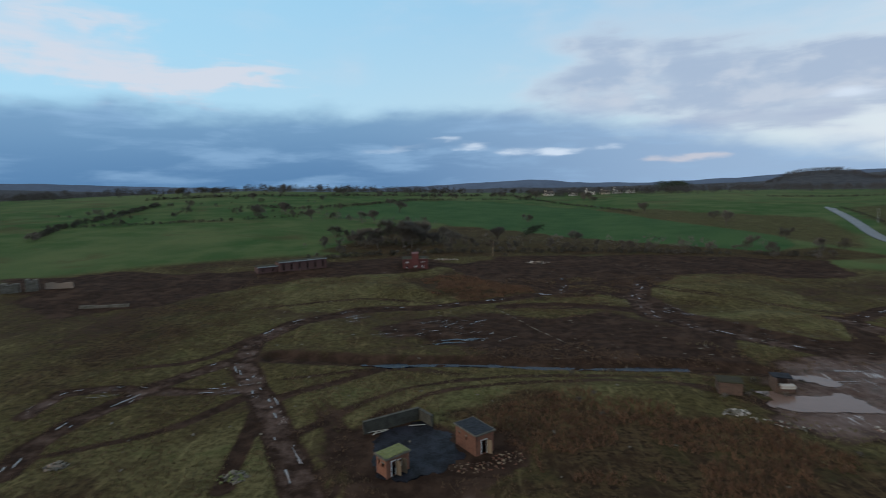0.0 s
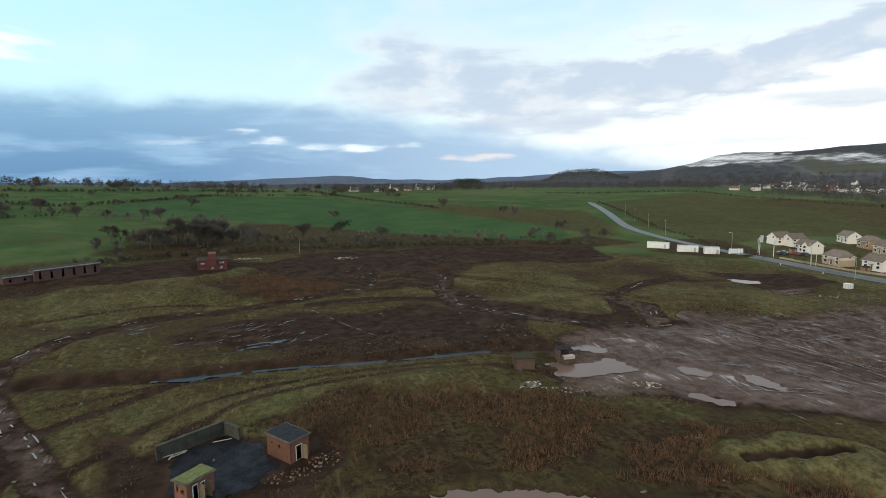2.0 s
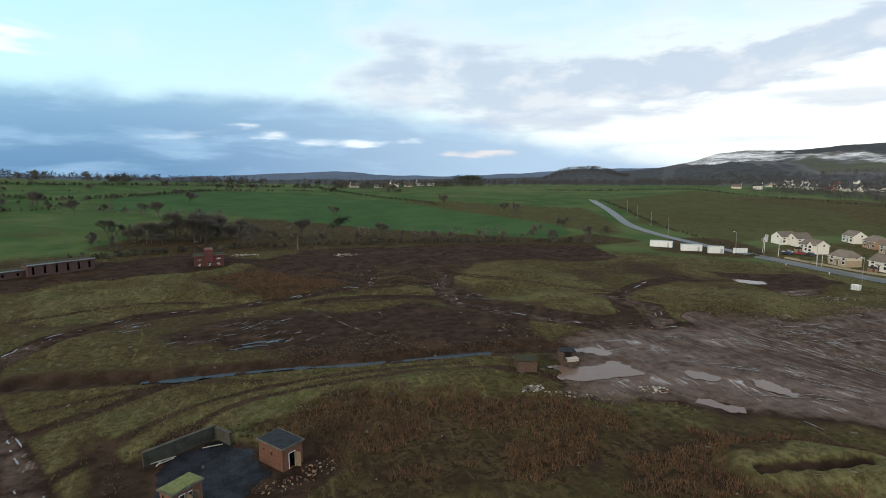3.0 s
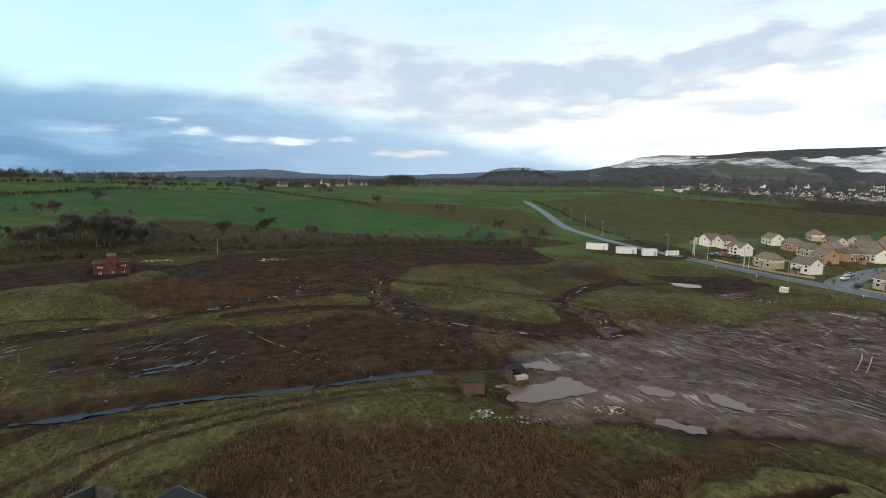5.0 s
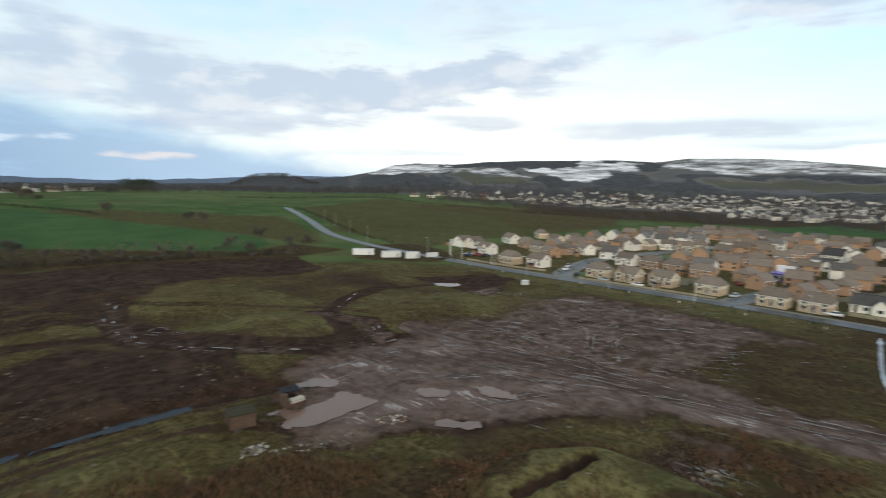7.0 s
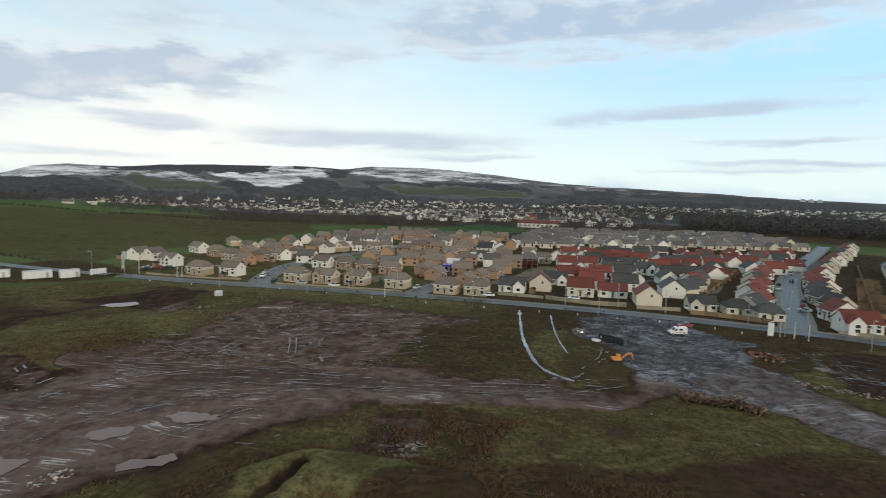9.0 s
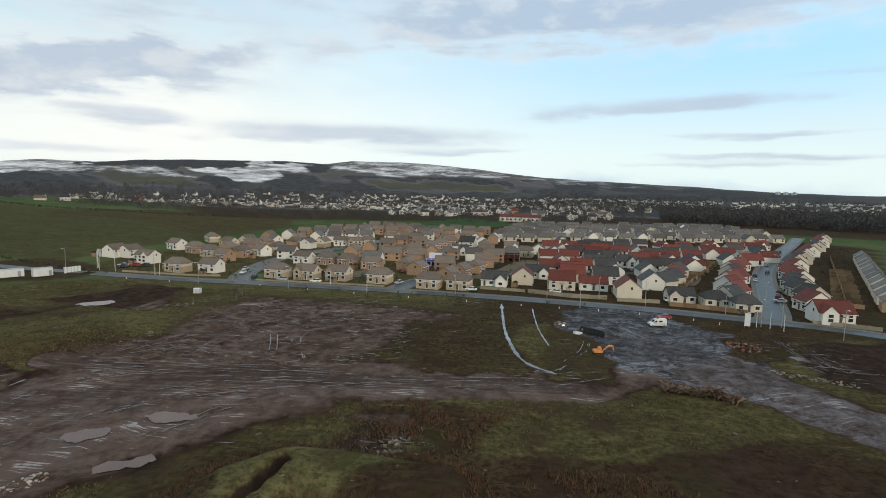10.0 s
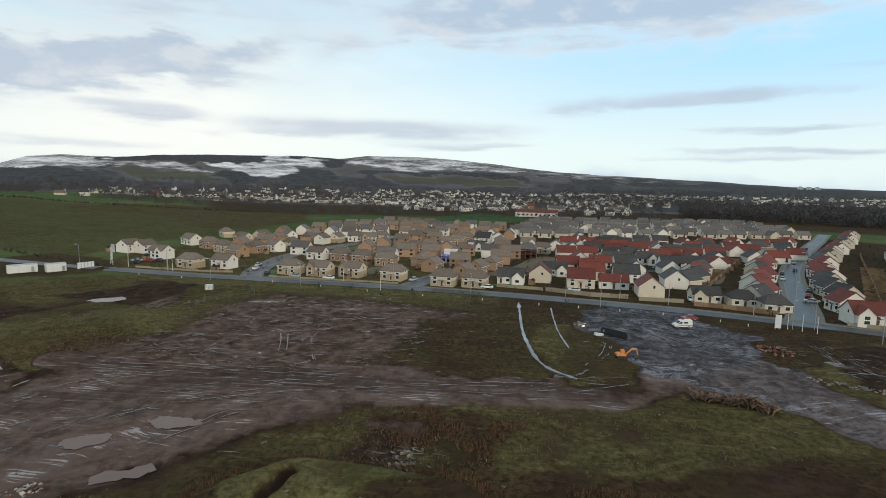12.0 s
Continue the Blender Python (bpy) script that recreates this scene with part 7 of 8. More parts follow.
def brush(name, label, xs, ys, heights, count, mat, fatness=0.55, category="woodland", blade=0.085, seed=1):
    """Many trees or bushes far off as loose fine pieces in one mesh."""
    rnd = np.random.RandomState(seed)
    count = int(count * 1.3)
    xs, ys, hs = (np.repeat(np.asarray(v, float), count) for v in (xs, ys, heights))
    n = len(xs)
    zs = terrain(xs, ys)
    a, d = rnd.uniform(0, 6.283, n), np.sqrt(rnd.rand(n))
    up = rnd.beta(2.0, 1.6, n)
    wide = fatness * hs * np.sqrt(np.clip(1 - (2 * up - 0.9) ** 2, 0.08, 1)) * 0.62
    mid = np.stack([xs + np.cos(a) * d * wide, ys + np.sin(a) * d * wide, zs + up * hs], -1)
    tri = mid[:, None, :] + rnd.normal(0, 1, (n, 3, 3)) * (hs * blade)[:, None, None] * (0.55, 0.55, 0.75)
    ob = triangles(name, tri, mat)
    return tagged(ob, label, category, kind="stuff")


def polar(b, r):
    return EYE_X + r * np.sin(np.radians(b)), EYE_Y + r * np.cos(np.radians(b))


rs = np.random.RandomState(8)
x = rs.uniform(170, 480, 1900)
y = rs.uniform(-230, 200, 1900)
keep = (area_mask(x, y, ESTATE, 1) > 0.5) & (np.max([line_mask(x, y, q, 9, 1) for q in (MAIN_ROAD, EAST_ROAD)], axis=0) < 0.1)
keep &= np.array([min(math.hypot(a - p, b - q) for p, q in TAKEN) > 6.5 for a, b in zip(x, y)])
brush("shrubs", "dark evergreen and bare shrubs in the estate gardens", x[keep], y[keep], rs.uniform(0.8, 2.4, keep.sum()), 22, CONIFER, 0.9, "shrub", 0.16, 31)


def strewn(n, b0, b1, r0, r1):
    return polar(rs.uniform(b0, b1, n), rs.uniform(r0, r1, n))


def along(pts, every, wobble):
    out = []
    for (ax, ay), (bx, by) in zip(pts[:-1], pts[1:]):
        k = max(2, int(math.hypot(bx - ax, by - ay) / every))
        for i in range(k):
            t = (i + rs.rand()) / k
            out.append((ax + (bx - ax) * t + rs.normal(0, wobble), ay + (by - ay) * t + rs.normal(0, wobble)))
    return np.array(out).T


for pts, h, label in (
    ([(-221, 283), (-236, 325), (-237, 360), (-242, 402), (-250, 470)], 3.0, "dark overgrown field hedge climbing the slope"),
    ([(-170, 441), (-156, 455), (-132, 445), (-109, 464), (-76, 503), (-26, 576)], 2.2, "thin winter hedge between two pastures"),
    ([(-120, 403), (-98, 417), (-64, 373), (-43, 361), (-8, 368)], 4.5, "tall overgrown hedge of bare thorn"),
    ([(82, 660), (117, 561), (144, 480), (153, 437)], 1.5, "low clipped hedge along a field lane"),
    ([(-290, 520), (-200, 560), (-110, 600), (-20, 640), (90, 668)], 2.4, "hedge with trees along the skyline"),
    ([(-250, 330), (-180, 350), (-110, 392)], 1.6, "gappy hedge across the pasture"), ([(-66, 232), (-40, 250), (0, 262), (60, 266), (110, 250), (160, 232)], 2.0, "rough thorn scrub along the site's edge"),
    
    ([(-26, 576), (40, 600), (95, 610)], 1.6, "thin hedge along the top of the crop field"),
    ([(-66, 262), (-46, 284), (-20, 292), (10, 284), (40, 288), (70, 284), (110, 268), (150, 256)], 4.5, "tangled brown thorn scrub below the crop field"),
    ([(330, 560), (400, 520), (478, 469)], 1.8, "hedge at the top of the olive field"), ([(208, 172), (214, 200), (232, 262), (272, 345), (312, 430)], 0.9, "low hedge beside the uphill road"), ([(478, 469), (481, 404), (559, 260)], 1.6, "hedge at the far edge of the olive field"),
):
    x, y = along(pts, 1.5 if h < 4 else 3.4, 0.9 if h < 4 else 4.0)
    keep = bumps(x, y, 16, 2) > (-0.5 if h < 4 else -0.1)
    x, y = x[keep], y[keep]
    brush("hedge", label, x, y, (h + 0.3) * rs.uniform(0.5, 1.25, len(x)), 30 if h < 4 else 18, HEDGEWOOD if h < 4 else TWIG, 0.8, "hedge", 0.2 if h < 4 else 0.12, 3)

x, y = strewn(900, -40, 30, 690, 1000)
keep = (bumps(x, y, 160, 2) > 0.1) | (np.abs(np.degrees(np.arctan2(x - EYE_X, y - EYE_Y)) - 16) < 8)
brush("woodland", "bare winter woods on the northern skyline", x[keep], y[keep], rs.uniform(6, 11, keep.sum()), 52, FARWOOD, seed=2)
x, y = strewn(420, -42, 2, 640, 720)
keep = bumps(x, y, 45, 2) > 0.1
brush("woodland", "dark line of winter trees along the field crest", x[keep], y[keep], rs.uniform(3.5, 8.5, keep.sum()), 44, HEDGEWOOD, 0.8, seed=22)
x, y = strewn(160, 8, 24, 690, 780)
brush("woodland", "dark garden trees round the crest cottages", x, y, rs.uniform(4, 9, 160), 44, HEDGEWOOD, 0.8, seed=23)
x, y = polar(rs.normal(22.9, 0.75, 60), rs.uniform(900, 960, 60))
brush("woodland", "dark copse of evergreens on the crest", x, y, rs.uniform(13, 17, 60), 40, CONIFER, 0.8, seed=4)
x, y = strewn(420, 30.5, 39, 2250, 2700)
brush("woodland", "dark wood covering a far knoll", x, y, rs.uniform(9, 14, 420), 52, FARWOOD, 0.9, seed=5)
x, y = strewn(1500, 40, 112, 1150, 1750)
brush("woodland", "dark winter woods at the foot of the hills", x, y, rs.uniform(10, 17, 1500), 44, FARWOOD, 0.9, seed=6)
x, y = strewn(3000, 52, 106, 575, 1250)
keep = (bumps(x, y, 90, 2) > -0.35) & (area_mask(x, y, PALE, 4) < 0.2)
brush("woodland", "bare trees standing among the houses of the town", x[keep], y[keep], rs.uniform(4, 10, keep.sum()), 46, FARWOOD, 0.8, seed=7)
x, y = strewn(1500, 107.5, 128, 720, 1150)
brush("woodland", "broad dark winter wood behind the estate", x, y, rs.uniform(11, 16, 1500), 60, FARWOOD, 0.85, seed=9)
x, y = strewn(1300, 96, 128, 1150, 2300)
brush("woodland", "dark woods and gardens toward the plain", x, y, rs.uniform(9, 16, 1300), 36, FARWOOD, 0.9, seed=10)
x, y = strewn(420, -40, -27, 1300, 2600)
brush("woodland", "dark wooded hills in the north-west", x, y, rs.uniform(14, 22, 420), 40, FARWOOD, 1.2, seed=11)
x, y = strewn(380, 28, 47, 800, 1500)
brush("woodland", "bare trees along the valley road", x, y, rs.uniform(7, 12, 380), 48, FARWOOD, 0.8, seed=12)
x, y = strewn(60, 50, 60, 660, 720)
brush("woodland", "bare trees beside outlying cottages", x, y, rs.uniform(4, 8, 60), 52, FARWOOD, 0.8, seed=13)


# rough grass and dead bracken stalks
def tufts(name, label, count, area, mat, tall, wide, seed, test):
    rnd = np.random.RandomState(seed)
    x, y = rnd.uniform(area[0], area[1], count), rnd.uniform(area[2], area[3], count)
    keep = test(x, y)
    x, y = x[keep], y[keep]
    z = terrain(x, y)
    x, y, z = (np.repeat(v, 4) for v in (x, y, z))
    n = len(x)
    h = tall * rnd.uniform(0.4, 1.2, n)
    a = rnd.uniform(0, 6.283, n)
    base = np.stack([x + rnd.normal(0, wide * 2, n), y + rnd.normal(0, wide * 2, n), z - 0.05], -1)
    side = np.stack([np.cos(a), np.sin(a), np.zeros(n)], -1) * (wide * rnd.uniform(0.5, 1.4, n))[:, None]
    tip = base + np.stack([rnd.normal(0, 0.35, n) * h, rnd.normal(0, 0.35, n) * h, h], -1)
    return tagged(triangles(name, np.stack([base - side, base + side, tip], 1), mat), label, "grass", kind="stuff")


def in_any(outlines, soft=1.0):
    return lambda x, y: np.max([area_mask(x + 4 * bumps(x, y, 20, 3), y + 4 * bumps(x + 300, y, 20, 3), o, soft) for o in outlines], axis=0) > 0.4


def clear_of_use(test):
    busy = [HARDSTAND, YARD, *(p for p, deep in POOLS)]
    return lambda x, y: test(x, y) & (line_mask(x, y, TRENCH, 3, 1) < 0.3) & (np.max([area_mask(x, y, o, 0.5) for o in busy], axis=0) < 0.3) & (np.max([line_mask(x, y, p, w, 0.5) for p, w, s in TRACKS] + [line_mask(x, y, DITCH, 3, 1)], axis=0) < 0.4) \
        & (bumps(x, y, 7, 2) > -0.25)


tufts("bracken", "dead rust-brown bracken and stalks on the bank", 110000, (-20, 112, -30, 214), material("dead_bracken", (0.135, 0.068, 0.032), 0.95, (0.06, 0.03, 0.016), 3.0, 0.9), 0.95, 0.05, 41, clear_of_use(lambda x, y: in_any(BRACKEN)(x, y) & (line_mask(x, y, MOUND, 8, 2) < 0.4)))
tufts("rough_grass", "pale straw-coloured rough grass on the heaps", 80000, (-74, 165, -32, 205), material("straw_grass", (0.145, 0.120, 0.052), 0.95, (0.070, 0.062, 0.025), 4.0, 0.9), 0.45, 0.05, 42, clear_of_use(in_any(GREENS)))
tufts("rough_grass", "dull brown rough grass between the tracks", 60000, (-74, 120, 45, 205), material("dull_grass", (0.11, 0.068, 0.032), 0.95, (0.05, 0.032, 0.017), 4.0, 0.9), 0.4, 0.05, 43, clear_of_use(lambda x, y: bumps(x, y, 34, 3) < 0.1))

# a leaning telegraph pole, the mesh fence round the steel store, a pair of flooded ruts
mast = empty("telegraph_pole", "pale leaning wooden pole at the edge of the scrub", "pole", at=on_ground(20.7, 253.4))
bm = bmesh.new()
limb(bm, Vector((0, 0, -0.4)), Vector((0.35, 0, 7.0)), 0.16, 0.11, 7)
part("shaft", bm, TIMBER, mast)
bm = bmesh.new()
box(bm, -0.55, -0.06, 6.2, 1.15, 0.06, 6.34)
part("cross_arm", bm, TIMBER, mast)
FENCE_LINE = [(168, 112), (172, 106), (178.5, 101), (190, 108), (202, 116)]
fence = empty("site_fence", "thin galvanised post and rail fence round the steel store", "fence")
stops = smooth_line(FENCE_LINE, 2.6)
for p, q in zip(stops[:-1], stops[1:]):
    zp, zq = lie(p.x, p.y), lie(q.x, q.y)
    bm = bmesh.new()
    limb(bm, Vector((p.x, p.y, zp - 0.3)), Vector((p.x, p.y, zp + 1.7)), 0.07, 0.06, 5)
    part("post", bm, CONCRETE, fence)
    bm = bmesh.new()
    for h in (0.35, 1.0, 1.6):
        limb(bm, Vector((p.x, p.y, zp + h)), Vector((q.x, q.y, zq + h)), 0.03, 0.03, 4)
    part("rail", bm, DARKSTEEL, fence)
for pts in ([(136, 74), (130, 71.5), (123.5, 69.3)], [(136.4, 72.3), (130, 69.8), (123.8, 67.6)]):
    bm = bmesh.new()
    ribbon(bm, smooth_line(pts, 0.7), -0.10, 0.10, 0.1, 0.3, 0.8)
    tagged(part("water", bm, RUT_WATER), "pale water standing in a wheel rut", "water", kind="structure")

# ---- estate details ----
def place(x, y, yaw=0.0, lift=0.12):
    return pose(x, y, lie(x, y) + lift, 0, 0, yaw)


def post(bm, x, y, z0, z1, r, sides=6):
    limb(bm, Vector((x, y, z0)), Vector((x, y, z1)), r, r * 0.7, sides)


def lamp_post(x, y, yaw, tall=8.0):
    s = empty("street_lamp", "tall galvanised street lamp beside the road", "street lamp", "street lamps", at=place(x, y, yaw))
    bm = bmesh.new()
    post(bm, 0, 0, -0.3, tall, 0.11)
    part("pole", bm, GALV, s)
    bm = bmesh.new()
    limb(bm, Vector((0, 0, tall - 0.05)), Vector((1.2, 0, tall + 0.15)), 0.06, 0.05)
    part("arm", bm, GALV, s)
    bm = bmesh.new()
    box(bm, 1.0, -0.14, tall + 0.08, 1.7, 0.14, tall + 0.22)
    part("lantern", bm, WHITEPAINT, s)
    return s


lamp = lamp_post(207, 60, 170)
for x, y in ((208, 78), (181.5, -11), (196, -2), (189.5, -34), (180, -56), (196, -20), (213.5, 154), (152, -74), (164.6, -65), (164, -59), (188, 30), (197, 92), (200, 128), (211, 190), (214, 236), (230, 268), (246, 300), (262, 330), (196, -76), (236, -96), (282, -124), (330, -152)):
    copy_thing(lamp, place(x, y, 170 if x < 212 else 60))

# low boundary walls, timber fences and hedges round the gardens
def boundary(pts, h, mat, label, category, posts=True):
    f = empty(category.replace(" ", "_"), label, category, "garden boundaries")
    for p, q in zip(pts[:-1], pts[1:]):
        n = max(1, int(math.hypot(q[0] - p[0], q[1] - p[1]) / 3.0))
        for k in range(n):
            a = (p[0] + (q[0] - p[0]) * k / n, p[1] + (q[1] - p[1]) * k / n)
            b = (p[0] + (q[0] - p[0]) * (k + 1) / n, p[1] + (q[1] - p[1]) * (k + 1) / n)
            z = lie((a[0] + b[0]) / 2, (a[1] + b[1]) / 2)
            bm = bmesh.new()
            slab(bm, a, b, 0.16, z - 0.3, z + h * random.uniform(0.94, 1.04))
            part("panel", bm, mat, f)
            if posts:
                bm = bmesh.new()
                post(bm, a[0], a[1], z - 0.3, z + h + 0.18, 0.14, 4)
                part("post", bm, mat, f)


FENCEWOOD = material("weathered_fence", (0.24, 0.15, 0.08), 0.85, (0.15, 0.09, 0.05), 0.6, each=0.25)
WALLSTONE = material("pale_block_wall", (0.27, 0.23, 0.16), 0.85, (0.19, 0.16, 0.11), 0.7, each=0.1)
random.seed(77)
boundary([(209, 21.5), (206, 7), (205, 5)], 1.1, WALLSTONE, "low pale block garden wall", "garden wall")
boundary([(204.5, 4), (198, -11), (196.8, -23)], 1.5, WALLSTONE, "pale block garden wall with piers", "garden wall")
boundary([(194.5, -26), (193.2, -40)], 1.3, WALLSTONE, "pale block garden wall with piers", "garden wall")
boundary([(189.5, -42), (187, -50), (180.5, -63)], 1.5, FENCEWOOD, "brown timber garden fence with pale piers", "garden fence")
boundary([(170.6, -77), (168.2, -84), (164, -92)], 1.2, WALLSTONE, "low pale block garden wall", "garden wall")
boundary([(210.5, 110), (209, 84), (207.5, 66), (206.5, 58)], 0.7, WALLSTONE, "low pale kerb wall before front gardens", "garden wall", False)
boundary([(214, 168), (215.5, 142), (217, 128)], 0.8, WALLSTONE, "low garden wall before white houses", "garden wall", False)
boundary([(188, -98), (230, -122), (290, -156), (350, -190)], 1.7, FENCEWOOD, "long brown timber fence behind gardens", "garden fence")
for k in range(10):
    x, y = 200 + 9.8 * k, -100 - 5.8 * k
    boundary([(x, y), (x - 4.5, y - 8)], 1.6, FENCEWOOD, "brown timber fence between back gardens", "garden fence", False)
    boundary([(x + 16, y + 46), (x + 21, y + 54)], 1.6, FENCEWOOD, "brown timber fence between back gardens", "garden fence", False)
boundary([(226, -60), (270, -84), (306, -104)], 1.7, FENCEWOOD, "brown timber fence between rows of gardens", "garden fence")
for k in range(6):
    x, y = 228 + 12 * k, 92 - 10 * k
    boundary([(x, y), (x + 16, y - 3)], 1.6, FENCEWOOD, "brown timber fence between brick houses", "garden fence", False)

# lawns and bare garden plots
def plot(pts, mat, label, name="lawn"):
    line = smooth_line(pts + pts[:1], 3.0)[:-1]
    bm = bmesh.new()
    mid = sum((p for p in line), Vector()) / len(line)
    c = bm.verts.new((mid.x, mid.y, lie(mid.x, mid.y) + 0.16))
    ring = [bm.verts.new((p.x, p.y, lie(p.x, p.y) + 0.12)) for p in line]
    for a, b in zip(ring, ring[1:] + ring[:1]):
        bm.faces.new((c, a, b))
    bmesh.ops.recalc_face_normals(bm, faces=bm.faces[:])
    tagged(part(name, bm, mat), label, "lawn", kind="structure")


plot([(204, 108), (207, 116), (226, 117), (224, 110)], LAWN, "small wet lawn at a street corner")
plot([(296, 112), (320, 103), (345, 92), (380, 84), (384, 78), (340, 86), (300, 100)], LAWN, "long green common between the houses")
plot([(212, 24), (206, 8), (210, 4), (216, 20)], LAWN, "small front lawn")
plot([(222, -100), (300, -142), (306, -148), (226, -112)], GARDEN, "bare brown back gardens", "garden")
plot([(262, -60), (300, -80), (306, -98), (256, -78), (232, -64)], GARDEN, "bare brown back gardens", "garden")
plot([(232, 30), (262, 14), (300, 2), (296, -10), (262, 0), (236, 16)], GARDEN, "unfinished muddy building plot", "garden")
plot([(226, 86), (246, 74), (248, 62), (228, 68)], GARDEN, "bare garden plots behind houses", "garden")
plot([(280, 150), (300, 160), (312, 148), (290, 138)], GARDEN, "reddish bare garden plots", "garden")


def car(label, paint):
    c = empty("car", label, "car", "parked cars")
    bm = bmesh.new()
    profile_body(bm, [(-2.1, 0.35), (2.05, 0.35), (2.15, 0.65), (2.0, 0.85), (0.95, 0.95), (-1.9, 1.0), (-2.15, 0.8)], 0.88, 0.1)
    part("body", bm, paint, c)
    bm = bmesh.new()
    profile_body(bm, [(-1.75, 0.97), (1.0, 0.95), (0.35, 1.42), (-1.2, 1.45)], 0.8, 0.35)
    part("cabin", bm, PANE, c)
    bm = bmesh.new()
    profile_body(bm, [(-1.15, 1.43), (0.3, 1.4), (0.2, 1.47), (-1.1, 1.5)], 0.62)
    part("roof", bm, paint, c)
    for x in (1.3, -1.3):
        for s in (-1, 1):
            wheel(c, x, s * 0.8, 0.31, 0.31, 0.2)
    for s in (-1, 1):
        bm = bmesh.new()
        box(bm, 1.98, s * 0.62 - 0.18, 0.62, 2.14, s * 0.62 + 0.18, 0.78)
        part("headlight", bm, GALV, c)
    return c


def paint(name, rgb):
    return material(name, rgb, 0.3, tuple(v * 0.8 for v in rgb), 2.0)


CARS = [car("white hatchback parked on the street", paint("white_car_paint", (0.75, 0.75, 0.75))), car("dark blue car parked on the street", paint("navy_car_paint", (0.03, 0.035, 0.06))),
        car("dark red car parked by the houses", paint("red_car_paint", (0.25, 0.03, 0.03))), car("silver car parked by the houses", paint("silver_car_paint", (0.4, 0.41, 0.43)))]
used = set()
for i, x, y, yaw in ((0, 226, 122.5, 8), (3, 236, 126, 8), (1, 264, -105, -28), (0, 250, -98.5, -28), (1, 222, -94, -28), (2, 212, -88.5, -28), (3, 202, -84, 60), (0, 197, -43.5, 170), (0, 204, 25, 80), (3, 213.5, 53.5, 160),
                     (2, 243, 57, 30), (1, 222, 173, 95), (3, 224.5, 175, 95), (2, 227, 171, 95), (1, 229, 168, 95), (1, 275, -116, -28), (3, 300, -128, -30), (2, 168.8, -33.5, 102), (3, 340, -153, -30), (0, 262, -40, 100), (1, 270, -52, 120), (0, 318, 98, -20),
                     (3, 300, 106, 150), (0, 278, 121, 10), (1, 372, -172, -30), (0, 210.5, 86, 80), (3, 212, 100, 80), (1, 216, 113, 10), (2, 236, 38, -20), (0, 205, -6, 70)):
    m = place(x, y, yaw, 0.22)
    if i in used:
        copy_thing(CARS[i], m)
    else:
        used.add(i)
        CARS[i].matrix_basis = m

# white sign board, marker posts and flag poles
board = empty("sign_board", "tall blank white sign board at the street corner", "sign", at=place(162.5, -54.5, -100, 0.0))
bm = bmesh.new()
box(bm, -0.75, -0.06, 0.5, 0.75, 0.06, 4.2)
part("panel", bm, WHITEPAINT, board)
for s in (-1, 1):
    bm = bmesh.new()
    box(bm, s * 0.55 - 0.08, 0.06, -0.4, s * 0.55 + 0.08, 0.2, 4.0)
    part("leg", bm, TIMBER, board)
pole = empty("marker_post", "thin white marker post at the street corner", "post", "corner posts", at=place(163.5, -57.5, 0, 0.0))
bm = bmesh.new()
post(bm, 0, 0, -0.3, 4.6, 0.09)
part("shaft", bm, WHITEPAINT, pole)
bm = bmesh.new()
post(bm, 0, 0, 4.6, 4.75, 0.13)
part("cap", bm, GALV, pole)
for x, y in ((162, -60.5), (160, -63.2), (208.5, 79.5), (194, 62), (212.5, 153), (213.2, 151.5)):
    copy_thing(pole, place(x, y, 0, 0.0))
flag = empty("flag_pole", "slender white flag pole with a pale flag", "flag pole", "flag poles", at=place(213, 177))
bm = bmesh.new()
post(bm, 0, 0, -0.3, 7.0, 0.08)
part("pole", bm, WHITEPAINT, flag)
n = 6
bm = bmesh.new()
rows = [[bm.verts.new((0.05 + 1.6 * i / n, 0.14 * math.sin(i * 1.3 + j), 5.5 + 1.4 * j - 0.25 * (i / n) ** 2)) for j in (0, 1)] for i in range(n + 1)]
for a, b in zip(rows[:-1], rows[1:]):
    bm.faces.new((a[0], b[0], b[1], a[1]))
bmesh.ops.solidify(bm, geom=bm.faces[:], thickness=0.03)
part("flag", bm, WHITEPAINT, flag)
for x, y in ((217, 181), (214, 171), (218, 174), (219, 182), (224, 186)):
    copy_thing(flag, place(x, y, random.uniform(-30, 30)))
bollard = empty("bollard", "small white bollard on the grass verge", "bollard", "verge bollards", at=place(172, -36, 0, 0.0))
bm = bmesh.new()
limb(bm, Vector((0, 0, -0.2)), Vector((0, 0, 0.62)), 0.13, 0.11, 8)
part("shaft", bm, WHITEPAINT, bollard)
bm = bmesh.new()
limb(bm, Vector((0, 0, 0.62)), Vector((0, 0, 0.72)), 0.14, 0.06, 8)
part("cap", bm, WHITEPAINT, bollard)
for x, y in ((168.5, -42), (165, -48), (174.5, -28), (177, -16), (179, -4), (181, 8), (184, 26), (187, 46), (191, 66), (195, 84), (200, 104), (201, 140), (202, 158)):
    copy_thing(bollard, place(x, y, 0, 0.0))

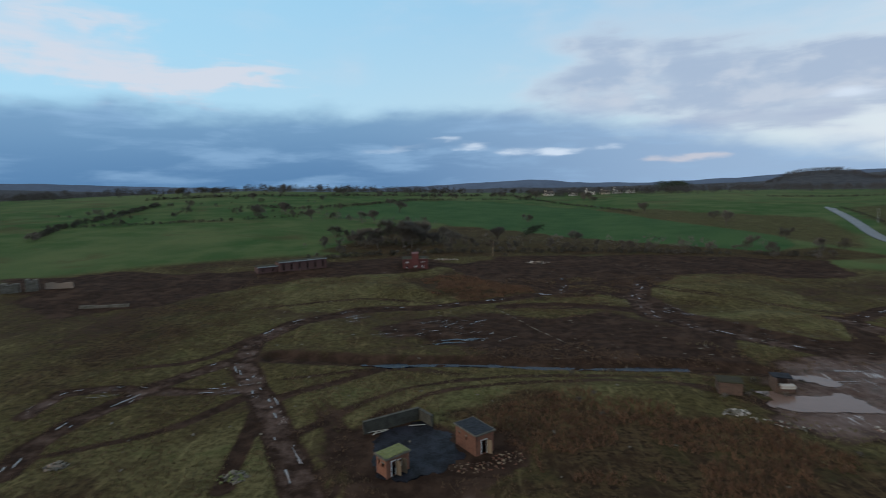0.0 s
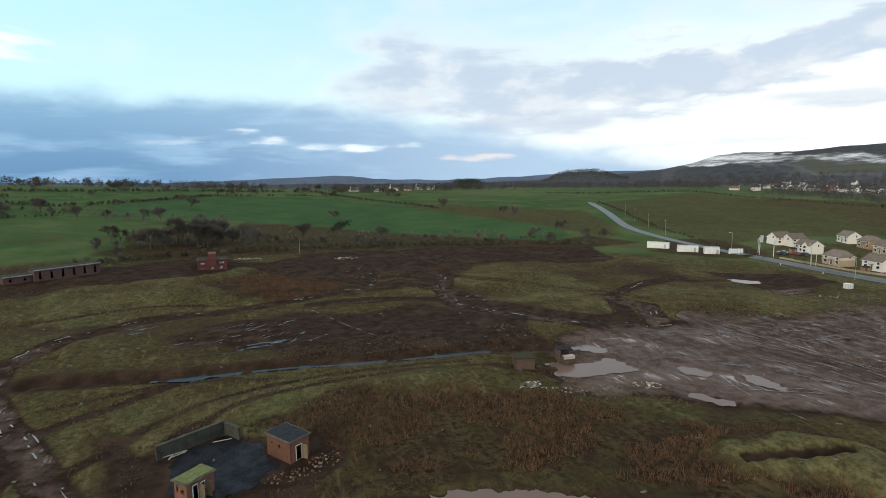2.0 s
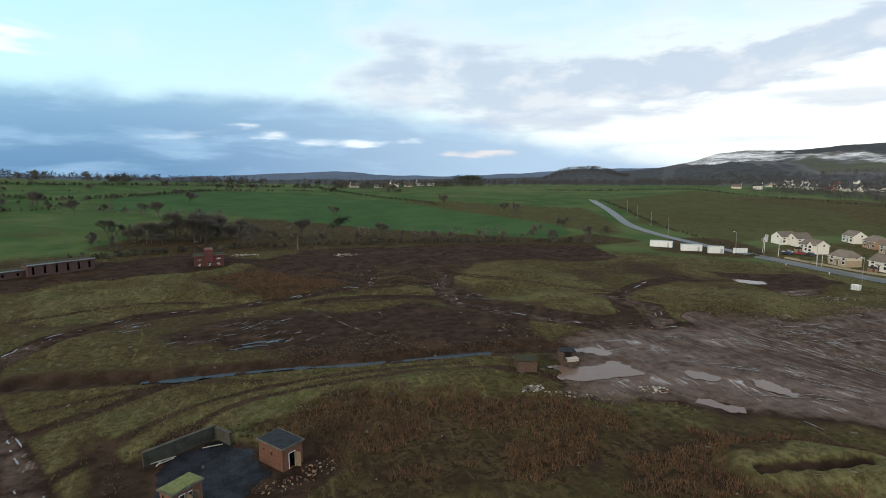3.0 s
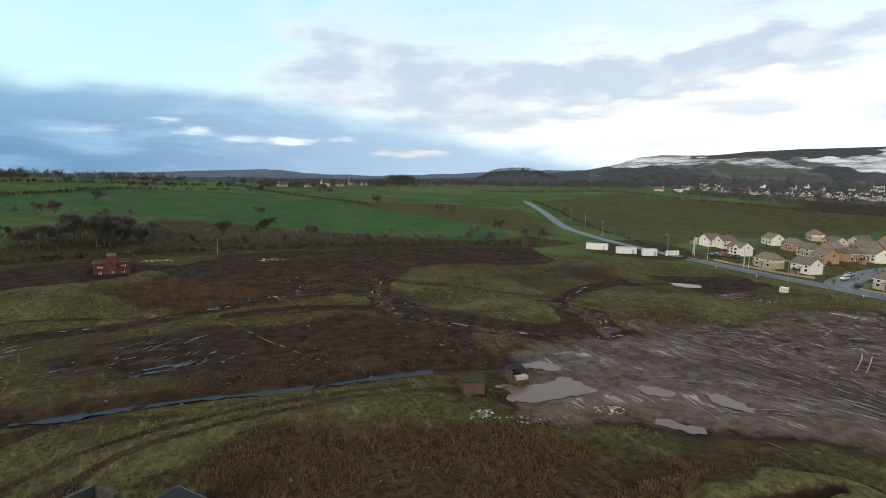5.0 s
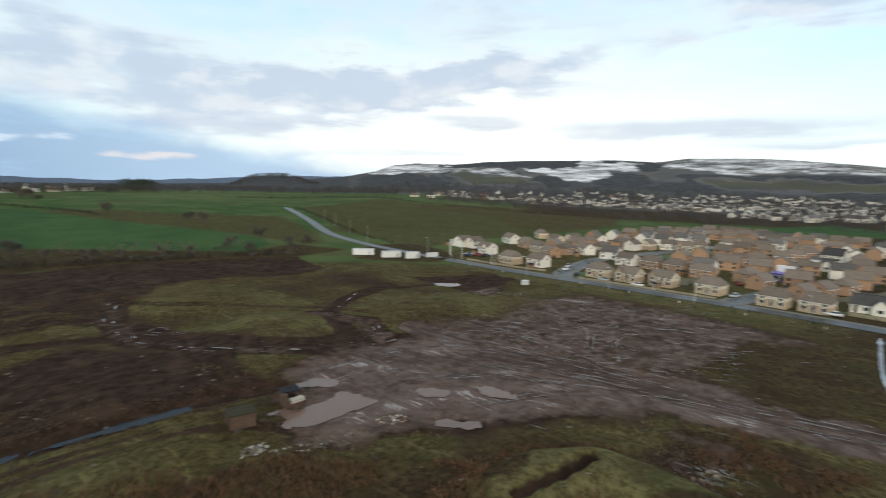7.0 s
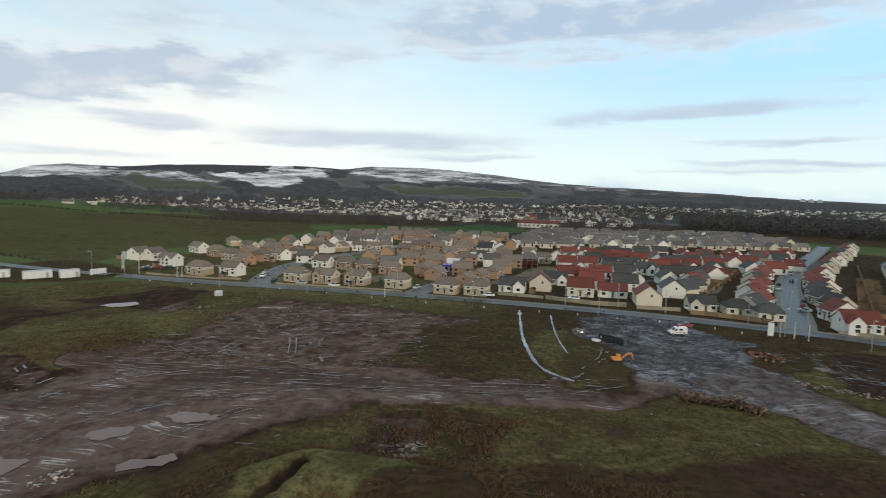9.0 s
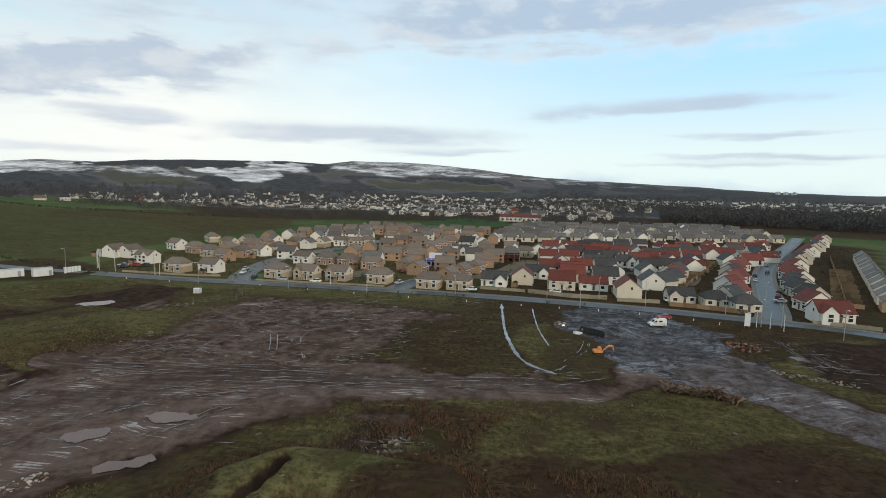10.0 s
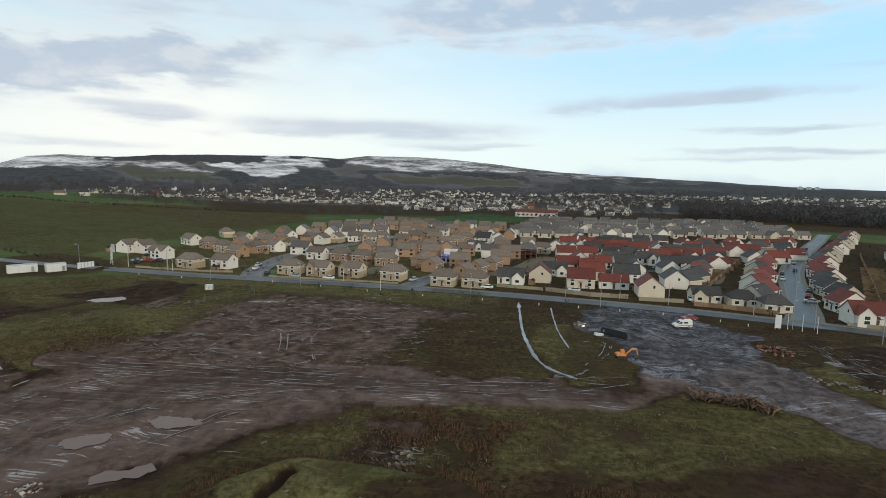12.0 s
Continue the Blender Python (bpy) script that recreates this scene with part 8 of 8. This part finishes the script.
# the purple-boarded show building and its white tower, the half-built red brick block
show = empty("show_building", "low building with purple boarding, white frame and glazing", "building", at=place(268, 41.5, -99))
bm = bmesh.new()
box(bm, -6.5, -5, -0.4, 6.5, 5, 3.0)
part("wall", bm, PURPLE, show)
bm = bmesh.new()
box(bm, -6.8, -5.3, 3.0, 6.8, 5.3, 3.35)
part("roof_edge", bm, PURPLE, show)
for x in (-6.0, -3.6, -1.2, 1.2, 3.6, 6.0):
    bm = bmesh.new()
    box(bm, x - 0.12, -5.2, 0, x + 0.12, -5.0, 4.2)
    part("mullion", bm, WHITEPAINT, show)
for x in (-4.8, -2.4, 0.0, 2.4, 4.8):
    opening(show, "window", x, -5.0, 0.4, 1.8, 2.2, "S")
bm = bmesh.new()
box(bm, -6.6, 2.0, 3.35, -0.5, 5.0, 5.8)
part("upper_room", bm, WHITEPAINT, show, "white upper storey")
tower = empty("stair_tower", "small square white tower with a grey cap", "tower", at=place(299, 36, -99))
bm = bmesh.new()
box(bm, -1.5, -1.5, -0.4, 1.5, 1.5, 7.2)
part("wall", bm, WHITEPAINT, tower)
bm = bmesh.new()
pitched_roof(bm, -1.5, 1.5, -1.5, 1.5, 7.2, 8.4, 0.3, 0.3, 0.12, 1.4)
part("roof", bm, GREY_TILE, tower)
opening(tower, "window", 0, -1.5, 4.6, 1.0, 1.4, "S")
half = empty("half_built_block", "half-built red brick block with grey hipped roof", "building", at=place(300, 8, -95))
wall_with_holes("wall", half, 14.0, 4.6, 0.3, [(1.5, 3.0, 0.9, 2.2), (5, 6.5, 0.9, 2.2), (8.5, 10, 0.0, 2.2), (11.5, 13, 0.9, 2.2), (1.5, 3, 3.2, 4.2), (8.5, 10, 3.2, 4.2)], REDBRICK, pose(-7, -5, 0))
for a, b in (((-6.85, -4.7), (-6.85, 5)), ((6.85, -4.7), (6.85, 5)), ((-6.7, 4.85), (6.7, 4.85))):
    bm = bmesh.new()
    slab(bm, a, b, 0.3, -0.4, 4.6)
    part("wall", bm, REDBRICK, half)
bm = bmesh.new()
pitched_roof(bm, -3, 7, -5, 5, 4.7, 7.6, 0.3, 0.3, 0.16, 3.0)
part("roof", bm, GREY_TILE, half)
for k in range(6):
    bm = bmesh.new()
    post(bm, -7 + 2.8 * k, -6.2, -0.3, 5.4, 0.07)
    part("scaffold_pole", bm, GALV, half)
for z in (1.9, 3.9):
    bm = bmesh.new()
    box(bm, -7.2, -6.4, z, 7.2, -5.2, z + 0.06)
    part("scaffold_deck", bm, TIMBER, half)


# ---- the town beyond ----
def plain_house(label, wall, roof, l, d, e, r):
    h = empty("town_house", label, "house", "houses of the town")
    bm = bmesh.new()
    gable_block(bm, -l / 2, l / 2, -d / 2, d / 2, -1.0, e, r)
    part("wall", bm, wall, h)
    bm = bmesh.new()
    pitched_roof(bm, -l / 2, l / 2, -d / 2, d / 2, e, r, 0.3, 0.4, 0.2)
    part("roof", bm, roof, h)
    bm = bmesh.new()
    box(bm, l / 2 - 1.2, -0.5, r - 1.0, l / 2 - 0.2, 0.5, r + 1.2)
    part("chimney", bm, wall, h)
    return h


TOWN = [plain_house("white harled town house with grey slate roof", WHITE, SLATE, 11, 7.5, 4.8, 7.8), plain_house("long pale terrace under a grey roof", WHITE, GREY_TILE, 22, 8, 5.0, 8.2),
        plain_house("brown brick town house with red roof", ORANGE, RED_TILE, 10, 7.5, 4.8, 7.8), plain_house("cream bungalow with brown roof in the town", CREAM, BROWN_TILE, 12, 8, 2.8, 5.6)]
random.seed(5)
started, made, tries = set(), 0, 0
while made < 200 and tries < 6000:
    tries += 1
    b, r = random.uniform(50, 110), 720 + 900 * random.random() ** 1.2
    x, y = EYE_X + r * math.sin(radians(b)), EYE_Y + r * math.cos(radians(b))
    if b < 60 and random.random() < 0.6 or b < 80 and r < 860 or bumps(x, y, 120, 2) < -0.25 or lie(x, y) > 11 or area_mask(np.array([x]), np.array([y]), PITCH, 10)[0] > 0.1 or (b > 103 and r < 1120) or min(math.hypot(x - p, y - q) for p, q in TAKEN) < 22:
        continue
    TAKEN.append((x, y))
    made += 1
    i = random.choices((0, 1, 2, 3), (12, 5, 1, 4))[0]
    m = place(x, y, random.choice((-100, -80, -15, 170, -120)) + random.uniform(-15, 15), 0.0)
    if i in started:
        copy_thing(TOWN[i], m)
    else:
        started.add(i)
        TOWN[i].matrix_basis = m
for i, x, y, yaw in ((0, 655, 552, -60), (3, 632, 566, -60), (3, 139, 742, -160), (0, 170, 730, 170), (0, 196, 745, -170), (3, 214, 735, 160), (0, 236, 752, -170), (0, 255, 756, 150)):
    copy_thing(TOWN[i], place(x, y, yaw, 0.0))

# the town's further houses, too many and too small to tell apart
rs2 = np.random.RandomState(21)
bw, bg = bmesh.new(), bmesh.new()
for k in range(1500):
    b, r = (rs2.uniform(52, 112), rs2.uniform(1000, 1900)) if k < 800 else (rs2.uniform(94, 128), rs2.uniform(1150, 2900))
    x, y = EYE_X + r * math.sin(radians(b)), EYE_Y + r * math.cos(radians(b))
    if float(bumps(x, y, 260, 2)) < -0.1 or lie(x, y) > 15:
        continue
    z, l, d, yaw = lie(x, y) - 1.0, rs2.uniform(8, 20), rs2.uniform(7, 9), rs2.uniform(0, 180)
    e, rr = rs2.uniform(4, 7), rs2.uniform(2.5, 3.5)
    m = pose(x, y, z, 0, 0, yaw)
    L, D = l / 2, d / 2
    solid(bw, [m @ Vector(p) for p in ((-L, -D, 0), (L, -D, 0), (L, D, 0), (-L, D, 0), (-L, -D, e), (L, -D, e), (L, D, e), (-L, D, e), (-L, 0, e + rr), (L, 0, e + rr))],
          ((0, 1, 5, 4), (2, 3, 7, 6), (1, 2, 6, 9, 5), (3, 0, 4, 8, 7)))
    solid(bg, [m @ Vector(p) for p in ((-L - 0.4, -D - 0.5, e - 0.4), (L + 0.4, -D - 0.5, e - 0.4), (L + 0.4, D + 0.5, e - 0.4), (-L - 0.4, D + 0.5, e - 0.4), (-L - 0.4, 0, e + rr + 0.1), (L + 0.4, 0, e + rr + 0.1))],
          ((0, 1, 5, 4), (2, 3, 4, 5)))
far_town = empty("far_houses", "far pale houses scattered over the plain", "houses", kind="stuff")
tagged(part("wall", bw, WHITE, far_town), kind="stuff")
tagged(part("roof", bg, SLATE, far_town), kind="stuff")
for k in range(3):
    b, r = 117.2 + 0.62 * k, 3300
    x, y = EYE_X + r * math.sin(radians(b)), EYE_Y + r * math.cos(radians(b))
    t = empty("tower_block", "far white tower block on the plain", "tower block", "far tower blocks", at=place(x, y, -60))
    bm = bmesh.new()
    box(bm, -11, -8, -12, 11, 8, 13)
    part("wall", bm, WHITEPAINT, t)
    bm = bmesh.new()
    box(bm, -5, -4, 13, 5, 4, 15)
    part("plant_room", bm, GREY_TILE, t)
    for z in range(1, 11, 3):
        bm = bmesh.new()
        box(bm, -10, -8.15, z, 10, -8.0, z + 1.4)
        part("window_band", bm, PANE, t)
school = empty("sports_hall", "long white sports hall with red roof beside the pitch", "building", at=place(655, -22, -100))
bm = bmesh.new()
gable_block(bm, -24, 24, -8, 8, -1, 5, 8)
part("wall", bm, WHITE, school)
bm = bmesh.new()
pitched_roof(bm, -24, 24, -8, 8, 5, 8.2, 0.4, 0.5, 0.2)
part("roof", bm, RED_TILE, school)
for k in range(9):
    opening(school, "window", -20 + 5 * k, -8, 1.2, 2.4, 2.0, "S")


# small timber sheds in the back gardens
def garden_shed():
    h = empty("garden_shed", "small brown timber shed in a back garden", "shed", "garden sheds")
    bm = bmesh.new()
    gable_block(bm, -1.2, 1.2, -0.9, 0.9, -0.3, 1.8, 2.3)
    part("wall", bm, FENCEWOOD, h)
    bm = bmesh.new()
    pitched_roof(bm, -1.2, 1.2, -0.9, 0.9, 1.8, 2.3, 0.12, 0.15, 0.06)
    part("roof", bm, FELT, h)
    bm = bmesh.new()
    box(bm, -0.4, -0.95, -0.1, 0.4, -0.9, 1.7)
    part("door", bm, DOORWOOD, h)
    return h


shed, n = garden_shed(), 0
random.seed(9)
for p in TAKEN[:110]:
    a = random.uniform(0, 6.283)
    x, y = p[0] + 8.2 * math.cos(a), p[1] + 8.2 * math.sin(a)
    if n >= 36 or not 190 < x < 340 or random.random() < 0.35 or min(math.hypot(x - q[0], y - q[1]) for q in TAKEN) < 7.0 or max(line_mask(np.array([x]), np.array([y]), q, 9, 1)[0] for q in (MAIN_ROAD, EAST_ROAD)) > 0.1:
        continue
    m = place(x, y, random.choice((-30, 60, 150)), 0.0)
    if n:
        copy_thing(shed, m)
    else:
        shed.matrix_basis = m
    n += 1
